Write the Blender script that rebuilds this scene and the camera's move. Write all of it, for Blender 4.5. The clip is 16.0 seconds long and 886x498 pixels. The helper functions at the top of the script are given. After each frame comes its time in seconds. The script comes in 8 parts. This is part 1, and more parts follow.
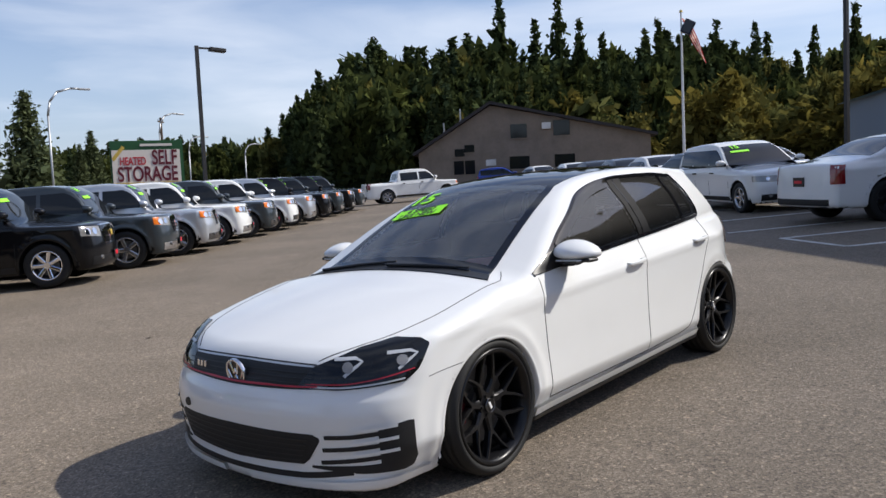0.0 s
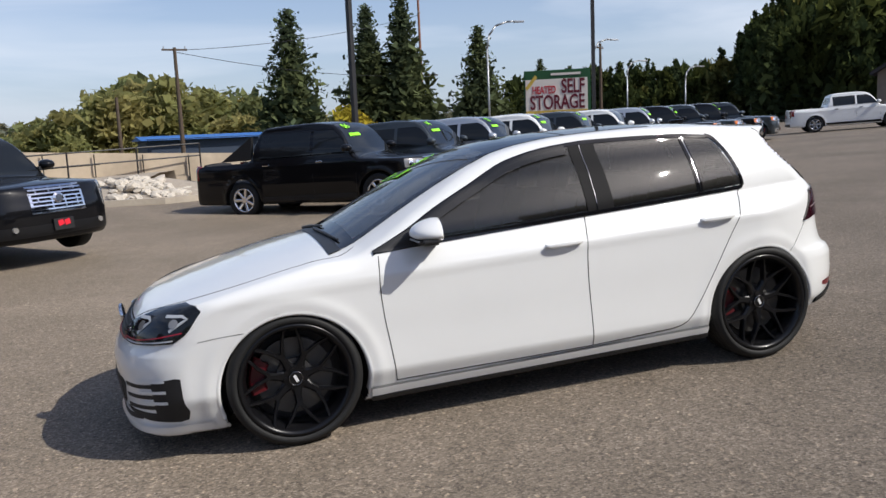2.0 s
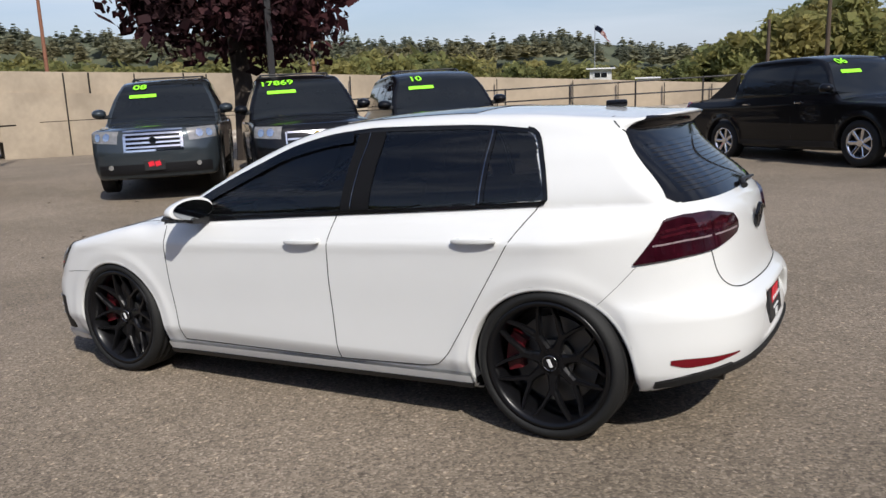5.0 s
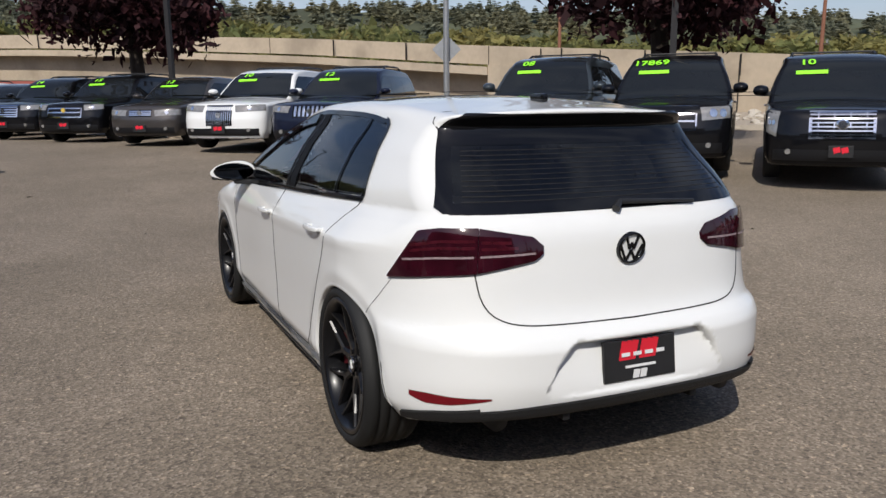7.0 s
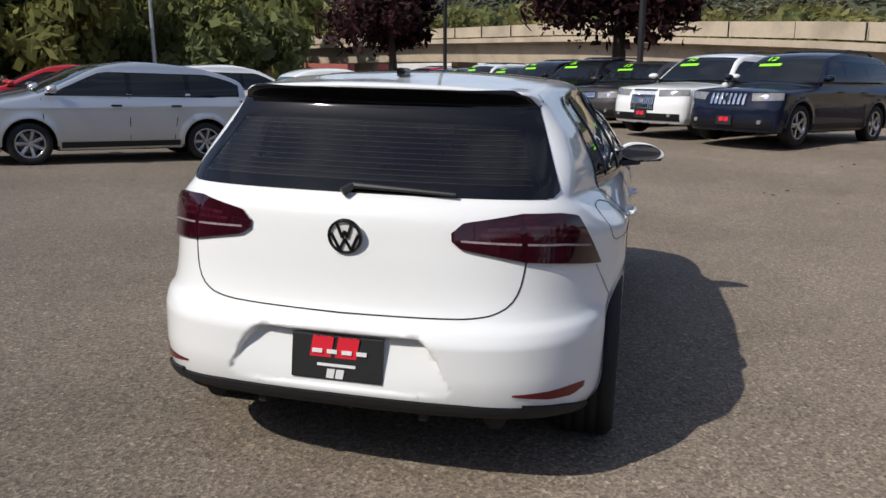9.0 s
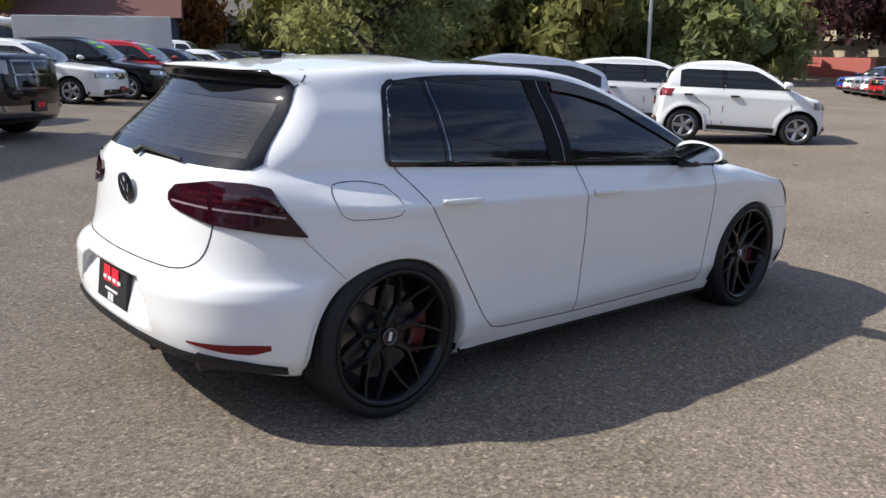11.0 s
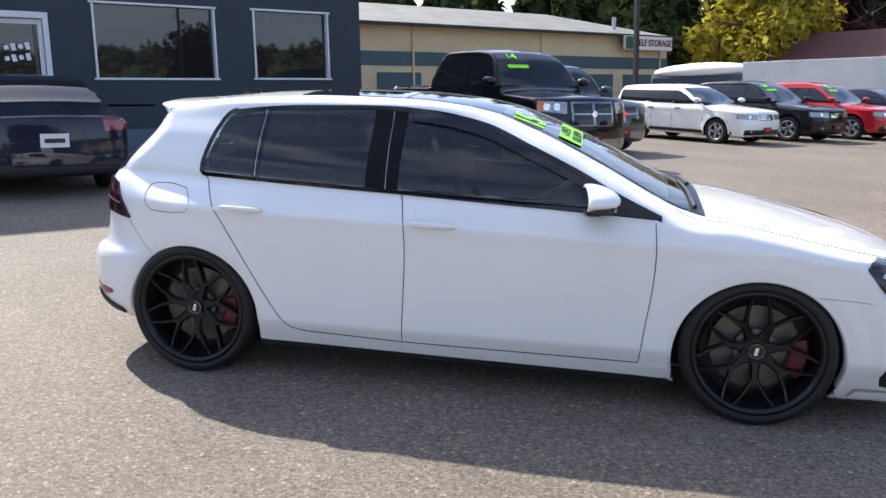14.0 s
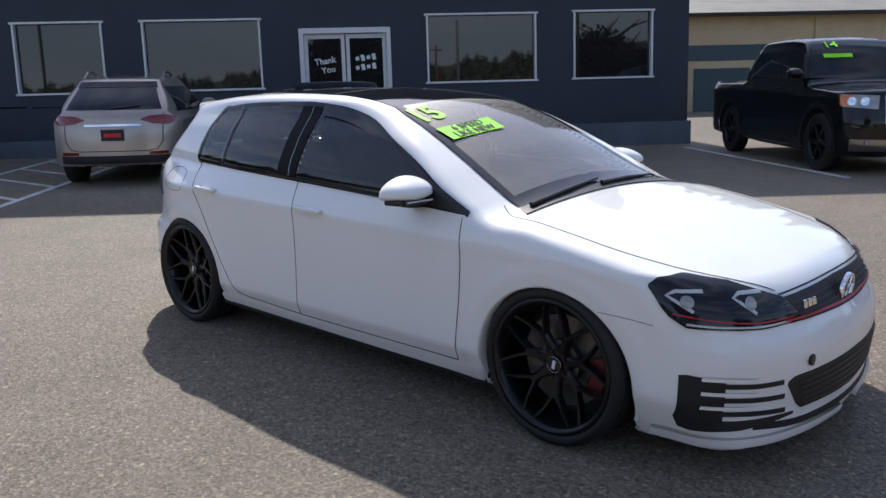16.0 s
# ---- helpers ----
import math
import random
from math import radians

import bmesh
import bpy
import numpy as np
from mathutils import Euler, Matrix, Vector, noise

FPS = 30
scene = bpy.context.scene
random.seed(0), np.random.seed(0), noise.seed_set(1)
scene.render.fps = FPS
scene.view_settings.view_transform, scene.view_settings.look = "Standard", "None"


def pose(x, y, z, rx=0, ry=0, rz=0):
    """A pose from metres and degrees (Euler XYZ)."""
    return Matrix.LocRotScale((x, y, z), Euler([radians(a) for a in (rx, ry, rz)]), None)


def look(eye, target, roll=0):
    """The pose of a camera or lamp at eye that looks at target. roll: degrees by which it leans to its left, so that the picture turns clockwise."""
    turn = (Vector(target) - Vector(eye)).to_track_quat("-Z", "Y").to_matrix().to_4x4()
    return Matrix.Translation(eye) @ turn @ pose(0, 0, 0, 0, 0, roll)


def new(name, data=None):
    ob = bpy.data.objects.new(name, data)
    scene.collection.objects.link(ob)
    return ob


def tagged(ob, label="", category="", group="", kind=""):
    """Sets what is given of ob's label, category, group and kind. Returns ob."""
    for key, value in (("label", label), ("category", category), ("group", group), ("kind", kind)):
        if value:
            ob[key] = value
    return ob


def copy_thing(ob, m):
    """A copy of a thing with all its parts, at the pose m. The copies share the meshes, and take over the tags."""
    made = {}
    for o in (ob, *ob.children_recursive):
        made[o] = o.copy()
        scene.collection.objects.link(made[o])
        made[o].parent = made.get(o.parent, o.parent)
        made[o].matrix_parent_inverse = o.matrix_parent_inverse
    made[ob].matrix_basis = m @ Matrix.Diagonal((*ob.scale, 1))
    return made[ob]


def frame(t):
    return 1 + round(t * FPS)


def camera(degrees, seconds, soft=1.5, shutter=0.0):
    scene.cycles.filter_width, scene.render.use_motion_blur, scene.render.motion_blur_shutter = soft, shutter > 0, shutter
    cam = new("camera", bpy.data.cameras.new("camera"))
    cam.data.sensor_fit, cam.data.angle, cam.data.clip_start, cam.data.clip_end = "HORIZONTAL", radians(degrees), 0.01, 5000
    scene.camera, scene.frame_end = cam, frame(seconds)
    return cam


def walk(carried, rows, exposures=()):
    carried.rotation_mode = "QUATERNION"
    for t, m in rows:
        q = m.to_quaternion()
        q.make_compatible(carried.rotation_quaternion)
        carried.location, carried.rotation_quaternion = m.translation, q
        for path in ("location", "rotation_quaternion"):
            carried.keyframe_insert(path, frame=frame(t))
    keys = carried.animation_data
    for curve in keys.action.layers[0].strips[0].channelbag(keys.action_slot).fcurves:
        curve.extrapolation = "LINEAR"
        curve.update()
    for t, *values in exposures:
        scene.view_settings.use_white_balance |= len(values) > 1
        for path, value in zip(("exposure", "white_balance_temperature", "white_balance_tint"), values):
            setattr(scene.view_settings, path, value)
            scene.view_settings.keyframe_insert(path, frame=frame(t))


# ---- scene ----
cam = camera(57.6, 16.0)

# The car park slopes: LOT carries a place on its plane into the upright world.
LOT = Vector((-0.0384, 0.0181, 0.9991)).rotation_difference(Vector((0, 0, 1))).to_matrix().to_4x4()

PATH = [
    (0, (4.205, 3.147, 1.421), (2.707, 1.834, 1.237), -4.9),
    (0.5, (3.658, 3.632, 1.401), (2.355, 2.127, 1.211), -5.0),
    (1, (3.057, 4.084, 1.402), (2.019, 2.388, 1.188), -5.1),
    (1.5, (2.358, 4.365, 1.387), (1.551, 2.552, 1.141), -5.0),
    (2, (1.648, 4.631, 1.404), (1.089, 2.73, 1.13), -5.0),
    (2.5, (0.913, 4.707, 1.392), (0.624, 2.749, 1.099), -4.8),
    (3, (0.165, 4.756, 1.393), (0.177, 2.778, 1.092), -4.5),
    (3.5, (-0.56, 4.651, 1.381), (-0.266, 2.698, 1.068), -4.2),
    (4, (-1.29, 4.51, 1.405), (-0.732, 2.616, 1.087), -3.8),
    (4.2, (-1.563, 4.387, 1.418), (-0.921, 2.52, 1.096), -3.8),
    (6.3, (-3.823, 2.577, 1.360), (-2.276, 1.359, 1.009), -1.6),
    (6.5, (-3.952, 2.346, 1.337), (-2.333, 1.223, 0.989), -1.2),
    (7, (-4.282, 1.763, 1.346), (-2.489, 0.951, 0.992), -0.4),
    (7.5, (-4.458, 1.123, 1.322), (-2.564, 0.597, 0.956), 0.2),
    (8, (-4.565, 0.459, 1.327), (-2.610, 0.269, 0.949), 0.4),
    (8.5, (-4.528, -0.218, 1.307), (-2.571, -0.062, 0.924), 1.5),
    (9, (-4.399, -0.884, 1.326), (-2.491, -0.438, 0.927), 1.6),
    (9.5, (-4.177, -1.503, 1.316), (-2.361, -0.777, 0.898), 1.9),
    (10, (-3.905, -2.087, 1.331), (-2.213, -1.117, 0.888), 2.0),
    (10.2, (-3.796, -2.321, 1.337), (-2.154, -1.253, 0.884), 2.0),
    (12.3, (-1.566, -4.079, 1.4), (-1.031, -2.203, 0.96), 2.3),
    (12.5, (-1.307, -4.161, 1.396), (-0.879, -2.257, 0.958), 2.0),
    (13, (-0.661, -4.315, 1.417), (-0.541, -2.362, 1.003), 1.7),
    (13.5, (0.021, -4.359, 1.416), (-0.142, -2.407, 1.008), 1.3),
    (14, (0.688, -4.327, 1.434), (0.277, -2.412, 1.029), 0.9),
    (14.5, (1.314, -4.212, 1.418), (0.631, -2.375, 1.018), 0.5),
    (15, (1.912, -3.971, 1.412), (0.984, -2.245, 1.011), -0.0),
    (15.5, (2.504, -3.683, 1.412), (1.362, -2.092, 1.009), -0.5),
    (16, (3.018, -3.325, 1.414), (1.698, -1.878, 1.008), -0.8),
]
walk(cam, [(t, LOT @ look(eye, target, roll)) for t, eye, target, roll in PATH],
     [(0.0, 0.34), (1.2, 0.30), (2.5, 0.19), (4.0, 0.21), (6.5, -0.08), (8.0, 0.0), (9.3, 0.06), (10.2, 0.34), (11.3, 0.85), (12.4, 1.49), (14.0, 1.44), (15.0, 1.19), (16.0, 0.70)])

# ---- light ----
SUN_AZ, SUN_EL = radians(-51), radians(44)
world = bpy.data.worlds.new("world")
scene.world = world
world.use_nodes = True
wn, wl = world.node_tree.nodes, world.node_tree.links
sky = wn.new("ShaderNodeTexSky")
sky.sky_type, sky.sun_disc = "NISHITA", False
sky.sun_elevation, sky.sun_rotation = SUN_EL, SUN_AZ
sky.air_density, sky.dust_density, sky.ozone_density = 1.0, 1.5, 1.6
tc, mp = wn.new("ShaderNodeTexCoord"), wn.new("ShaderNodeMapping")
mp.inputs["Scale"].default_value = (1.2, 1.2, 7.0)
n1 = wn.new("ShaderNodeTexNoise")
n1.inputs["Scale"].default_value, n1.inputs["Detail"].default_value, n1.inputs["Distortion"].default_value = 1.8, 7, 0.6
rmp = wn.new("ShaderNodeValToRGB")
rmp.color_ramp.elements[0].position, rmp.color_ramp.elements[1].position = 0.44, 0.74
mx = wn.new("ShaderNodeMix")
mx.data_type = "RGBA"
mx.inputs["B"].default_value = (7.4, 7.9, 8.9, 1)
sc = wn.new("ShaderNodeMath")
sc.operation, sc.inputs[1].default_value = "MULTIPLY", 0.6
wl.new(tc.outputs["Generated"], mp.inputs["Vector"])
wl.new(mp.outputs["Vector"], n1.inputs["Vector"])
wl.new(n1.outputs["Fac"], rmp.inputs["Fac"])
wl.new(rmp.outputs["Color"], sc.inputs[0])
wl.new(sc.outputs["Value"], mx.inputs["Factor"])
# pale haze towards the horizon
sx, hz_r, hm = wn.new("ShaderNodeSeparateXYZ"), wn.new("ShaderNodeMapRange"), wn.new("ShaderNodeMix")
hz_r.inputs["From Min"].default_value, hz_r.inputs["From Max"].default_value = 0.0, 0.30
hz_r.inputs["To Min"].default_value, hz_r.inputs["To Max"].default_value = 0.55, 0.0
hm.data_type = "RGBA"
hm.inputs["B"].default_value = (5.5, 6.5, 8.2, 1)
tone = wn.new("ShaderNodeMix")
tone.data_type, tone.blend_type = "RGBA", "MULTIPLY"
tone.inputs["Factor"].default_value, tone.inputs["B"].default_value = 1.0, (0.97, 1.0, 1.15, 1)
wl.new(tc.outputs["Generated"], sx.inputs["Vector"])
wl.new(sx.outputs["Z"], hz_r.inputs["Value"])
wl.new(hz_r.outputs["Result"], hm.inputs["Factor"])
wl.new(sky.outputs["Color"], tone.inputs["A"])
wl.new(tone.outputs["Result"], hm.inputs["A"])
wl.new(hm.outputs["Result"], mx.inputs["A"])
wl.new(mx.outputs["Result"], wn["Background"].inputs["Color"])
wn["Background"].inputs["Strength"].default_value = 0.098

sun_vec = Vector((math.sin(SUN_AZ) * math.cos(SUN_EL), math.cos(SUN_AZ) * math.cos(SUN_EL), math.sin(SUN_EL)))
sun_data = bpy.data.lights.new("sun", "SUN")
sun_data.energy, sun_data.angle, sun_data.color = 3.9, radians(0.6), (1.0, 0.955, 0.88)
sun = new("sun", sun_data)
sun.matrix_world = look(sun_vec * 100, (0, 0, 0))


# ---- materials ----
def material(name, color, rough=0.5, metal=0.0, vary=0.15, scale=8.0, bump=0.0, bump_scale=60.0, coat=0.0, tint=None, spec=0.5,
             island=False, stain=0.0, stain_scale=0.7, transmission=0.0, ior=1.45):
    """A principled surface with two scales of colour variation and fine relief."""
    m = bpy.data.materials.new(name)
    m.use_nodes = True
    n, l = m.node_tree.nodes, m.node_tree.links
    p = n["Principled BSDF"]
    p.inputs["Roughness"].default_value, p.inputs["Metallic"].default_value = rough, metal
    p.inputs["Coat Weight"].default_value, p.inputs["Coat Roughness"].default_value = coat, 0.03
    p.inputs["Specular IOR Level"].default_value = spec
    p.inputs["Transmission Weight"].default_value, p.inputs["IOR"].default_value = transmission, ior
    p.inputs["Base Color"].default_value = (*color, 1)
    co = n.new("ShaderNodeTexCoord")
    if vary > 0 or stain > 0 or island:
        noi = n.new("ShaderNodeTexNoise")
        noi.inputs["Scale"].default_value, noi.inputs["Detail"].default_value = scale, 6
        l.new(co.outputs["Object"], noi.inputs["Vector"])
        big = n.new("ShaderNodeTexNoise")
        big.inputs["Scale"].default_value, big.inputs["Detail"].default_value = stain_scale, 4
        l.new(co.outputs["Object"], big.inputs["Vector"])
        dark = tuple(max(0, c * (1 - vary)) for c in color)
        light = tuple(min(1, c * (1 + vary)) for c in color) if tint is None else tint
        a = n.new("ShaderNodeMix")
        a.data_type = "RGBA"
        a.inputs["A"].default_value, a.inputs["B"].default_value = (*dark, 1), (*light, 1)
        l.new(noi.outputs["Fac"], a.inputs["Factor"])
        out = a.outputs["Result"]
        if stain > 0:
            b = n.new("ShaderNodeMix")
            b.data_type, b.blend_type = "RGBA", "MULTIPLY"
            b.inputs["B"].default_value = (1 - stain, 1 - stain, 1 - stain, 1)
            r = n.new("ShaderNodeValToRGB")
            r.color_ramp.elements[0].position, r.color_ramp.elements[1].position = 0.42, 0.66
            l.new(big.outputs["Fac"], r.inputs["Fac"])
            l.new(r.outputs["Color"], b.inputs["Factor"])
            l.new(out, b.inputs["A"])
            out = b.outputs["Result"]
        if island:
            g = n.new("ShaderNodeNewGeometry")
            h = n.new("ShaderNodeHueSaturation")
            mr = n.new("ShaderNodeMapRange")
            mr.inputs["To Min"].default_value, mr.inputs["To Max"].default_value = 0.55, 1.45
            l.new(g.outputs["Random Per Island"], mr.inputs["Value"])
            l.new(mr.outputs["Result"], h.inputs["Value"])
            l.new(out, h.inputs["Color"])
            out = h.outputs["Color"]
        l.new(out, p.inputs["Base Color"])
    if bump > 0:
        bn = n.new("ShaderNodeTexNoise")
        bn.inputs["Scale"].default_value, bn.inputs["Detail"].default_value = bump_scale, 5
        l.new(co.outputs["Object"], bn.inputs["Vector"])
        bp = n.new("ShaderNodeBump")
        bp.inputs["Strength"].default_value, bp.inputs["Distance"].default_value = bump, 0.01
        l.new(bn.outputs["Fac"], bp.inputs["Height"])
        l.new(bp.outputs["Normal"], p.inputs["Normal"])
    return m


def paint(name, color, metal=0.0, rough=0.35):
    return material(name, color, rough=rough, metal=metal, vary=0.03, scale=3, coat=1.0, spec=0.15)


def glass_mat(name, color, tint_mix, dust=0.015):
    """Tinted car glass: clear panes that darken what is behind, with a sharp reflection."""
    m = bpy.data.materials.new(name)
    m.use_nodes = True
    n, l = m.node_tree.nodes, m.node_tree.links
    out = n["Material Output"]
    n.remove(n["Principled BSDF"])
    tr, gl, mix, fr = n.new("ShaderNodeBsdfTransparent"), n.new("ShaderNodeBsdfGlossy"), n.new("ShaderNodeMixShader"), n.new("ShaderNodeFresnel")
    tr.inputs["Color"].default_value = (*color, 1)
    gl.inputs["Roughness"].default_value = 0.015
    gl.inputs["Color"].default_value = (tint_mix, tint_mix, tint_mix, 1)
    fr.inputs["IOR"].default_value = 1.52
    l.new(fr.outputs["Fac"], mix.inputs["Fac"])
    l.new(tr.outputs["BSDF"], mix.inputs[1])
    l.new(gl.outputs["BSDF"], mix.inputs[2])
    dm, film = n.new("ShaderNodeMixShader"), n.new("ShaderNodeBsdfGlossy")
    film.inputs["Roughness"].default_value = 0.46
    dm.inputs["Fac"].default_value = dust
    film.inputs["Color"].default_value = (0.7, 0.68, 0.64, 1)
    l.new(mix.outputs["Shader"], dm.inputs[1])
    l.new(film.outputs["BSDF"], dm.inputs[2])
    l.new(dm.outputs["Shader"], out.inputs["Surface"])
    return m


def asphalt_mat():
    m = bpy.data.materials.new("asphalt")
    m.use_nodes = True
    n, l = m.node_tree.nodes, m.node_tree.links
    p = n["Principled BSDF"]
    p.inputs["Roughness"].default_value, p.inputs["Specular IOR Level"].default_value = 0.76, 0.30
    p.inputs["Diffuse Roughness"].default_value = 0.5
    co = n.new("ShaderNodeTexCoord")
    vor = n.new("ShaderNodeTexVoronoi")
    vor.inputs["Scale"].default_value = 95
    l.new(co.outputs["Object"], vor.inputs["Vector"])
    ramp = n.new("ShaderNodeValToRGB")
    e = ramp.color_ramp.elements
    e[0].position, e[0].color = 0.0, (0.118, 0.095, 0.073, 1)
    e[1].position, e[1].color = 1.0, (0.325, 0.272, 0.216, 1)
    mid = e.new(0.55)
    mid.color = (0.200, 0.162, 0.125, 1)
    top = e.new(0.86)
    top.color = (0.250, 0.205, 0.158, 1)
    sep = n.new("ShaderNodeSeparateColor")
    l.new(vor.outputs["Color"], sep.inputs["Color"])
    l.new(sep.outputs["Red"], ramp.inputs["Fac"])
    out = ramp.outputs["Color"]
    for scale, lo, hi, amount in ((0.35, 0.40, 0.62, 0.80), (2.6, 0.35, 0.75, 0.86), (0.08, 0.35, 0.7, 1.16)):
        noi, r, mix = n.new("ShaderNodeTexNoise"), n.new("ShaderNodeMapRange"), n.new("ShaderNodeMix")
        noi.inputs["Scale"].default_value, noi.inputs["Detail"].default_value = scale, 6
        l.new(co.outputs["Object"], noi.inputs["Vector"])
        r.inputs["From Min"].default_value, r.inputs["From Max"].default_value = lo, hi
        l.new(noi.outputs["Fac"], r.inputs["Value"])
        mix.data_type, mix.blend_type = "RGBA", "MULTIPLY"
        mix.inputs["B"].default_value = (amount, amount, amount * 0.985, 1)
        l.new(r.outputs["Result"], mix.inputs["Factor"])
        l.new(out, mix.inputs["A"])
        out = mix.outputs["Result"]
    # single pale and dark stones among the fines
    fleck, fs, hue = n.new("ShaderNodeTexVoronoi"), n.new("ShaderNodeSeparateColor"), n.new("ShaderNodeValToRGB")
    fleck.inputs["Scale"].default_value = 62
    l.new(co.outputs["Object"], fleck.inputs["Vector"])
    l.new(fleck.outputs["Color"], fs.inputs["Color"])
    l.new(fs.outputs["Green"], hue.inputs["Fac"])
    he = hue.color_ramp.elements
    he[0].position, he[0].color = 0.0, (0.60, 0.60, 0.60, 1)
    he[1].position, he[1].color = 1.0, (1.75, 1.70, 1.62, 1)
    for pos, val in ((0.08, 0.80), (0.14, 0.98), (0.90, 1.0), (0.95, 1.22)):
        he.new(pos).color = (val, val, val, 1)
    fm = n.new("ShaderNodeMix")
    fm.data_type, fm.blend_type = "RGBA", "MULTIPLY"
    fm.inputs["Factor"].default_value = 1.0
    l.new(out, fm.inputs["A"])
    l.new(hue.outputs["Color"], fm.inputs["B"])
    out = fm.outputs["Result"]
    l.new(out, p.inputs["Base Color"])
    bp = n.new("ShaderNodeBump")
    bp.inputs["Strength"].default_value, bp.inputs["Distance"].default_value = 0.60, 0.005
    l.new(vor.outputs["Distance"], bp.inputs["Height"])
    l.new(bp.outputs["Normal"], p.inputs["Normal"])
    return m


def leaf_mat(name, color, warm=(1.0, 1.0, 1.0), passing=0.35, spread=0.5, scale=0.12):
    """Thin leaves that let some light through, each clump of its own shade, in drifts of greener and warmer colour."""
    m = bpy.data.materials.new(name)
    m.use_nodes = True
    n, l = m.node_tree.nodes, m.node_tree.links
    n.remove(n["Principled BSDF"])
    df, tl, mix = n.new("ShaderNodeBsdfDiffuse"), n.new("ShaderNodeBsdfTranslucent"), n.new("ShaderNodeMixShader")
    mix.inputs["Fac"].default_value = passing
    g, h, mr = n.new("ShaderNodeNewGeometry"), n.new("ShaderNodeHueSaturation"), n.new("ShaderNodeMapRange")
    mr.inputs["To Min"].default_value, mr.inputs["To Max"].default_value = 1 - spread, 1 + spread
    l.new(g.outputs["Random Per Island"], mr.inputs["Value"])
    l.new(mr.outputs["Result"], h.inputs["Value"])
    co, noi, cm, rp = n.new("ShaderNodeTexCoord"), n.new("ShaderNodeTexNoise"), n.new("ShaderNodeMix"), n.new("ShaderNodeValToRGB")
    noi.inputs["Scale"].default_value, noi.inputs["Detail"].default_value = scale, 3
    rp.color_ramp.elements[0].position, rp.color_ramp.elements[1].position = 0.40, 0.62
    l.new(co.outputs["Object"], noi.inputs["Vector"])
    l.new(noi.outputs["Fac"], rp.inputs["Fac"])
    cm.data_type = "RGBA"
    cm.inputs["A"].default_value = (*color, 1)
    cm.inputs["B"].default_value = (*[a * b for a, b in zip(color, warm)], 1)
    l.new(rp.outputs["Color"], cm.inputs["Factor"])
    l.new(cm.outputs["Result"], h.inputs["Color"])
    for b in (df, tl):
        l.new(h.outputs["Color"], b.inputs["Color"])
    l.new(df.outputs["BSDF"], mix.inputs[1])
    l.new(tl.outputs["BSDF"], mix.inputs[2])
    l.new(mix.outputs["Shader"], n["Material Output"].inputs["Surface"])
    return m


ASPHALT = asphalt_mat()
WHITE = paint("white_paint", (0.76, 0.765, 0.755), rough=0.4)
BLACK_PAINT = material("black_paint", (0.004, 0.004, 0.005), rough=0.35, vary=0.05, scale=3, coat=0.65, spec=0.1)
NAVY_PAINT = material("dark_blue_paint", (0.008, 0.011, 0.026), rough=0.3, vary=0.05, scale=3, coat=0.7, spec=0.1)
GREY_PAINT = paint("dark_grey_paint", (0.045, 0.055, 0.062), metal=0.5, rough=0.35)
SILVER_PAINT = paint("silver_paint", (0.55, 0.57, 0.60), metal=0.7, rough=0.32)
BEIGE_PAINT = paint("champagne_paint", (0.42, 0.36, 0.31), metal=0.6, rough=0.35)
BROWN_PAINT = paint("bronze_grey_paint", (0.07, 0.062, 0.058), metal=0.5, rough=0.35)
RED_PAINT = paint("red_paint", (0.42, 0.015, 0.02), rough=0.3)
BLUE_PAINT = paint("blue_paint", (0.02, 0.05, 0.28), rough=0.3)
GLOSS_BLACK = material("gloss_black", (0.006, 0.006, 0.007), rough=0.06, vary=0.1)
TRIM = material("black_trim", (0.018, 0.018, 0.019), rough=0.45, vary=0.2, scale=30)
PLASTIC = material("black_plastic", (0.013, 0.013, 0.014), rough=0.6, vary=0.25, scale=40, bump=0.15, bump_scale=300)
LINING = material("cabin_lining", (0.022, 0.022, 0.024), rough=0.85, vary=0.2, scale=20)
SEAM = material("seam_shadow_gap", (0.012, 0.012, 0.012), rough=0.8, vary=0.0)
RUBBER = material("tyre_rubber", (0.010, 0.010, 0.010), rough=0.7, vary=0.25, scale=12, bump=0.1, bump_scale=120)
RIM_BLACK = material("black_rim", (0.005, 0.005, 0.006), rough=0.30, vary=0.1, coat=0.20, spec=0.3)
RIM_SILVER = material("silver_rim", (0.45, 0.45, 0.46), rough=0.25, metal=0.9, vary=0.08)
STEEL = material("brake_disc_steel", (0.13, 0.128, 0.125), rough=0.45, metal=0.9, vary=0.15)
MIRROR = material("mirror_glass", (0.42, 0.44, 0.46), rough=0.02, metal=1.0, vary=0.0)
DARK_CHROME = material("smoked_chrome", (0.24, 0.24, 0.25), rough=0.15, metal=1.0, vary=0.05)
CHROME = material("chrome", (0.80, 0.80, 0.82), rough=0.08, metal=1.0, vary=0.03)
PILLAR_BLACK = material("satin_pillar_black", (0.008, 0.008, 0.009), rough=0.60, vary=0.06, spec=0.12)
CALIPER = material("red_caliper", (0.085, 0.006, 0.010), rough=0.35, vary=0.08)
TAIL_RED = material("dark_red_lens", (0.026, 0.003, 0.007), rough=0.08, vary=0.8, scale=22, coat=0.6, spec=0.3)
TAIL_BRIGHT = material("red_lens", (0.20, 0.006, 0.008), rough=0.1, vary=0.15, scale=20, coat=1.0)
REFLECTOR = material("red_reflector", (0.16, 0.006, 0.012), rough=0.15, vary=0.1, scale=60)
LAMP_CLEAR = material("lamp_lens", (0.30, 0.29, 0.275), rough=0.12, vary=0.5, scale=14, metal=0.4, coat=0.6)
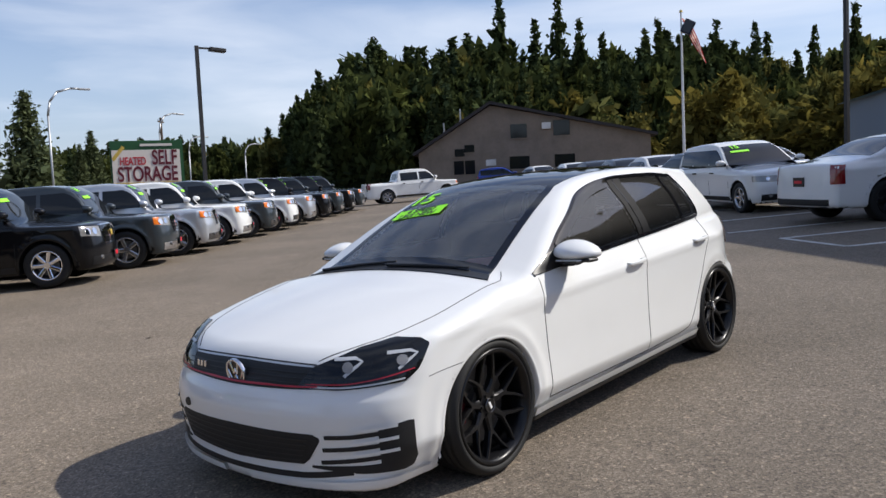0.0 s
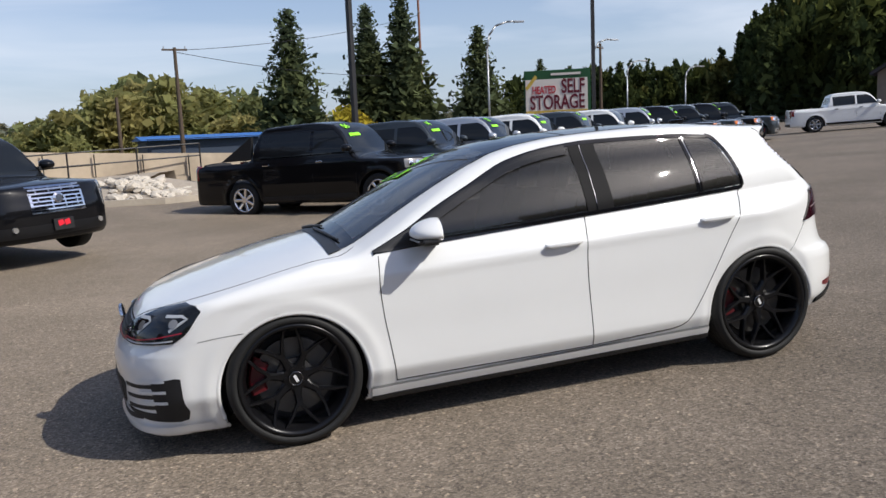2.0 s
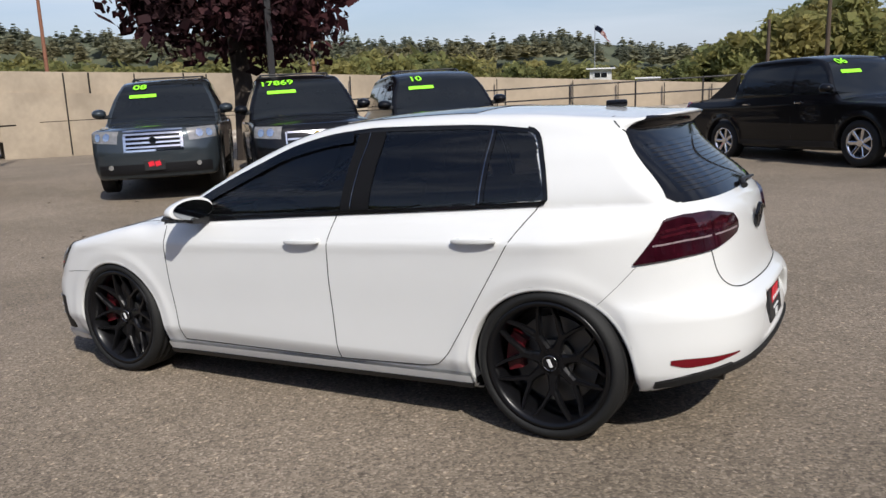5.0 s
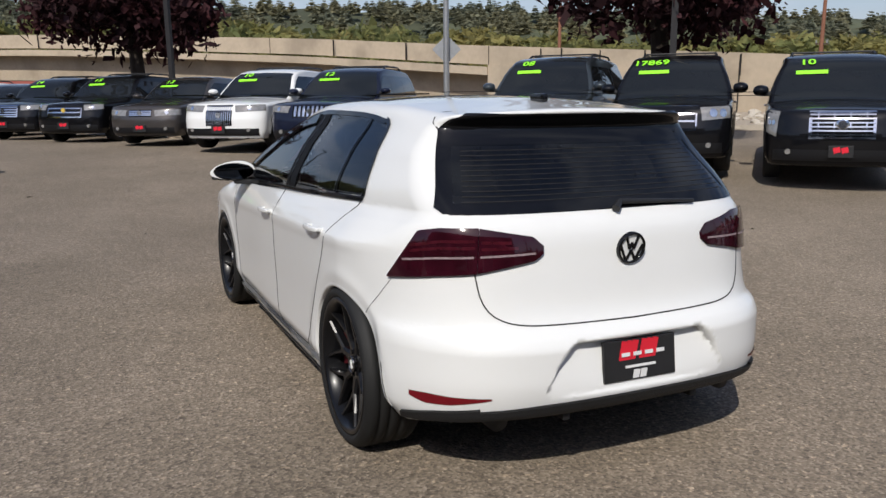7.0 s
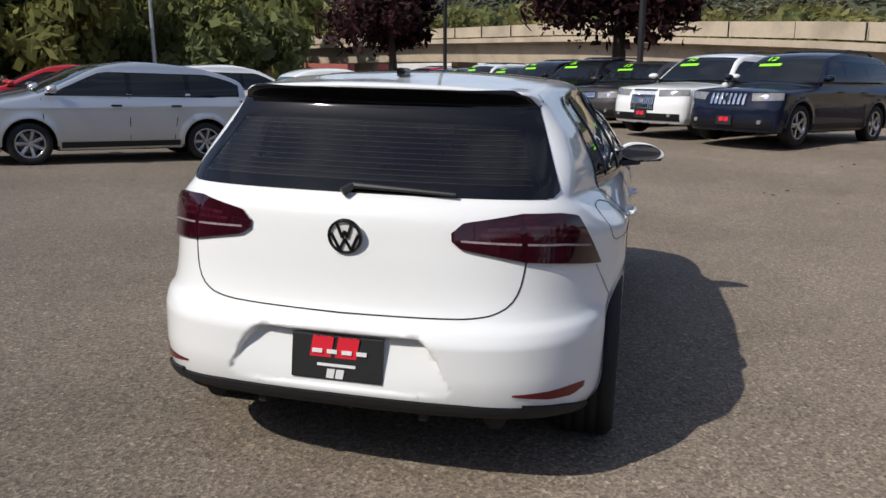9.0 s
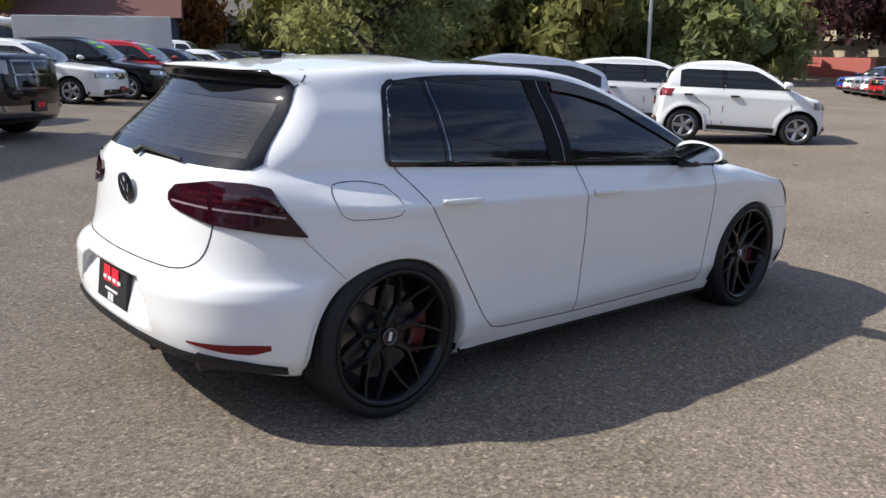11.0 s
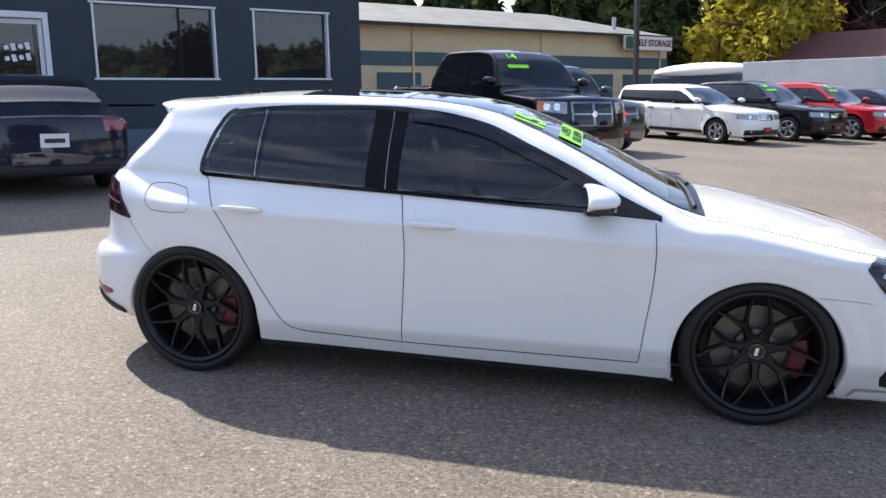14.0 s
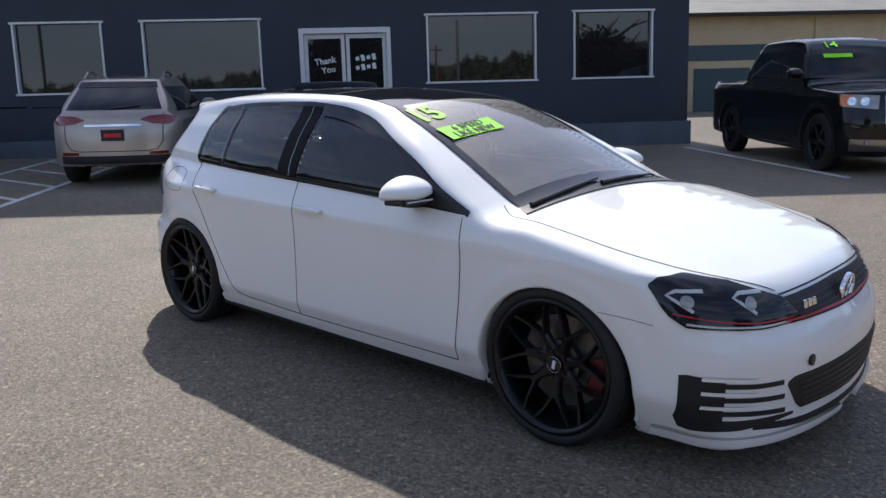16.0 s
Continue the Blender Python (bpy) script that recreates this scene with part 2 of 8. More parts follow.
LAMP_DARK = material("smoked_lamp_housing", (0.010, 0.011, 0.013), rough=0.08, vary=0.4, scale=18, coat=0.3, spec=0.3)
DRL = material("pearl_light_guide", (0.50, 0.52, 0.55), rough=0.2, vary=0.05)
TAIL_BAR = material("smoked_light_bar", (0.27, 0.21, 0.22), rough=0.25, vary=0.85, scale=120)
LENS_FACET = material("smoked_red_facet", (0.050, 0.006, 0.011), rough=0.12, vary=0.8, scale=45, coat=0.5)
ORANGE = material("amber_lens", (0.65, 0.16, 0.02), rough=0.12, vary=0.1, coat=1.0)
RED_LINE = material("red_trim_line", (0.40, 0.012, 0.03), rough=0.35, vary=0.05)
GREEN_INK = material("neon_green_marker", (0.30, 0.90, 0.03), rough=0.6, vary=0.08)
PLATE_RED = material("red_plate_print", (0.68, 0.02, 0.04), rough=0.4, vary=0.05)
PLATE_WHITE = material("white_print", (0.72, 0.72, 0.72), rough=0.45, vary=0.05)
PINK = material("pink_paper", (0.55, 0.16, 0.17), rough=0.7, vary=0.06)
SMOKED = glass_mat("smoked_plastic", (0.10, 0.10, 0.11), 1.0)
HEAT_WIRE = material("dark_heating_wire", (0.030, 0.026, 0.022), rough=0.6, vary=0.0)
SEAM_FINE = material("fine_panel_seam", (0.16, 0.16, 0.165), rough=0.7, vary=0.0)
TINT = glass_mat("tinted_glass", (0.42, 0.44, 0.45), 1.0)
TINT_DARK = glass_mat("privacy_glass", (0.19, 0.20, 0.21), 1.0)
CLEAR = glass_mat("windscreen_glass", (0.66, 0.72, 0.71), 1.0, 0.16)
BUMPER_BLACK = material("bumper_black", (0.006, 0.006, 0.007), rough=0.4, vary=0.2, scale=20)
FAR_GLASS = material("dark_car_glass", (0.012, 0.014, 0.016), rough=0.04, vary=0.1)


# ---- builders ----
def mesh_from(name, verts, faces, mats=(), normals=None, smooth=True, index=None):
    me = bpy.data.meshes.new(name)
    verts = np.asarray(verts, dtype=np.float64)
    me.from_pydata(verts.tolist(), [], faces.tolist() if isinstance(faces, np.ndarray) else faces)
    for m in mats:
        me.materials.append(m)
    if index is not None:
        me.polygons.foreach_set("material_index", np.asarray(index, dtype=np.int32))
    if smooth:
        me.polygons.foreach_set("use_smooth", np.ones(len(me.polygons), dtype=bool))
    me.update()
    if normals is not None:
        me.normals_split_custom_set_from_vertices(np.asarray(normals).tolist())
    return me


def part(name, bm, mat, parent, label=""):
    """Links a bmesh or mesh as one object under a thing or part."""
    if isinstance(bm, bmesh.types.BMesh):
        me = bpy.data.meshes.new(name)
        bm.to_mesh(me)
        bm.free()
    else:
        me = bm
    if mat is not None:
        me.materials.clear()
        me.materials.append(mat)
    ob = new(name, me)
    if parent is not None:
        ob.parent = parent
    if label:
        ob["label"] = label
    return ob


def thing(name, m, label, category, group="", kind=""):
    ob = new(name)
    ob.empty_display_size = 0.2
    ob.matrix_world = m
    return tagged(ob, label, category, group, kind)


def bm_box(bm, size, m=Matrix(), bevel=0.0, seg=2):
    g = bmesh.ops.create_cube(bm, size=1.0, matrix=m @ Matrix.Diagonal((*size, 1)))
    if bevel > 0:
        vs = set(g["verts"])
        es = [e for e in bm.edges if e.verts[0] in vs and e.verts[1] in vs]
        bmesh.ops.bevel(bm, geom=es, offset=bevel, segments=seg, affect="EDGES", profile=0.7)
    return bm


def box(size, m=Matrix(), bevel=0.0, seg=2):
    return bm_box(bmesh.new(), size, m, bevel, seg)


def bm_cyl(bm, r1, r2, depth, m=Matrix(), seg=16):
    bmesh.ops.create_cone(bm, cap_ends=True, segments=seg, radius1=r1, radius2=r2, depth=depth, matrix=m)
    return bm


def rod(bm, a, b, r1, r2=None, seg=8):
    a, b = Vector(a), Vector(b)
    d = b - a
    m = Matrix.Translation((a + b) / 2) @ d.to_track_quat("Z", "Y").to_matrix().to_4x4()
    return bm_cyl(bm, r1, r1 if r2 is None else r2, d.length, m, seg)


def smooth_bm(bm):
    for f in bm.faces:
        f.smooth = True
    return bm


def lathe(profile, seg=48, axis="Y"):
    """A ring turned from (radius, along) pairs about the y axis."""
    bm = bmesh.new()
    rings = []
    for k in range(seg):
        a = 2 * math.pi * k / seg
        rings.append([bm.verts.new((r * math.cos(a), t, r * math.sin(a))) for r, t in profile])
    for k in range(seg):
        for j in range(len(profile) - 1):
            f = bm.faces.new((rings[k][j], rings[k][j + 1], rings[(k + 1) % seg][j + 1], rings[(k + 1) % seg][j]))
            f.smooth = True
    bmesh.ops.recalc_face_normals(bm, faces=bm.faces)
    return bm


def text_mesh(body, size, thick=0.004, align="CENTER", squeeze=1.0):
    cu = bpy.data.curves.new("lettering", "FONT")
    cu.body, cu.size, cu.extrude, cu.align_x, cu.align_y = body, size, thick / 2, align, "CENTER"
    cu.offset = size * 0.02
    ob = bpy.data.objects.new("lettering", cu)
    me = bpy.data.meshes.new_from_object(ob)
    bpy.data.objects.remove(ob)
    for v in me.vertices:
        v.co.x *= squeeze
    return me


def pchip(pts):
    """A smooth curve through a few points that never overshoots, as a quick table."""
    p = np.array(sorted(pts), dtype=float)
    x, y = p[:, 0], p[:, 1]
    h, d = np.diff(x), np.diff(y) / np.diff(x)
    m = np.zeros(len(x))
    m[0], m[-1] = d[0], d[-1]
    for i in range(1, len(x) - 1):
        if d[i - 1] * d[i] > 0:
            w1, w2 = 2 * h[i] + h[i - 1], h[i] + 2 * h[i - 1]
            m[i] = (w1 + w2) / (w1 / d[i - 1] + w2 / d[i])
    xs = np.linspace(x[0], x[-1], 400)
    k = np.clip(np.searchsorted(x, xs) - 1, 0, len(x) - 2)
    t = (xs - x[k]) / h[k]
    ys = (y[k] * (1 + 2 * t) * (1 - t) ** 2 + m[k] * h[k] * t * (1 - t) ** 2 + y[k + 1] * t * t * (3 - 2 * t) + m[k + 1] * h[k] * t * t * (t - 1))
    return lambda v: np.interp(v, xs, ys)


def smax(a, b, k):
    h = np.maximum(k - np.abs(a - b), 0) / k
    return np.maximum(a, b) + h * h * k * 0.25


def polygon_distance(px, py, poly):
    """Signed distance to a polygon, negative inside."""
    d = np.full(px.shape, 1e9)
    inside = np.zeros(px.shape, dtype=bool)
    n = len(poly)
    for i in range(n):
        ax, ay = poly[i]
        bx, by = poly[(i + 1) % n]
        ex, ey = bx - ax, by - ay
        wx, wy = px - ax, py - ay
        t = np.clip((wx * ex + wy * ey) / (ex * ex + ey * ey), 0, 1)
        d = np.minimum(d, (wx - ex * t) ** 2 + (wy - ey * t) ** 2)
        c = (ay <= py) != (by <= py)
        inside ^= c & (px < ax + (py - ay) * ex / (ey if ey else 1e-9))
    return np.where(inside, -1, 1) * np.sqrt(d)


def surface_net(f, lo, hi, h):
    """Meshes the zero surface of f on a grid of step h; gives points, quads and normals."""
    ax = [np.arange(a, b + h, h) for a, b in zip(lo, hi)]
    g = np.meshgrid(*ax, indexing="ij")
    v = f(*g)
    s = v < 0
    n = np.array(s.shape)
    c = n - 1
    acc, cnt = np.zeros((*c, 3)), np.zeros(c)
    base = np.stack([q[:-1, :-1, :-1] for q in g], -1)
    off = [(i, j, k) for i in (0, 1) for j in (0, 1) for k in (0, 1)]
    sub = {o: (slice(o[0], o[0] + c[0]), slice(o[1], o[1] + c[1]), slice(o[2], o[2] + c[2])) for o in off}
    for a in range(3):
        for o in off:
            if o[a]:
                continue
            q = list(o)
            q[a] = 1
            v0, v1 = v[sub[o]], v[sub[tuple(q)]]
            m = (v0 < 0) != (v1 < 0)
            t = np.where(m, v0 / np.where(m, v0 - v1, 1), 0)
            cnt += m
            for b in range(3):
                acc[..., b] += m * ((o[b] + t) if b == a else o[b]) * h
    use = cnt > 0
    idx = np.full(c, -1, dtype=np.int64)
    idx[use] = np.arange(use.sum())
    pts = base[use] + acc[use] / cnt[use][:, None]
    quads = []
    for a in range(3):
        b1, b2 = (a + 1) % 3, (a + 2) % 3
        lo_s, hi_s = [slice(None)] * 3, [slice(None)] * 3
        lo_s[a], hi_s[a] = slice(0, -1), slice(1, None)
        s0, s1 = s[tuple(lo_s)], s[tuple(hi_s)]
        e = np.argwhere(s0 != s1)
        e = e[(e[:, b1] > 0) & (e[:, b2] > 0) & (e[:, b1] < c[b1]) & (e[:, b2] < c[b2])]
        flip = s0[tuple(e.T)]
        q = []
        for d1, d2 in ((-1, -1), (0, -1), (0, 0), (-1, 0)):
            w = e.copy()
            w[:, b1] += d1
            w[:, b2] += d2
            q.append(idx[tuple(w.T)])
        q = np.stack(q, 1)
        q[~flip] = q[~flip][:, ::-1]
        quads.append(q)
    quads = np.concatenate(quads)

    def grad(p, e=0.002):
        return np.stack([(f(*(p + e * np.eye(3)[i]).T) - f(*(p - e * np.eye(3)[i]).T)) / (2 * e) for i in range(3)], -1)

    for _ in range(3):
        gr = grad(pts)
        step = f(*pts.T)[:, None] * gr / np.maximum((gr * gr).sum(1, keepdims=True), 1e-3)
        ln = np.linalg.norm(step, axis=1, keepdims=True)
        pts = pts - step * np.minimum(1, 0.5 * h / np.maximum(ln, 1e-9))
    gr = grad(pts, 0.004)
    return pts, quads, gr / np.maximum(np.linalg.norm(gr, axis=1, keepdims=True), 1e-6)


# ---- vehicle bodies ----
class Shape:
    """A car body as a smooth meeting of side, top, front, rear and floor surfaces."""

    def __init__(s, top, front, rear, low, belt, roof, floor, zc, zb, zr, shear, crown, wb, arch, arch_z, front_bow=(0.30, 0.42), rear_bow=(0.10, 0.30),
                 flare=0.012, cuts=(), roof_cuts=(), rear_cuts=(), cabin=None, bed=None, soft=0.06, well=0.55, recess=-99.0, flare_at=0.01, flare_w=0.045, tuck=None, bulge=0.0):
        s.T, s.F, s.R, s.L, s.B, s.W, s.bot = (pchip(q) for q in (top, front, rear, low, belt, roof, floor))
        s.crown = pchip(crown)
        s.zc, s.zb, s.zr, s.shear, s.wb, s.arch, s.arch_z = zc, zb, zr, shear, wb, arch, arch_z
        s.fb, s.rb, s.flare, s.soft, s.well = front_bow, rear_bow, flare, soft, well
        s.recess, s.flare_at, s.flare_w, s.bulge = recess, flare_at, flare_w, bulge
        s.cuts, s.roof_cuts, s.rear_cuts, s.cabin, s.bed = cuts, roof_cuts, rear_cuts, cabin, bed
        z0 = zc * 0.16
        zn = [z0, zc * 0.30, zc * 0.40, zc * 0.60, zc * 0.80, zc * 0.945, zc - 0.008, zc + 0.008, zc + 0.03, (zc + zb) / 2 + 0.015, zb, (zb + zr) / 2, zr, zr + 0.07, zr + 0.2]
        wl_ = [1, 1, 1, 1, 1, 1, 1, 0.985, 0.85, 0.425, 0, 0, 0, 0, 0]
        wr_ = [0, 0, 0, 0, 0, 0, 0, 0, 0, 0, 0, 0.46, 1, 1, 1]
        dd_ = [-0.10, -0.05, -0.020, -0.007, -0.003, -0.002, 0, 0, 0, 0, 0, 0.012, 0, -0.04, -0.2]
        dd_ = tuck or dd_
        s.wl, s.wr, s.dd = pchip(list(zip(zn, wl_))), pchip(list(zip(zn, wr_))), pchip(list(zip(zn, dd_)))
        s.sh = pchip([(zc * 0.4, 0), (zc * 0.85, 1), (zb + 0.05, 1), (zr, 0)])

    def side(s, x, z):
        q = z + s.shear * s.sh(z) * x
        a, c = s.wl(q), s.wr(q)
        y = s.L(x) * a + s.B(x) * (1 - a - c) + s.W(x) * c + s.dd(q)
        for cx in (s.wb / 2, -s.wb / 2):
            r = np.hypot(x - cx, z - s.arch_z)
            y = y + s.flare * np.exp(-((r - s.arch - s.flare_at) / s.flare_w) ** 2)
        if s.bulge:
            t = np.clip((-1.52 - x) / 0.26, 0, 1)
            y = y + s.bulge * t * t * (3 - 2 * t) * np.exp(-((z - 0.44) / 0.17) ** 4)
        return y

    def outer(s, x, y, z):
        ay = np.abs(y)
        f = smax(ay - s.side(x, z), z - s.T(x) + s.crown(x) * y * y, s.soft)
        f = smax(f, x - s.F(z) + s.fb[0] * ay ** 2 + s.fb[1] * ay ** 6, s.soft * 1.2)
        f = smax(f, s.R(z) - x + s.rb[0] * ay ** 2 + s.rb[1] * ay ** 6, s.soft)
        return smax(f, s.bot(x) - z, 0.03)

    def field(s, x, y, z):
        ay = np.abs(y)
        o = s.outer(x, y, z)
        f = o
        for cx in (s.wb / 2, -s.wb / 2):
            r = np.hypot(x - cx, z - s.arch_z)
            f = np.maximum(f, -np.maximum(r - s.arch, s.well - ay))
        for poly in s.cuts:
            f = np.maximum(f, -np.maximum(polygon_distance(x, z, poly), 0.35 - ay))
        for poly, z0 in s.roof_cuts:
            f = np.maximum(f, -np.maximum(polygon_distance(x, ay, poly), z0 - z))
        for poly, x0, lean, z0 in s.rear_cuts:
            f = smax(f, -np.maximum(polygon_distance(ay, z, poly), x - x0 - lean * (z - z0)), 0.030)
        if s.cabin:
            x0, x1, z0 = s.cabin
            f = np.maximum(f, -np.maximum(o + 0.045, np.maximum(np.maximum(x0 - x, x - x1), z0 - z)))
        if s.bed:
            x0, x1, w, z0 = s.bed
            f = np.maximum(f, -np.maximum(np.maximum(x0 - x, x - x1), np.maximum(ay - w, z0 - z)))
        return f

    def normal(s, p, e=0.004):
        g = np.stack([s.outer(*(p + e * np.eye(3)[i]).T) - s.outer(*(p - e * np.eye(3)[i]).T) for i in range(3)], -1)
        return g / np.maximum(np.linalg.norm(g, axis=1, keepdims=True), 1e-9)

    def project(s, p, d, reach=3.4):
        """Where rays from p along d first meet the body."""
        d = np.asarray(d, float) / np.linalg.norm(d)
        ts = np.linspace(0, reach, 130)
        v = np.stack([s.outer(*(p + t * d).T) for t in ts], 1) < 0
        k = np.where(v.any(1), v.argmax(1), 129)
        lo, hi = ts[np.maximum(k - 1, 0)], ts[k]
        for _ in range(16):
            mid = (lo + hi) / 2
            neg = s.outer(*(p + mid[:, None] * d).T) < 0
            hi, lo = np.where(neg, mid, hi), np.where(neg, lo, mid)
        return p + hi[:, None] * d

    def body(s, name, mats, h, lo, hi, cut=None):
        """The body's mesh: paint, black wheel wells and floor, cabin lining. cut(points) sorts its faces into pieces."""
        pts, quads, nor = surface_net(s.field, lo, hi, h)
        skin = np.abs(s.outer(*pts.T)) < 0.003
        nor[skin] = s.normal(pts[skin])
        mid = pts[quads].mean(1)
        mn = nor[quads].mean(1)
        x, y, z = mid.T
        o = s.outer(x, y, z)
        dark = ((o < -0.02) & (x > s.recess)) | ((mn[:, 2] < -0.75) & (z < s.bot(x) + 0.06))
        for cx in (s.wb / 2, -s.wb / 2):
            dark |= (np.hypot(x - cx, z - s.arch_z) < s.arch + 0.004) & (o < -0.006)
        inner = (o < -0.02) & (z > s.zc * 0.62) & (x > s.recess)
        index = np.where(inner, 2, np.where(dark, 1, 0))
        kinds = np.zeros(len(quads), int) if cut is None else np.where(index == 0, cut(mid), 0)
        out = []
        for k in range(kinds.max() + 1):
            pick = kinds == k
            if not pick.any():
                out.append(None)
                continue
            q = quads[pick]
            used, inv = np.unique(q, return_inverse=True)
            out.append(mesh_from(name, pts[used], inv.reshape(q.shape), mats, nor[used], True, index[pick]))
        return out


LEFT = ((0, 1.4, 0), (1, 0, 0), (0, 0, 1), (0, -1, 0))
RIGHT = ((0, -1.4, 0), (1, 0, 0), (0, 0, 1), (0, 1, 0))
FRONT = ((3.4, 0, 0), (0, 1, 0), (0, 0, 1), (-1, 0, 0))
REAR = ((-3.6, 0, 0), (0, 1, 0), (0, 0, 1), (1, 0, 0))
REAR_UP = ((-3.6, 0, 0), (0, 0, 1), (0, 1, 0), (1, 0, 0))
TOP = ((0, 0, 2.6), (1, 0, 0), (0, 1, 0), (0, 0, -1))


def corner_frame(front, left, turn=45):
    """A view onto a corner of the car, turn degrees from straight ahead: u runs outwards, v up."""
    a = radians(turn)
    fx, sy = (1 if front else -1), (1 if left else -1)
    out = np.array((fx * math.cos(a), sy * math.sin(a), 0))
    u = np.array((-fx * math.sin(a), sy * math.cos(a), 0))
    return (tuple(out * 3.2), tuple(u), (0, 0, 1), tuple(-out))


def on_body(shape, frame_, uv, off):
    o, u, v, d = (np.array(q, float) for q in frame_)
    uv = np.asarray(uv, float)
    p = shape.project(o + uv[:, :1] * u + uv[:, 1:] * v, d)
    n = shape.normal(p)
    return p + n * off, n


def patch(shape, frame_, lo, hi, n=20, m=6, off=0.003, skirt=0.012, name="panel"):
    """A thin shell laid on the body between two lines lo and hi of (u, v)."""
    lo, hi = np.array(sorted(lo), float), np.array(sorted(hi), float)
    us = np.linspace(max(lo[0, 0], hi[0, 0]), min(lo[-1, 0], hi[-1, 0]), n)
    a, b = np.interp(us, lo[:, 0], lo[:, 1]), np.interp(us, hi[:, 0], hi[:, 1])
    t = np.linspace(0, 1, m)
    uv = np.stack([np.repeat(us, m), (a[:, None] + (b - a)[:, None] * t).ravel()], 1)
    return shell(shape, frame_, uv, n, m, off, skirt, name)


def shell(shape, frame_, uv, n, m, off, skirt, name):
    p, nor = on_body(shape, frame_, uv, off)
    faces = [(i * m + j, (i + 1) * m + j, (i + 1) * m + j + 1, i * m + j + 1) for i in range(n - 1) for j in range(m - 1)]
    e1, e2 = p[m] - p[0], p[1] - p[0]
    i0 = (n // 2) * m + m // 2
    e1, e2 = p[i0] - p[i0 - m], p[i0] - p[i0 - 1]
    if np.dot(np.cross(e1, e2), nor[i0]) < 0:
        faces = [f[::-1] for f in faces]
    ring = [j for j in range(m)] + [i * m + m - 1 for i in range(1, n)] + [(n - 1) * m + j for j in range(m - 2, -1, -1)] + [i * m for i in range(n - 2, 0, -1)]
    k = len(p)
    p2 = np.concatenate([p, p[ring] - nor[ring] * skirt])
    n2 = np.concatenate([nor, nor[ring]])
    for i in range(len(ring)):
        j = (i + 1) % len(ring)
        faces.append((ring[i], ring[j], k + j, k + i))
    return mesh_from(name, p2, faces, (), n2)


def ribbon(shape, frame_, line, width=0.005, off=0.0012, step=0.03, name="panel_gap"):
    """A narrow dark strip along a line of (u, v) on the body."""
    q = np.array(line, float)
    seg = np.linalg.norm(np.diff(q, axis=0), axis=1)
    s_ = np.concatenate([[0], np.cumsum(seg)])
    ss = np.linspace(0, s_[-1], max(3, int(s_[-1] / step)))
    c = np.stack([np.interp(ss, s_, q[:, i]) for i in (0, 1)], 1)
    t = np.gradient(c, axis=0)
    t /= np.maximum(np.linalg.norm(t, axis=1, keepdims=True), 1e-9)
    nrm = np.stack([-t[:, 1], t[:, 0]], 1)
    uv = np.stack([c - nrm * width / 2, c + nrm * width / 2], 1).reshape(-1, 2)
    return shell(shape, frame_, uv, len(c), 2, off, 0.004, name)


def curve_line(pts, n=24):
    """A smooth line through (u, v) points, taken by length."""
    q = np.array(pts, float)
    s_ = np.concatenate([[0], np.cumsum(np.linalg.norm(np.diff(q, axis=0), axis=1))])
    t = np.linspace(0, s_[-1], n)
    fx, fy = pchip(list(zip(s_, q[:, 0]))), pchip(list(zip(s_, q[:, 1])))
    return list(zip(fx(t), fy(t)))


# ---- wheels ----
MESHES = {}


def tyre_mesh(r, w, rim, fine=True):
    key = ("tyre", r, w, rim)
    if key not in MESHES:
        h = w / 2
        prof = [(rim - 0.006, -h * 0.82), (rim + 0.012, -h * 0.98), ((rim + r) / 2, -h * 1.04), (r - 0.018, -h * 0.95), (r - 0.004, -h * 0.82)]
        for k in (-0.55, -0.2, 0.2, 0.55) if fine else ():
            prof += [(r, h * (k - 0.06)), (r - 0.007, h * (k - 0.03)), (r - 0.007, h * (k + 0.03)), (r, h * (k + 0.06))]
        prof += [(r - 0.004, h * 0.82), (r - 0.018, h * 0.95), ((rim + r) / 2, h * 1.04), (rim + 0.012, h * 0.98), (rim - 0.006, h * 0.82)]
        bm = lathe(prof, 64 if fine else 36)
        me = bpy.data.meshes.new("tyre")
        bm.to_mesh(me)
        bm.free()
        me.materials.append(RUBBER)
        MESHES[key] = me
    return MESHES[key]


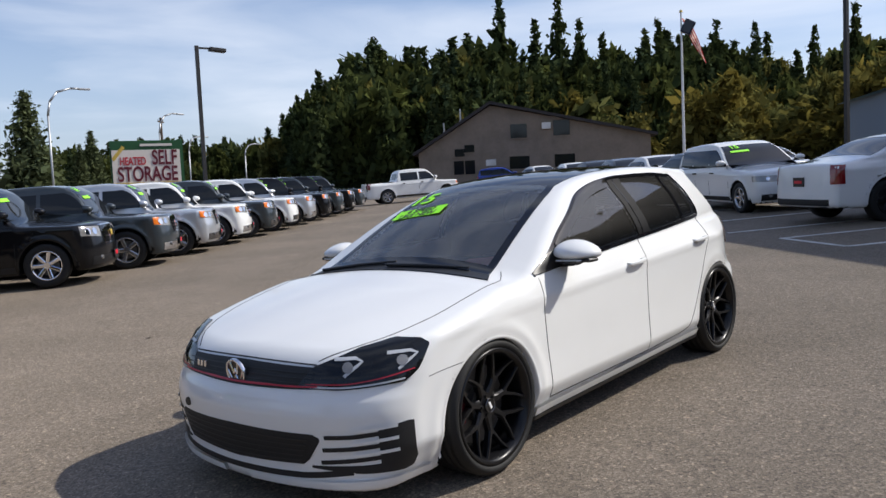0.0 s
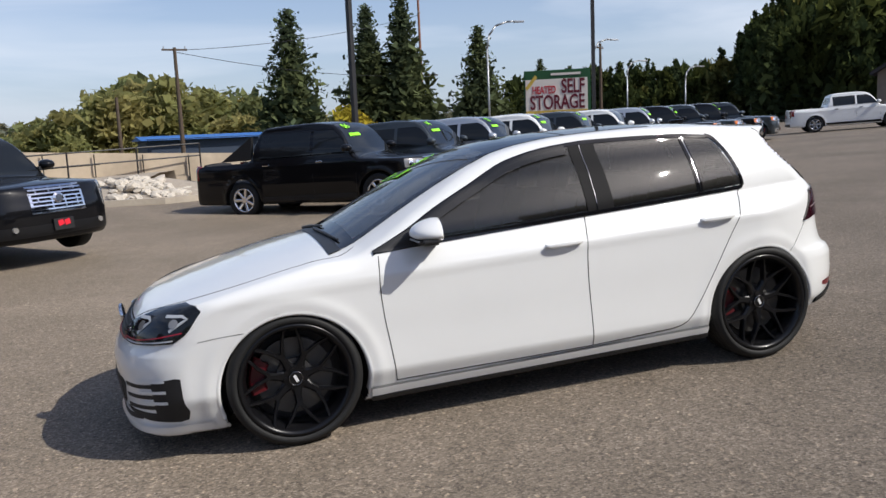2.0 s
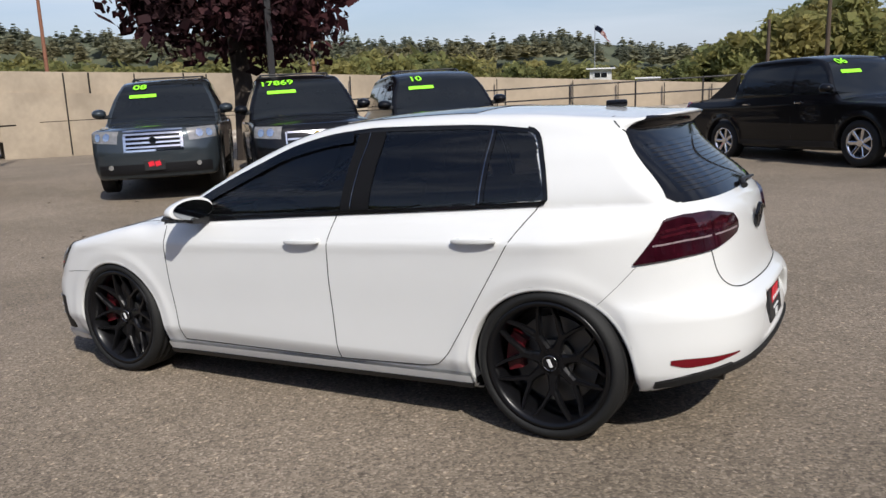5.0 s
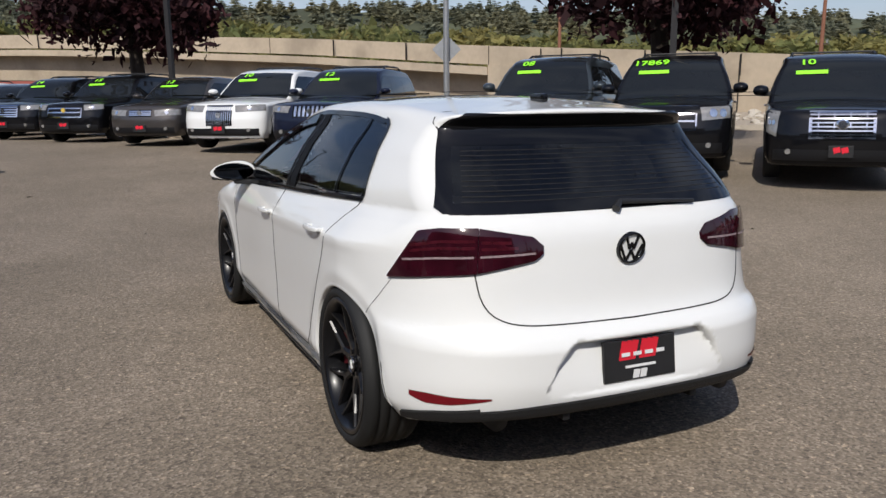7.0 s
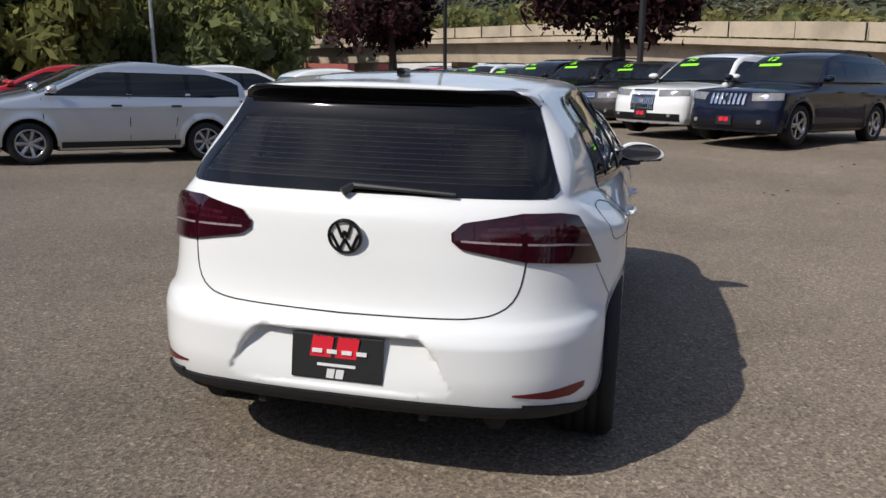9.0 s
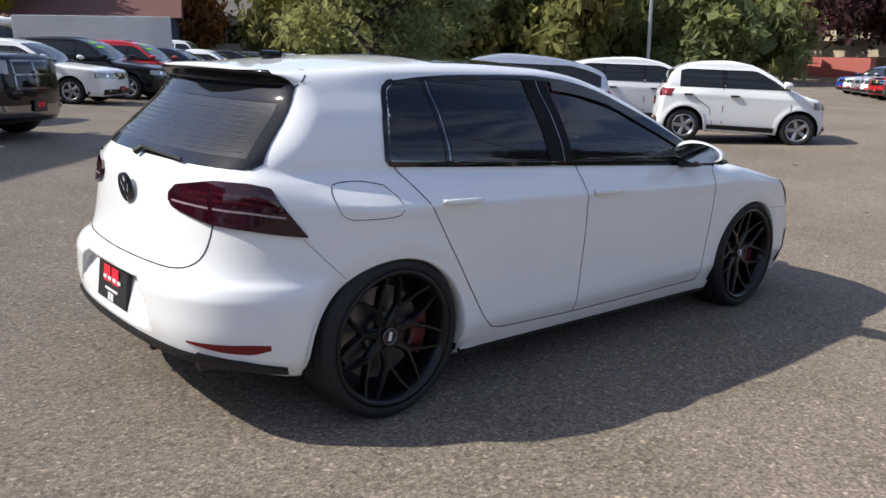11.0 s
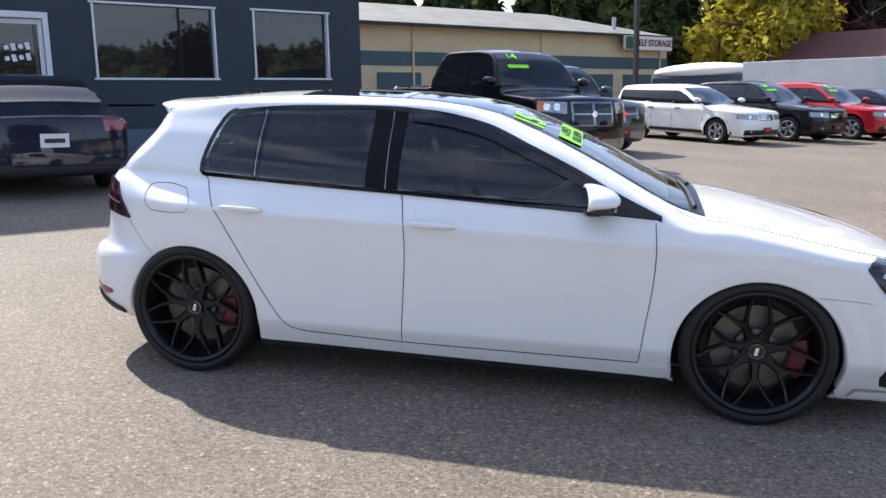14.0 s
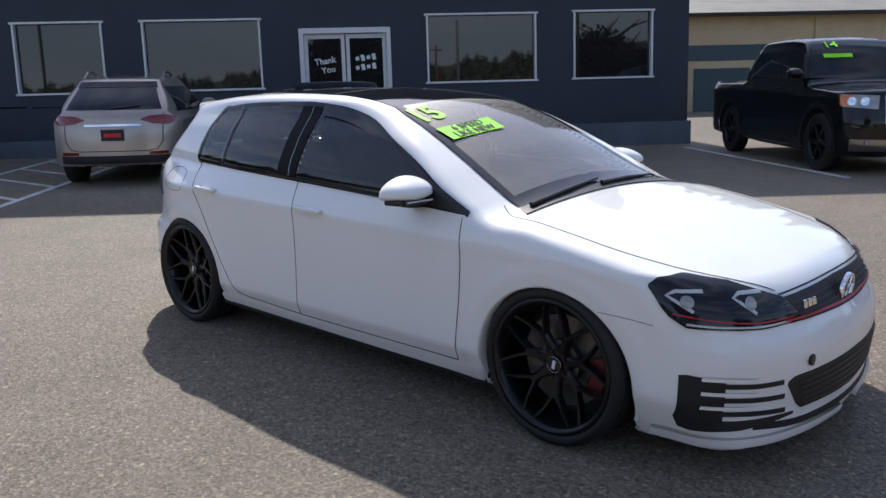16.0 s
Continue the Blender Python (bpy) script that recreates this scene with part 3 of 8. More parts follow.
def rim_mesh(r, w, style, mat):
    """The rim, its outer face towards +y."""
    key = ("rim", r, w, style, mat.name)
    if key in MESHES:
        return MESHES[key]
    h = w / 2
    bm = lathe([(r - 0.004, -h * 0.85), (r - 0.03, -h * 0.7), (r - 0.036, h * 0.5), (r - 0.020, h * 0.86), (r - 0.010, h * 0.97), (r + 0.004, h * 0.98), (r + 0.006, h * 0.86)], 64 if style == "mesh" else 36)
    face = h * 0.80

    def spoke(a0, r0, a1, r1, w0, w1, y0, y1, t=0.022):
        p0, p1 = Vector((r0 * math.cos(a0), y0, r0 * math.sin(a0))), Vector((r1 * math.cos(a1), y1, r1 * math.sin(a1)))
        d = (p1 - p0).normalized()
        side = d.cross(Vector((0, 1, 0))).normalized()
        vs = []
        for p, ww in ((p0, w0), (p1, w1)):
            for k, dy in ((-1, 0), (-0.55, t * 0.35), (0.55, t * 0.35), (1, 0), (0.8, -t), (-0.8, -t)):
                vs.append(bm.verts.new(p + side * (k * ww / 2) + Vector((0, dy, 0))))
        for k in range(6):
            bm.faces.new((vs[k], vs[(k + 1) % 6], vs[6 + (k + 1) % 6], vs[6 + k]))
        bm.faces.new(vs[:6])
        bm.faces.new(vs[6:][::-1])

    if style == "mesh":
        n = 7
        for i in range(n):
            a = 2 * math.pi * i / n + 0.2
            spoke(a, 0.040, a, r * 0.34, 0.060, 0.036, face - 0.044, face - 0.038, 0.030)
            spoke(a, r * 0.32, a, r * 0.52, 0.036, 0.034, face - 0.038, face - 0.030, 0.028)
            for sgn in (-1, 1):
                spoke(a + sgn * 0.035, r * 0.46, a + sgn * 0.235, r * 0.74, 0.022, 0.016, face - 0.032, face - 0.018, 0.026)
                spoke(a + sgn * 0.232, r * 0.73, a + sgn * 0.350, r - 0.010, 0.016, 0.015, face - 0.018, face - 0.002, 0.024)
        bm_cyl(bm, 0.070, 0.060, 0.035, pose(0, face - 0.050, 0, -90), 32)
        for i in range(5):
            a = 2 * math.pi * i / 5
            bm_cyl(bm, 0.009, 0.009, 0.014, pose(0.048 * math.cos(a), face - 0.032, 0.048 * math.sin(a), -90), 8)
    else:
        n = {"five": 5, "six": 6, "ten": 10, "seven": 7}[style]
        for i in range(n):
            a = 2 * math.pi * i / n
            wd = 0.36 * r * (5.5 / n)
            spoke(a, 0.04, a, r - 0.02, wd * 0.75, wd * 0.9, face - 0.02, face - 0.006)
        bm_cyl(bm, r * 0.30, r * 0.22, 0.05, pose(0, face - 0.02, 0, -90), 24)
    bmesh.ops.recalc_face_normals(bm, faces=bm.faces)
    me = bpy.data.meshes.new("rim")
    bm.to_mesh(me)
    bm.free()
    me.materials.append(mat)
    MESHES[key] = me
    return me


def add_wheel(car, x, y, r, w, rim, style, mat, front=True, caliper=None):
    """wheel > rim, brake_disc, centre_cap, caliper. The tyre is the wheel's own mesh."""
    left = y > 0
    ob = part("wheel", tyre_mesh(r, w, rim, style == "mesh"), None, car)
    ob.location = (x, y, r)
    ob.rotation_euler = (0, 0, 0 if left else math.pi)
    rm = part("rim", rim_mesh(rim, w, style, mat), None, ob)
    key = ("disc", rim, w)
    if key not in MESHES:
        bm = bm_cyl(bmesh.new(), rim * 0.70, rim * 0.70, 0.022, pose(0, -w * 0.05, 0, -90), 40)
        bm_cyl(bm, rim * 0.34, rim * 0.34, 0.07, pose(0, 0.0, 0, -90), 24)
        me = bpy.data.meshes.new("brake_disc")
        bm.to_mesh(me)
        bm.free()
        me.materials.append(STEEL)
        bk = bm_cyl(bmesh.new(), rim * 0.93, rim * 0.93, 0.01, pose(0, -w * 0.3, 0, -90), 40)
        mb = bpy.data.meshes.new("backing_plate")
        bk.to_mesh(mb)
        bk.free()
        mb.materials.append(TRIM)
        MESHES[key] = (me, mb)
    part("brake_disc", MESHES[key][0], None, ob)
    part("backing_plate", MESHES[key][1], None, ob)
    if caliper:
        a0 = 0.0 if left else math.pi
        bm = bmesh.new()
        loops = []
        for k in range(9):
            a = a0 + (k - 4) * 0.11 + 0.15
            loops.append([bm.verts.new((r_ * math.cos(a), y_, r_ * math.sin(a))) for r_, y_ in ((rim * 0.52, -0.02), (rim * 0.52, 0.03), (rim * 0.56, 0.04), (rim * 0.78, 0.04), (rim * 0.82, 0.025), (rim * 0.82, -0.02))])
        for k in range(8):
            for j in range(6):
                bm.faces.new((loops[k][j], loops[k][(j + 1) % 6], loops[k + 1][(j + 1) % 6], loops[k + 1][j]))
        bm.faces.new(loops[0])
        bm.faces.new(loops[-1][::-1])
        bmesh.ops.recalc_face_normals(bm, faces=bm.faces)
        part("brake_caliper", bm, caliper, ob, "red brake caliper")
    return ob


def mirror_mesh():
    bm = bmesh.new()
    bmesh.ops.create_icosphere(bm, subdivisions=3, radius=1.0)
    for v in bm.verts:
        x, y, z = (math.copysign(abs(c) ** 0.88, c) for c in v.co)
        v.co = Vector((max(x * 0.115, -0.030), y * 0.118, z * 0.064 * (1.0 - 0.18 * max(x, 0))))
    return smooth_bm(bm)


# ---- ground ----
GRASS = material("dry_grass", (0.085, 0.105, 0.035), rough=0.9, vary=0.4, scale=2.0, tint=(0.17, 0.15, 0.06), stain=0.4, stain_scale=0.08, bump=0.5, bump_scale=20)
CONCRETE = material("weathered_concrete", (0.47, 0.385, 0.285), rough=0.85, vary=0.14, scale=5, stain=0.28, stain_scale=0.5, bump=0.2, bump_scale=30)
KERB = material("kerb_concrete", (0.46, 0.40, 0.32), rough=0.85, vary=0.15, scale=9, stain=0.2, bump=0.2)
ROCK = material("pale_rock", (0.50, 0.45, 0.38), rough=0.85, vary=0.3, scale=4, bump=0.4, bump_scale=14)
LINE_PAINT = material("worn_white_line", (0.62, 0.61, 0.58), rough=0.7, vary=0.2, scale=14, stain=0.3, stain_scale=3)
SLATE_WALL = material("slate_blue_render", (0.036, 0.045, 0.058), rough=0.75, vary=0.10, scale=3, stain=0.12, stain_scale=0.6, bump=0.15, bump_scale=90)
WHITE_FRAME = material("white_window_frame", (0.66, 0.66, 0.65), rough=0.4, vary=0.05)
TAN_WALL = material("tan_metal_siding", (0.56, 0.45, 0.28), rough=0.7, vary=0.08, scale=3, stain=0.10)
TEAL_BAND = material("teal_band_paint", (0.045, 0.085, 0.095), rough=0.6, vary=0.1)
GREY_ROOF = material("grey_roof", (0.17, 0.165, 0.15), rough=0.8, vary=0.18, scale=6, stain=0.25, bump=0.3, bump_scale=30)
BROWN_SIDING = material("brown_wood_siding", (0.23, 0.185, 0.145), rough=0.85, vary=0.15, scale=4, stain=0.2, bump=0.3, bump_scale=20)
DARK_ROOF = material("dark_roof_trim", (0.035, 0.030, 0.030), rough=0.8, vary=0.2)
POLE_DARK = material("dark_bronze_pole", (0.018, 0.017, 0.018), rough=0.5, vary=0.2)
POLE_GALV = material("galvanised_pole", (0.40, 0.41, 0.42), rough=0.45, metal=0.7, vary=0.15, scale=8)
POLE_WOOD = material("weathered_pole_wood", (0.085, 0.060, 0.042), rough=0.9, vary=0.3, scale=10, bump=0.4)
POLE_RUST = material("reddish_pole", (0.23, 0.10, 0.06), rough=0.8, vary=0.3, scale=8)
BARK = material("dark_bark", (0.050, 0.038, 0.030), rough=0.95, vary=0.35, scale=9, bump=0.8, bump_scale=25)
SIGN_GREEN = material("sign_green", (0.015, 0.075, 0.025), rough=0.5, vary=0.05)
SIGN_WHITE = material("sign_white", (0.66, 0.60, 0.54), rough=0.5, vary=0.05)
SIGN_RED = material("sign_red", (0.45, 0.02, 0.03), rough=0.5, vary=0.05)
SIGN_DARKRED = material("sign_maroon", (0.12, 0.010, 0.02), rough=0.5, vary=0.05)
SIGN_GOLD = material("sign_gold", (0.55, 0.38, 0.07), rough=0.5, vary=0.08)
PALE_WALL = material("pale_wall", (0.66, 0.65, 0.62), rough=0.8, vary=0.1, scale=2, stain=0.15)
BLUE_TRIM = material("blue_fascia", (0.03, 0.13, 0.38), rough=0.6, vary=0.1)
NAVY_WALL = material("dark_blue_shed", (0.03, 0.045, 0.075), rough=0.7, vary=0.2)
LEAF_GREEN = leaf_mat("dark_leaf", (0.050, 0.066, 0.025), (1.25, 1.1, 0.85))
LEAF_MID = leaf_mat("roadside_leaf", (0.200, 0.220, 0.095), (1.2, 1.0, 0.8), 0.55, 0.28)
LEAF_ROAD = leaf_mat("yellowing_roadside_leaf", (0.330, 0.290, 0.115), (0.75, 0.9, 0.9), 0.55, 0.28)
LEAF_YARD = leaf_mat("yard_leaf", (0.215, 0.245, 0.112), (1.35, 1.15, 0.8), 0.55, 0.3)
LEAF_OLIVE = leaf_mat("olive_leaf", (0.115, 0.118, 0.040), (1.35, 1.05, 0.7))
LEAF_YELLOW = leaf_mat("yellow_leaf", (0.42, 0.31, 0.035), (0.7, 0.9, 1.2))
LEAF_RED = leaf_mat("rust_leaf", (0.20, 0.085, 0.035), (1.2, 1.3, 1.0))
LEAF_PURPLE = leaf_mat("purple_leaf", (0.040, 0.023, 0.025), (1.3, 0.9, 0.9), 0.25, 0.6, 0.8)
NEEDLE = leaf_mat("conifer_needle", (0.045, 0.062, 0.030), (1.3, 1.15, 0.8), 0.2)
NEEDLE_NEAR = leaf_mat("roadside_needle", (0.072, 0.092, 0.050), (1.3, 1.15, 0.8), 0.3)
# far needles: distance haze is put into this paler, greyer colour
NEEDLE_HAZED = leaf_mat("hazed_far_forest", (0.200, 0.215, 0.160), (1.25, 1.05, 0.8), 0.4, 0.2, 0.02)


def lot(x, y, z=0.0):
    """A place on the sloping car park, in the upright world."""
    return LOT @ Vector((x, y, z))


def ease(v, a=48.0, b=25.0):
    v = np.asarray(v, float)
    return np.sign(v) * np.where(np.abs(v) < a, np.abs(v), a + b * (1 - np.exp(-np.maximum(np.abs(v) - a, 0) / b)))


def rise(x, y):
    """How far the asphalt bends up out of the car's own plane towards the suv rows."""
    t = np.clip((0.85 * np.asarray(x, float) - 0.5 * np.asarray(y, float) - 4.0) / 11.0, 0, 1)
    return 0.46 * t * t * (3 - 2 * t)


def gz(x, y):
    """Height of the ground: the car park's slope, levelling out far away."""
    return -0.03842 * ease(x) + 0.01811 * ease(y) + rise(x, y)


def at(x, y, turn=0.0, dz=0.0):
    """An upright pose on the ground at plan place (x, y)."""
    return pose(x, y, float(gz(x, y)) + dz, 0, 0, turn)


def ground_sheet(name, xs, ys, mat, dz, label, category, keep=None):
    X, Y = np.meshgrid(xs, ys, indexing="ij")
    v = np.stack([X, Y, gz(X, Y) + dz], -1).reshape(-1, 3)
    n, m = len(xs), len(ys)
    f = [(i * m + j, (i + 1) * m + j, (i + 1) * m + j + 1, i * m + j + 1) for i in range(n - 1) for j in range(m - 1)
         if keep is None or keep((xs[i] + xs[i + 1]) / 2, (ys[j] + ys[j + 1]) / 2)]
    g = part(name, mesh_from(name, v, f), mat, None)
    return tagged(g, label, category, kind="structure")


far_axis = np.concatenate([np.linspace(-2500, -150, 10), np.linspace(-120, -42, 17), np.linspace(-40, 40, 65), np.linspace(42, 120, 17), np.linspace(150, 2500, 10)])
ground_sheet("ground", far_axis, far_axis, ASPHALT, 0.0, "worn grey-brown asphalt car park with fine aggregate", "asphalt")
ground_sheet("grass_field", far_axis, far_axis, GRASS, 0.02, "dry green grass beyond the car park", "grass",
             lambda x, y: (y < -30 and x > -8) or y < -95 or x < -75 or y > 75 or x > 100)


def stripe(a, b, w=0.10):
    a, b = lot(*a), lot(*b)
    d = (b - a)
    bm = box((d.length, w, 0.006), Matrix.Translation((a + b) / 2 + Vector((0, 0, 0.004))) @ d.to_track_quat("X", "Z").to_matrix().to_4x4())
    return tagged(part("parking_line", bm, LINE_PAINT, None), "worn white parking line on asphalt", "road marking", "parking lines", "structure")


# ---- the dealership building ----
WALL_DIR = 48.5
dx_, dy_ = math.cos(radians(WALL_DIR)), math.sin(radians(WALL_DIR))


def wall_place(s, out=0.0, c=-12.84):
    """Plan place s metres along the shop front and out metres in front of it."""
    return (dx_ * s + dy_ * (c + out), dy_ * s - dx_ * (c + out))


OPENINGS = [("window", -7.16, -5.43, 1.86, 3.30), ("window", -4.66, -2.30, 1.86, 3.30), ("door", -1.52, 0.36, 0.62, 3.07), ("window", 1.12, 3.47, 1.89, 3.33), ("window", 4.28, 6.04, 1.90, 3.35)]


def dealership():
    ox, oy = wall_place(0)
    base = pose(ox, oy, 0, 0, 0, WALL_DIR)
    house = thing("shop_building", base, "slate-blue rendered car dealership with white-framed windows", "building")
    s0, s1, top, deep, th = -12.5, 6.85, 7.75, 14.0, 0.25
    xs = sorted({s0, s1, *[o[1] for o in OPENINGS], *[o[2] for o in OPENINGS]})
    for a, b in zip(xs[:-1], xs[1:]):
        hole = [o for o in OPENINGS if o[1] <= a + 1e-6 and b <= o[2] + 1e-6]
        spans = [(0.0, top)] if not hole else [(0.0, hole[0][3]), (hole[0][4], top)]
        for z0, z1 in spans:
            part("wall", box((b - a, th, z1 - z0), pose((a + b) / 2, th / 2, (z0 + z1) / 2)), SLATE_WALL, house)
    for nm, x, y, w, d in (("wall", s1 - th / 2, deep / 2 + th / 2, th, deep - th), ("wall", s0 + th / 2, deep / 2 + th / 2, th, deep - th), ("wall", (s0 + s1) / 2, deep + th / 2, s1 - s0, th)):
        part(nm, box((w, d, top), pose(x, y, top / 2)), SLATE_WALL, house)
    part("roof", box((s1 - s0 + 0.1, deep + 0.3, 0.2), pose((s0 + s1) / 2, deep / 2 + 0.1, top + 0.1), 0.02), DARK_ROOF, house)
    part("floor_slab", box((s1 - s0 - 0.6, deep - 0.6, 0.1), pose((s0 + s1) / 2, deep / 2 + 0.2, 0.60)), CONCRETE, house)
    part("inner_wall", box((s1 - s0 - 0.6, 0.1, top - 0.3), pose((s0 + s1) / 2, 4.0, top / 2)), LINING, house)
    sk = bmesh.new()
    for a, b in ((s0, -1.56), (0.40, s1 + 0.06)):
        bm_box(sk, (b - a, 0.07, 0.95), pose((a + b) / 2, -0.037, 0.475), 0.01)
    bm_box(sk, (0.07, deep, 0.95), pose(s1 + 0.037, deep / 2, 0.475), 0.01)
    part("plinth", sk, material("blue_grey_plinth", (0.105, 0.130, 0.155), rough=0.8, vary=0.12, scale=6, stain=0.2), house)
    pane_mat = material("shop_glass", (0.012, 0.014, 0.014), rough=0.02, vary=0.0, spec=0.8)
    for k, (kind, a, b, z0, z1) in enumerate(OPENINGS):
        w, h = b - a, z1 - z0
        if kind == "window":
            win = part("window", box((w, 0.02, h), pose((a + b) / 2, 0.10, (z0 + z1) / 2)), pane_mat, house, "dark reflecting shop window")
            for x, z, sx, sz in (((a + b) / 2, z0 + 0.02, w + 0.08, 0.04), ((a + b) / 2, z1 - 0.02, w + 0.08, 0.04), (a + 0.02, (z0 + z1) / 2, 0.04, h), (b - 0.02, (z0 + z1) / 2, 0.04, h)):
                part("window_frame", box((sx, 0.16, sz), pose(x, 0.05, z), 0.006), WHITE_FRAME, win)
        else:
            mid = (a + b) / 2
            for x, sx, z, sz in ((a + 0.04, 0.09, (z0 + z1) / 2, h), (b - 0.04, 0.09, (z0 + z1) / 2, h), (mid, w - 0.16, z1 - 0.05, 0.11)):
                part("door_frame", box((sx, 0.18, sz), pose(x, 0.04, z), 0.006), WHITE_FRAME, house)
            for sgn in (-1, 1):
                cx = mid + sgn * (w / 4 - 0.04)
                lw = w / 2 - 0.10
                leaf = part("door", box((lw - 0.12, 0.02, h - 0.35), pose(cx, 0.07, z0 + h / 2)), pane_mat, house, "white-framed glass door")
                for x, z, sx, sz in ((cx - lw / 2 + 0.04, z0 + h / 2 - 0.05, 0.075, h - 0.12), (cx + lw / 2 - 0.04, z0 + h / 2 - 0.05, 0.075, h - 0.12), (cx, z1 - 0.16, lw - 0.10, 0.09), (cx, z0 + 0.12, lw - 0.10, 0.22)):
                    part("door_stile", box((sx, 0.06, sz), pose(x, 0.06, z), 0.005), WHITE_FRAME, leaf)
                hd = bmesh.new()
                hx = cx - sgn * (lw / 2 - 0.05)
                rod(hd, (hx, -0.02, z0 + 1.00), (hx, -0.02, z0 + 1.35), 0.012)
                for z in (1.02, 1.33):
                    rod(hd, (hx, -0.02, z0 + z), (hx, 0.04, z0 + z), 0.010)
                part("door_handle", hd, CHROME, leaf)
                if sgn < 0:
                    for i, wd in enumerate(("Thank", "You")):
                        t = part("lettering", text_mesh(wd, 0.175, 0.004), PLATE_WHITE, leaf)
                        t.matrix_local = pose(cx + 0.06 * i, 0.052, z1 - 0.66 - 0.18 * i, 90, 0, 0) @ pose(0, 0, 0, 0, 0, 8)
                else:
                    for i in range(2):
                        bb = bmesh.new()
                        for j in range(4):
                            bm_box(bb, (0.075, 0.004, 0.075 + 0.05 * (j % 2)), pose(cx - 0.19 + 0.115 * j, 0.054, z1 - 0.62 - 0.19 * i + 0.012 * j, 0, -12), 0.0)
                        part("lettering", bb, PLATE_WHITE, leaf)
                part("closer", box((0.26, 0.03, 0.035), pose(cx, 0.035, z1 - 0.155), 0.006), WHITE_FRAME, leaf)
    return house


dealership()
# bays marked on the asphalt before the shop
for s_ in (-13.1, -10.3, -1.96, 0.83, 3.62, 6.41):
    p0, p1 = wall_place(s_, 1.0), wall_place(s_ + 0.05, 6.6)
    q0, q1 = LOT.inverted() @ Vector((*p0, float(gz(*p0)))), LOT.inverted() @ Vector((*p1, float(gz(*p1))))
    stripe(q0[:2], q1[:2])
# a hatched strip between two bays, and the line ends farther along
hatch = [((-6.4, 0.5), (-6.4, 7.2)), ((-4.8, 0.5), (-4.8, 7.2)), ((-6.4, 7.2), (-4.8, 7.2))] + [((-6.35, -0.4 + 1.36 * k), (-4.85, 1.05 + 1.36 * k)) for k in range(1, 5)]
for u0, u1 in hatch + [((-7.9, 1.0), (-7.9, 7.3))]:
    a0, a1 = wall_place(*u0), wall_place(*u1)
    q0, q1 = LOT.inverted() @ Vector((*a0, float(gz(*a0)))), LOT.inverted() @ Vector((*a1, float(gz(*a1))))
    stripe(q0[:2], q1[:2])


# ---- the storage building ----
def storage():
    c2 = 0.749 * 0.4 - 0.663 * 45
    ox, oy = wall_place(0, 0, c2)
    b = thing("storage_building", pose(ox, oy, 0, 0, 0, WALL_DIR), "long tan storage building with a teal band and grey roof", "building")
    s0, s1, eave, deep = 2.0, 38.5, 5.05, 14.0
    part("wall", box((s1 - s0, deep, eave), pose((s0 + s1) / 2, deep / 2, eave / 2)), TAN_WALL, b)
    part("band", box((s1 - s0 + 0.06, deep + 0.06, 0.66), pose((s0 + s1) / 2, deep / 2, 3.50)), TEAL_BAND, b)
    rf = bmesh.new()
    vs = [rf.verts.new(p) for p in ((s0 - .5, -.6, eave), (s1 + .5, -.6, eave - 0.02), (s1 + .5, deep + .6, eave), (s0 - .5, deep + .6, eave), (s0 - .5, deep / 2, eave + 1.9), (s1 - 3.5, deep / 2, eave + 1.9))]
    for f in ((0, 1, 5, 4), (2, 3, 4, 5), (1, 2, 5), (3, 0, 4), (3, 2, 1, 0)):
        rf.faces.new([vs[i] for i in f])
    bmesh.ops.recalc_face_normals(rf, faces=rf.faces)
    part("roof", rf, GREY_ROOF, b)
    part("gutter", box((s1 - s0 + 1.0, 0.12, 0.16), pose((s0 + s1) / 2, -0.62, eave - 0.02), 0.02), DARK_ROOF, b)
    for s in (10.0, 19.6, 28.0, 37.8):
        part("downpipe", box((0.10, 0.08, eave - 1.0), pose(s, -0.06, (eave + 1.0) / 2), 0.01), TAN_WALL, b)
    for s in np.arange(12.0, 37.0, 3.4):
        part("roller_door", box((2.5, 0.06, 2.2), pose(s, -0.035, 1.75), 0.01), TEAL_BAND, b)
    part("roof_vent", bm_cyl(bmesh.new(), 0.13, 0.13, 1.0, pose(35.5, 1.6, eave + 0.75), 12), POLE_GALV, b)
    sg = part("sign_board", box((4.2, 0.14, 0.78), pose(35.9, -0.72, 4.62), 0.02), SIGN_WHITE, b, "white sign with dark red lettering")
    part("sign_edge", box((0.75, 0.02, 0.70), pose(34.25, -0.80, 4.62), 0.005), SIGN_GREEN, sg)
    t = part("lettering", text_mesh("SELF STORAGE", 0.52, 0.02, "CENTER", 0.92), SIGN_DARKRED, sg)
    t.matrix_local = pose(36.35, -0.81, 4.62, 90)
    return b


storage()


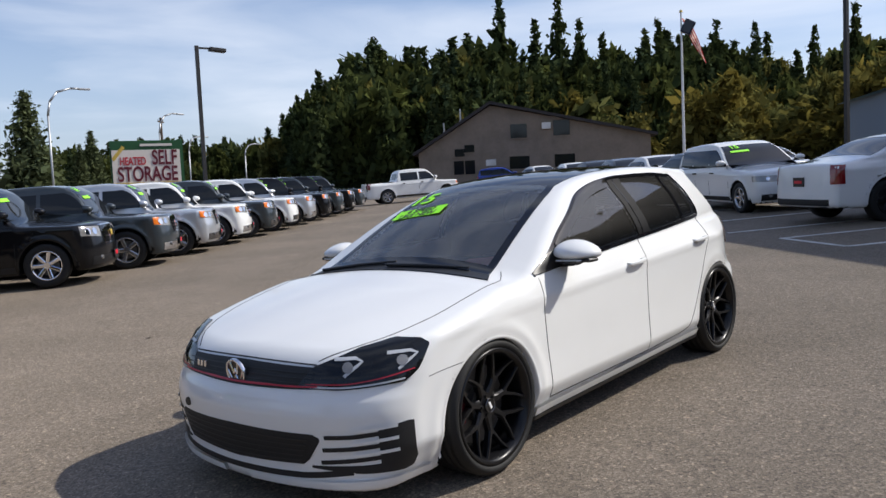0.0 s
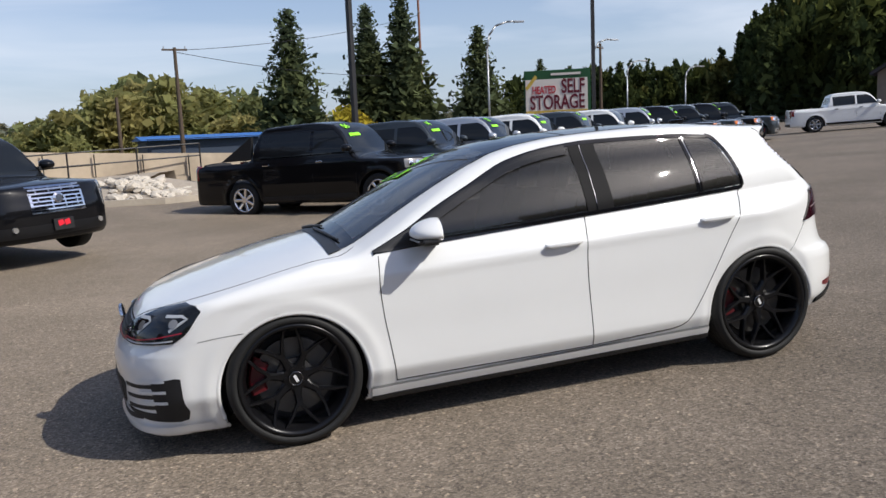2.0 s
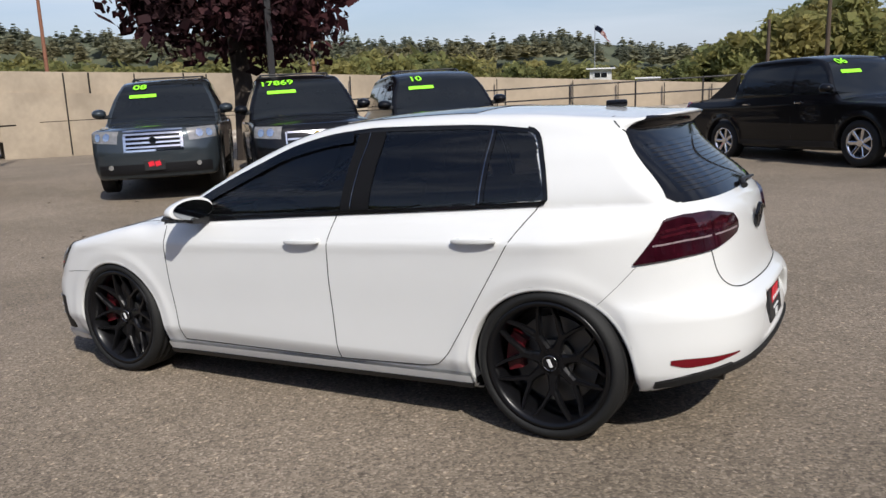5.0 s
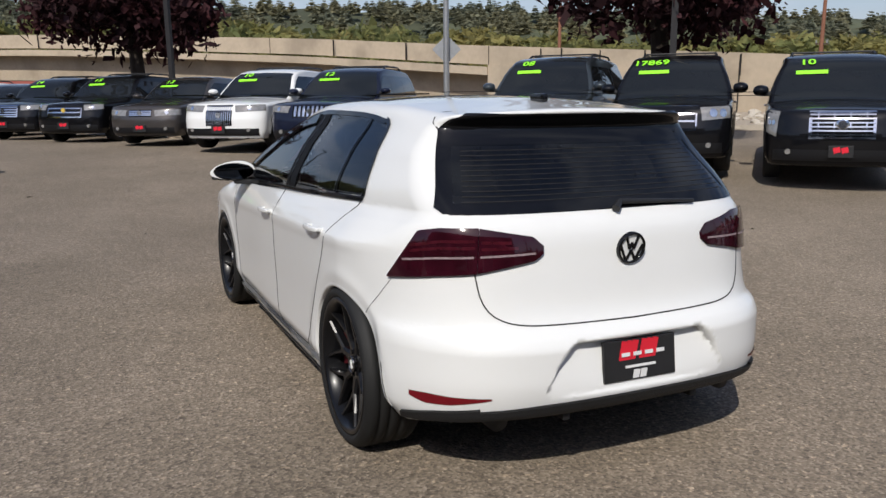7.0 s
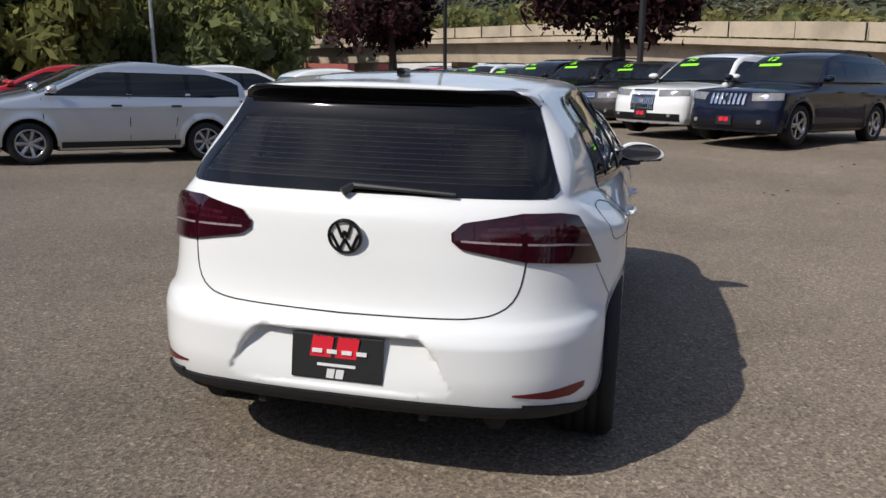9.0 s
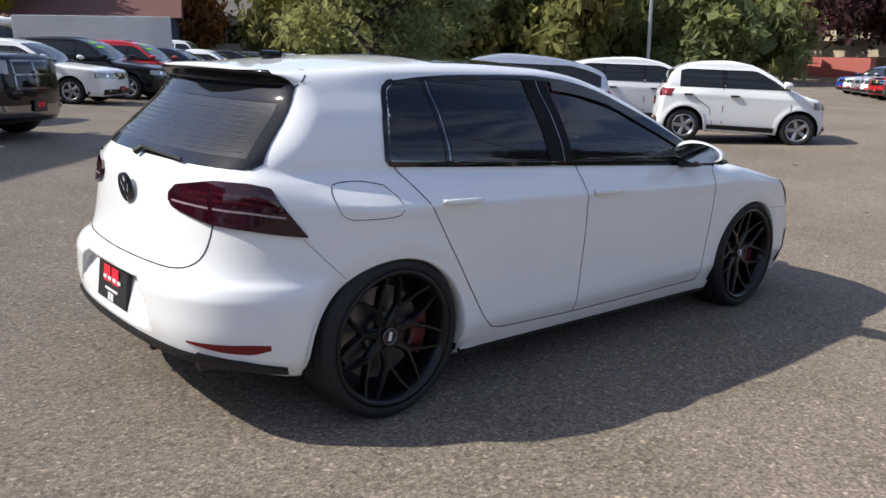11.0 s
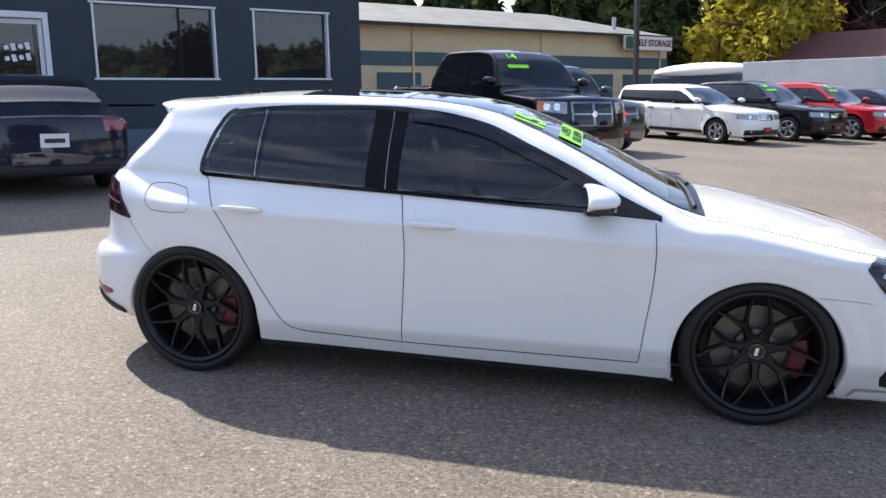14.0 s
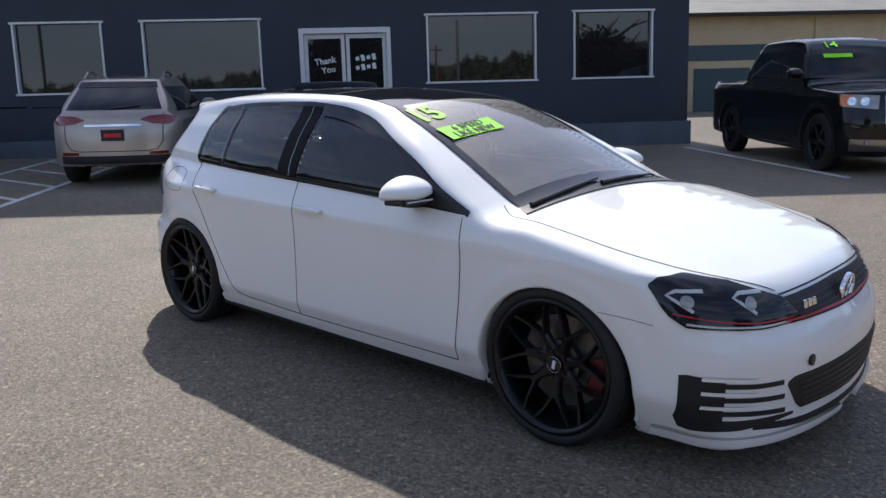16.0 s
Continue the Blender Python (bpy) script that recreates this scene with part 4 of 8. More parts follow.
# ---- roadside sign ----
def big_sign():
    a, b = lot(-14.4, -34.0), lot(-17.6, -32.4)
    mid = (a + b) / 2
    ang = math.degrees(math.atan2(b.y - a.y, b.x - a.x))
    w = 3.75
    s = thing("roadside_sign", pose(mid.x, mid.y, -0.60, 0, 0, ang) @ Matrix.Diagonal((0.86, 1.0, 1.14, 1.0)), "green-framed self storage sign with red lettering on posts", "sign")
    part("board", box((w, 0.22, 2.1), pose(0, 0, 3.22), 0.02), SIGN_GREEN, s)
    part("face", box((w - 0.16, 0.02, 1.50), pose(0.0, -0.122, 3.13), 0.004), SIGN_WHITE, s)
    tri = bmesh.new()
    f = tri.faces.new([tri.verts.new(p) for p in ((-w / 2 + 0.08, -0.125, 4.1), (-w / 2 + 0.08, -0.125, 3.2), (-w / 2 + 1.1, -0.125, 4.1))])
    part("corner_flash", tri, SIGN_GREEN, s)
    part("corner_word", box((0.80, 0.02, 0.16), pose(-w / 2 + 0.42, -0.135, 3.75, 0, -42)), SIGN_GOLD, s)
    part("number_bar", box((1.7, 0.02, 0.10), pose(0.55, -0.125, 4.08)), SIGN_WHITE, s)
    part("gold_bar", box((w - 0.16, 0.02, 0.20), pose(0.0, -0.138, 2.42)), SIGN_GOLD, s)
    for txt, size, x, z, m, sq in (("HEATED", 0.46, -0.72, 3.40, SIGN_RED, 0.80), ("SELF", 0.86, 0.96, 3.52, SIGN_DARKRED, 0.82), ("STORAGE", 0.86, 0.04, 2.84, SIGN_DARKRED, 0.84)):
        t = part("lettering", text_mesh(txt, size, 0.02, "CENTER", sq), m, s)
        t.matrix_local = pose(x, -0.14, z, 90)
    for x in (-w / 2 + 0.1, w / 2 + 0.02):
        part("post", box((0.16, 0.2, 4.35), pose(x, 0, 2.1)), SIGN_GREEN, s)
    part("message_board", box((2.2, 0.2, 0.5), pose(-0.45, 0.0, 1.85), 0.01), BLUE_TRIM, s)
    return s


big_sign()


# ---- poles ----
def lamp_post(x, y, h=8.0, arm=True, turn=0.0, mat=None, label="tall dark bronze car park lamp post"):
    p = thing("lamp_post", at(x, y, turn), label, "lamp post", "car park lamp posts")
    part("base", bm_cyl(bmesh.new(), 0.26, 0.24, 0.7, pose(0, 0, 0.25), 20), CONCRETE, p)
    part("pole", box((0.13, 0.13, h), pose(0, 0, h / 2 + 0.3), 0.012), mat or POLE_DARK, p)
    if arm:
        part("arm", box((0.55, 0.07, 0.07), pose(0.30, 0, h + 0.22), 0.01), POLE_DARK, p)
        part("lamp_head", box((0.62, 0.34, 0.14), pose(0.80, 0, h + 0.18, 0, 4), 0.03), POLE_DARK, p)
    return p


lamp_post(-13.4, -24.25, 6.8, True, 165)
lamp_post(-2.55, -17.27, 9.0, True, 120)
lamp_post(-24.9, -4.3, 9.0, True, 60)
lamp_post(9.13, -9.45, 9.5, True, -40)
lamp_post(19.46, -0.86, 9.5, True, -40)
lamp_post(34.0, 8.2, 9.5, True, -40)
lamp_post(1.15, 21.9, 9.0, True, 40)


def utility_pole(x, y, h, mat, arms, lean=0.0):
    p = thing("utility_pole", at(x, y, 0) @ pose(0, 0, 0, 0, lean, 0), "weathered wooden utility pole with crossarms", "utility pole", "utility poles")
    part("pole", rod(bmesh.new(), (0, 0, -0.2), (0, 0, h), 0.17, 0.11, 12), mat, p)
    for z, w, ang in arms:
        part("crossarm", box((w, 0.10, 0.12), pose(0, 0, h - z, 0, 0, ang), 0.01), POLE_WOOD, p)
        for k in (-0.42, 0.42):
            part("insulator", bm_cyl(bmesh.new(), 0.05, 0.04, 0.18, pose(k * w * math.cos(radians(ang)), k * w * math.sin(radians(ang)), h - z + 0.14), 10), POLE_GALV, p)
    return p


utility_pole(2.4, -55.0, 8.6, POLE_WOOD, [(0.15, 1.7, 10)])
utility_pole(-21.2, -76.5, 16.8, POLE_RUST, [(0.3, 1.2, 70), (3.5, 1.0, 70), (7.2, 1.0, 70), (9.6, 3.6, 5)])
utility_pole(7.0, -62.0, 6.0, POLE_WOOD, [])
utility_pole(35.0, -43.3, 7.6, POLE_RUST, [(3.0, 0.8, 20)])
utility_pole(52.0, -34.0, 11.0, POLE_RUST, [(0.5, 1.6, 20)])
utility_pole(-36.0, -66.0, 8.8, POLE_WOOD, [(0.4, 1.4, 40)])
utility_pole(50.0, 34.0, 10.0, POLE_GALV, [])


def street_lamp(x, y, h, turn):
    p = thing("street_lamp", at(x, y, turn), "curved galvanised street lamp", "street lamp", "street lamps")
    bm = bmesh.new()
    pts = [(0, 0, 0), (0, 0, h * 0.8), (0.15, 0, h * 0.9), (0.6, 0, h * 0.97), (1.4, 0, h), (1.9, 0, h)]
    for a, b in zip(pts[:-1], pts[1:]):
        rod(bm, a, b, 0.07, 0.06, 10)
    part("pole", smooth_bm(bm), POLE_GALV, p)
    part("lamp_head", box((0.7, 0.25, 0.12), pose(2.2, 0, h - 0.02), 0.04), POLE_GALV, p)


street_lamp(-30.0, -56.0, 8.2, 190)
street_lamp(-40.0, -68.0, 7.2, 190)
street_lamp(-17.5, -47.0, 8.5, 170)
street_lamp(-48.0, -70.0, 6.4, 190)

# flag on its pole
fp = thing("flagpole", at(-32.3, -13.3), "white flagpole with a hanging striped flag", "flagpole")
part("pole", rod(bmesh.new(), (0, 0, 0), (0, 0, 8.0), 0.075, 0.04, 14), material("white_pole", (0.7, 0.7, 0.69), rough=0.4, vary=0.06), fp)
part("finial", bm_cyl(bmesh.new(), 0.09, 0.05, 0.12, pose(0, 0, 8.05), 12), SIGN_GOLD, fp)


def hanging_flag(parent, top, drop, wide, turn):
    """Red and white stripes with a blue corner, in folds that hang down."""
    for k in range(7):
        bm = bmesh.new()
        vs = []
        for i in range(13):
            t = i / 12
            for e in (k / 7, (k + 1) / 7):
                x = wide * (t * 0.55 + 0.35 * e) + 0.03 * math.sin(7 * t + 5 * e)
                vs.append(bm.verts.new((x, 0.10 * math.sin(9 * t + 4 * e), top - drop * t * 0.85 - 0.42 * drop * e * (0.35 + 0.4 * t))))
        for i in range(12):
            bm.faces.new((vs[2 * i], vs[2 * i + 1], vs[2 * i + 3], vs[2 * i + 2]))
        bmesh.ops.solidify(bm, geom=bm.faces[:], thickness=0.01)
        bmesh.ops.rotate(bm, verts=bm.verts, matrix=Matrix.Rotation(radians(turn), 3, "Z"))
        part("flag_stripe", smooth_bm(bm), SIGN_RED if k % 2 == 0 else SIGN_WHITE, parent)
    bb = bmesh.new()
    bm_box(bb, (wide * 0.40, 0.26, drop * 0.34), pose(wide * 0.24, 0, top - drop * 0.24, 0, 28), 0.06)
    bmesh.ops.rotate(bb, verts=bb.verts, matrix=Matrix.Rotation(radians(turn), 3, "Z"))
    part("flag_corner", bb, NAVY_PAINT, parent)


hanging_flag(fp, 7.75, 1.9, 1.25, 113)

# back of a road sign on a thick pole
rs = thing("road_sign", at(20.0, -9.4, -28), "back of a diamond road sign on a galvanised pole", "road sign")
part("pole", rod(bmesh.new(), (0, 0, 0), (0, 0, 7.5), 0.10, 0.08, 16), POLE_GALV, rs)
part("sign_plate", box((0.02, 0.66, 0.66), pose(0.14, 0, 2.62, 45), 0.004), POLE_GALV, rs)

# ---- kerb, rocks and the retaining wall ----
kerb_line = [(1.2, -19.6), (1.7, -18.1), (2.6, -17.5), (4.0, -17.6), (7.0, -18.8), (11.0, -19.4), (15.0, -18.2), (18.5, -15.5)]


def strip(name, line, profile, mat, label, category, mid_lot=True):
    """A profile of (out, up) swept along a plan line."""
    q = np.array(line, float)
    s_ = np.concatenate([[0], np.cumsum(np.linalg.norm(np.diff(q, axis=0), axis=1))])
    n = max(8, int(s_[-1] / 0.8))
    t = np.linspace(0, s_[-1], n)
    c = np.stack([pchip(list(zip(s_, q[:, i])))(t) for i in (0, 1)], 1)
    tg = np.gradient(c, axis=0)
    tg /= np.linalg.norm(tg, axis=1, keepdims=True)
    nr = np.stack([-tg[:, 1], tg[:, 0]], 1)
    v, f = [], []
    m = len(profile)
    for i in range(n):
        for o, u in profile:
            x, y = c[i] + nr[i] * o
            v.append((x, y, float(gz(x, y)) + (u(t[i] / s_[-1]) if callable(u) else u)))
    for i in range(n - 1):
        for j in range(m):
            k = (j + 1) % m
            f.append((i * m + j, i * m + k, (i + 1) * m + k, (i + 1) * m + j))
    f += [tuple(range(m))[::-1], tuple((n - 1) * m + j for j in range(m))]
    bm = bmesh.new()
    vs = [bm.verts.new(p) for p in v]
    for q_ in f:
        bm.faces.new([vs[i] for i in q_])
    bmesh.ops.recalc_face_normals(bm, faces=bm.faces)
    return tagged(part(name, bm, mat, None), label, category, kind="structure")


strip("kerb", kerb_line, [(-0.08, -0.05), (-0.08, 0.13), (-0.05, 0.16), (0.08, 0.16), (0.08, -0.05)], KERB, "pale concrete kerb along the rock bed", "kerb")
strip("rock_bed", [(x - 0.1, y - 1.1) for x, y in kerb_line], [(0.95, 0.02), (0.8, 0.14), (-0.6, 0.35), (-1.6, 0.52), (-6.4, 0.62), (-6.6, 0.0)], material("gravel_bed", (0.34, 0.29, 0.23), rough=0.9, vary=0.35, scale=9, bump=0.6, bump_scale=25), "gravelly bank filled with pale rocks", "rock bed")
bed = bpy.data.objects["rock_bed"]
rng = random.Random(4)
rock_meshes = []
for k in range(6):
    bm = bmesh.new()
    bmesh.ops.create_icosphere(bm, subdivisions=2, radius=1.0)
    for v in bm.verts:
        n_ = noise.noise(v.co * 1.4 + Vector((k * 9.1, 0, 0)))
        v.co *= 0.8 + 0.45 * n_
        v.co.z *= 0.62
    me = bpy.data.meshes.new("rock")
    bm.to_mesh(me)
    bm.free()
    me.materials.append(ROCK)
    rock_meshes.append(me)
kl = np.array(kerb_line)
for k in range(290):
    t = rng.uniform(0.02, 0.98) * (len(kl) - 1)
    i = min(int(t), len(kl) - 2)
    x, y = kl[i] + (kl[i + 1] - kl[i]) * (t - i)
    o = rng.uniform(0.25, 2.6)
    d = kl[i + 1] - kl[i]
    d = d / np.linalg.norm(d)
    x, y = x + d[1] * o, y - d[0] * o
    r = new("rock", rng.choice(rock_meshes))
    s = rng.uniform(0.09, 0.24)
    r.parent = bed
    r.location = (x, y, float(gz(x, y)) + 0.10 + 0.17 * o)
    r.rotation_euler = (rng.uniform(-0.4, 0.4), rng.uniform(-0.4, 0.4), rng.uniform(0, 6))
    r.scale = (s * rng.uniform(0.8, 1.5), s, s * rng.uniform(0.8, 1.2))

# a long ramp wall that rises into a bridge
RAMP = [(-6.0, -28.4, 0.7), (2.0, -25.8, 1.18), (8.0, -24.0, 1.72), (18.0, -20.0, 2.6), (28.0, -15.2, 3.38), (40.0, -8.3, 4.42), (55.5, 6.0, 5.3), (66.0, 17.0, 5.4), (78.0, 35.0, 5.0), (90.0, 62.0, 5.0)]
ramp = [(x, y) for x, y, h in RAMP]
run = np.concatenate([[0], np.cumsum([math.hypot(b[0] - a[0], b[1] - a[1]) for a, b in zip(ramp[:-1], ramp[1:])])])
run /= run[-1]
ramp_top = pchip([(float(r), h) for r, (x, y, h) in zip(run, RAMP)])
JOIN = float(run[4])
strip("retaining_wall", ramp[:5], [(-0.18, -0.2), (-0.18, lambda t: max(float(ramp_top(t * JOIN)) - 0.80, 0.1)), (0.18, lambda t: max(float(ramp_top(t * JOIN)) - 0.80, 0.1)), (0.18, -0.2)], CONCRETE, "weathered concrete block retaining wall", "wall")
strip("bridge_parapet", ramp, [(-0.20, lambda t: float(ramp_top(t)) - 0.80), (-0.22, lambda t: float(ramp_top(t))), (0.12, lambda t: float(ramp_top(t))), (0.12, lambda t: float(ramp_top(t)) - 0.80)], CONCRETE, "pale concrete parapet of a curving road ramp", "parapet")
strip("bridge_deck", ramp[4:], [(-6.5, lambda t: float(ramp_top(JOIN + (1 - JOIN) * t)) - 0.9), (0.25, lambda t: float(ramp_top(JOIN + (1 - JOIN) * t)) - 0.9), (0.25, lambda t: float(ramp_top(JOIN + (1 - JOIN) * t)) - 1.25), (-0.55, lambda t: float(ramp_top(JOIN + (1 - JOIN) * t)) - 1.3),
                           (-0.75, lambda t: float(ramp_top(JOIN + (1 - JOIN) * t)) - 2.75), (-5.6, lambda t: float(ramp_top(JOIN + (1 - JOIN) * t)) - 2.75), (-6.5, lambda t: float(ramp_top(JOIN + (1 - JOIN) * t)) - 1.3)], CONCRETE, "concrete bridge deck with a deep shaded girder", "bridge deck")
for x, y, z in ((29.5, -16.0, 2.0), (52.5, 0.0, 3.5), (68.5, 17.0, 4.0), (77.0, 29.5, 4.2), (84.5, 44.0, 4.5)):
    pr = thing("bridge_pier", at(x + 2.0, y - 2.0, 45), "square concrete bridge pier", "bridge pier", "bridge piers")
    part("column", box((1.1, 2.2, z), pose(0, 0, z / 2 - 0.1), 0.05), CONCRETE, pr)
    part("pier_cap", box((1.4, 4.4, 0.6), pose(0, 0, z - 0.25), 0.05), CONCRETE, pr)
wall_ob = bpy.data.objects["retaining_wall"]
for i in range(4):
    for k in range(4):
        a, b = np.array(ramp[i]), np.array(ramp[i + 1])
        p = a + (b - a) * (k / 4)
        hh = float(ramp_top(run[i] + (run[i + 1] - run[i]) * k / 4))
        part("wall_joint", box((0.03, 0.05, hh - 0.1), pose(p[0] - 0.09, p[1] + 0.20, float(gz(*p)) + hh / 2, 0, 0, math.degrees(math.atan2(b[1] - a[1], b[0] - a[0])))), SEAM, wall_ob)


# pipe rail along the foot of the wall
rail = thing("guard_rail", at(8.0, -22.6, 22), "thin dark pipe rail before the retaining wall", "railing")
for k in range(8):
    x = -7.0 + 2.2 * k
    part("post", rod(bmesh.new(), (x, 0, 0.45 - 0.03 * x), (x, 0, 1.5 - 0.03 * x), 0.03), POLE_DARK, rail)
for z in (1.05, 1.47):
    part("rail", rod(bmesh.new(), (-7.0, 0, z + 0.21), (8.4, 0, z - 0.25), 0.025), POLE_DARK, rail)
# cables between the utility poles
for z0, z1 in ((8.4, 13.2), (8.3, 7.2)):
    cb = bmesh.new()
    a_, b_ = Vector((2.4, -55.0, float(gz(2.4, -55)) + z0)), Vector((-21.2, -76.5, float(gz(-21.2, -76.5)) + z1))
    pts_ = [a_.lerp(b_, i / 12) - Vector((0, 0, 2.4 * (i / 12) * (1 - i / 12))) for i in range(13)]
    for p, q in zip(pts_[:-1], pts_[1:]):
        rod(cb, p, q, 0.022, None, 5)
    tagged(part("overhead_cable", cb, POLE_DARK, None), "thin dark cable strung between utility poles", "cable", "overhead cables")
para = bpy.data.objects["bridge_parapet"]
for i in range(3, len(ramp) - 1):
    a, b = np.array(ramp[i]), np.array(ramp[i + 1])
    n_ = max(2, int(np.linalg.norm(b - a) / 3.6))
    for k in range(n_):
        p = a + (b - a) * (k / n_)
        top_ = float(gz(*p)) + float(ramp_top(run[i] + (run[i + 1] - run[i]) * k / n_))
        d = (b - a) / np.linalg.norm(b - a)
        part("parapet_joint", box((0.02, 0.10, 0.78), pose(p[0] - d[1] * 0.10, p[1] + d[0] * 0.10, top_ - 0.41, 0, 0, math.degrees(math.atan2(d[1], d[0])))), SEAM, para)


# ---- trees ----
def clumps(c, s, g, flat=1.0):
    """One small rhombic clump of foliage about each point c, s across."""
    n = len(c)
    d1, d2 = g.normal(size=(n, 3)) * s[:, None] * 0.5, g.normal(size=(n, 3)) * s[:, None] * 0.5
    d1[:, 2] *= flat
    v = np.stack([c - d1, c - d2 * 0.8, c + d1, c + d2], 1).reshape(-1, 3)
    return v, np.arange(4 * n).reshape(n, 4)


def conifer_arrays(h, r, seed, levels=26, sprays=6, size=0.10):
    """Whorls of drooping sprays that thin out towards the tip, some boughs longer than others."""
    g = np.random.RandomState(seed)
    C, S = [], []
    for i in range(levels):
        t = (i + g.uniform(0.2, 0.8)) / levels
        rr = r * (1 - t) ** 0.85 * g.uniform(0.72, 1.18) * (0.72 + 0.28 * min(1, t * 6)) + 0.012 * h
        n = int(6 + 7 * (1 - t))
        a = 2 * math.pi * (np.arange(n) + g.rand(n)) / n
        ln = rr * g.uniform(0.5, 1.12, n)
        for j in range(sprays):
            f = (j + g.uniform(0.1, 0.95, n)) / sprays
            z = h * (0.07 + 0.93 * t) - 0.38 * ln * f * f + g.normal(size=n) * 0.012 * h
            C.append(np.stack([np.cos(a) * ln * f + g.normal(size=n) * 0.05 * r, np.sin(a) * ln * f + g.normal(size=n) * 0.05 * r, z], 1))
            S.append(size * h * (0.28 + 0.72 * (1 - t)) * g.uniform(0.5, 1.2, n))
    return clumps(np.concatenate(C), np.concatenate(S), g, 0.6)


def broadleaf_arrays(h, r, seed, leaves=900, size=0.45, low=0.25, lobes=14):
    """Leaf clumps on the shells of many small lobes, with gaps between."""
    g = np.random.RandomState(seed)
    t = g.uniform(0, 1, lobes)
    a = g.uniform(0, 2 * math.pi, lobes)
    rad = r * g.uniform(0.25, 0.74, lobes) * np.sin(math.pi * (0.22 + 0.7 * t))
    cs = np.stack([np.cos(a) * rad, np.sin(a) * rad, h * (low + (1 - low) * (0.10 + 0.72 * t))], 1)
    q = r * g.uniform(0.22, 0.44, lobes)
    k = g.randint(0, lobes, leaves)
    d = g.normal(size=(leaves, 3))
    d /= np.linalg.norm(d, axis=1, keepdims=True)
    c = cs[k] + d * (q[k] * g.uniform(0.35, 1.08, leaves))[:, None] * np.array((1, 1, 0.8))
    return clumps(c, size * g.uniform(0.45, 1.3, leaves), g)


def plain_tree(x, y, h, r, seed, kind, mat, label, leaves=2200, size=0.4, low=0.3, category="tree", group="", sink=0.0):
    t = thing("tree", at(x, y, seed * 37 % 360, -sink), label, category, group)
    tr = bmesh.new()
    if kind == "conifer":
        rod(tr, (0, 0, -0.2), (0, 0, h * 0.97), max(0.10, r * 0.09), 0.02, 10)
        part("trunk", tr, BARK, t)
        v, f = conifer_arrays(h, r, seed, 60, 13, 0.052)
    else:
        g = random.Random(seed)
        w = max(0.12, r * 0.065)
        knots = [(0, 0, -0.3), (g.uniform(-.1, .1), g.uniform(-.1, .1), h * low * 0.6), (g.uniform(-.2, .2), g.uniform(-.2, .2), h * (low + 0.12)), (g.uniform(-.3, .3), g.uniform(-.3, .3), h * 0.72)]
        for i in range(3):
            rod(tr, knots[i], knots[i + 1], w * (1.25 - 0.33 * i), w * (0.95 - 0.33 * i), 10)
        for k in range(9):
            a = k * 2.4 + g.uniform(-0.3, 0.3)
            z0 = h * (low + 0.02 + 0.05 * k)
            mid = (math.cos(a) * r * 0.35, math.sin(a) * r * 0.35, z0 + h * 0.13)
            rod(tr, (0, 0, z0), mid, w * 0.5, w * 0.32, 7)
            for j in (-0.5, 0.5):
                rod(tr, mid, (math.cos(a + j) * r * 0.75, math.sin(a + j) * r * 0.75, z0 + h * g.uniform(0.15, 0.32)), w * 0.3, 0.015, 6)
        part("trunk", tr, BARK, t)
        v, f = broadleaf_arrays(h, r, seed, leaves, size, low, 26)
    part("crown", mesh_from("crown", v, f, (), None, False), mat, t)
    return t


P_LABEL = "purple-leaved maple beside the car park"
plain_tree(11.5, -11.1, 6.8, 4.0, 11, "leaf", LEAF_PURPLE, P_LABEL, 13000, 0.15, 0.40, "tree", "purple-leaved trees")
plain_tree(22.4, -0.2, 6.0, 3.6, 12, "leaf", LEAF_PURPLE, P_LABEL, 10500, 0.16, 0.50, "tree", "purple-leaved trees")
plain_tree(36.5, 11.6, 6.0, 3.6, 13, "leaf", LEAF_PURPLE, P_LABEL, 9000, 0.20, 0.50, "tree", "purple-leaved trees")
C_LABEL = "tall dark green conifer beyond the car park"
for i, (x, y, h, r) in enumerate(((-7.2, -70.2, 13.2, 4.6), (-15.1, -73.8, 13.8, 3.9), (-18.4, -73.0, 14.9, 4.0), (-22.0, -61.3, 9.9, 3.4), (-20.7, -72.3, 5.6, 1.7), (-33.8, -78.0, 7.0, 1.2), (-36.0, -80.0, 8.5, 2.2))):
    plain_tree(x, y, h, r * 1.22, 21 + i, "conifer", NEEDLE_NEAR, C_LABEL, category="conifer", group="tall conifers")
plain_tree(-11.2, -64.6, 4.0, 3.0, 31, "leaf", LEAF_YELLOW, "rounded yellow autumn tree", 5000, 0.24, 0.15)
plain_tree(19.5, 27.2, 9.5, 5.2, 32, "leaf", LEAF_YARD, "large leafy green tree with pale autumn tints", 22000, 0.18, 0.12)
plain_tree(26.0, 33.0, 9.0, 4.5, 33, "leaf", LEAF_YARD, "large leafy green tree with pale autumn tints", 12000, 0.2, 0.12)
plain_tree(10.5, 61.0, 13.0, 6.0, 34, "leaf", LEAF_YELLOW, "yellow autumn tree behind the storage yard", 9000, 0.34, 0.15)
plain_tree(18.5, 63.5, 13.0, 3.6, 35, "leaf", LEAF_PURPLE, "tall dark purple-leaved tree behind the yard", 7000, 0.3, 0.2)
plain_tree(25.0, 62.0, 8.5, 4.2, 36, "leaf", LEAF_RED, "rust-red autumn tree beside the house", 7000, 0.3, 0.15)
plain_tree(3.0, 61.5, 12.0, 3.6, 37, "conifer", NEEDLE, C_LABEL, category="conifer", group="tall conifers")


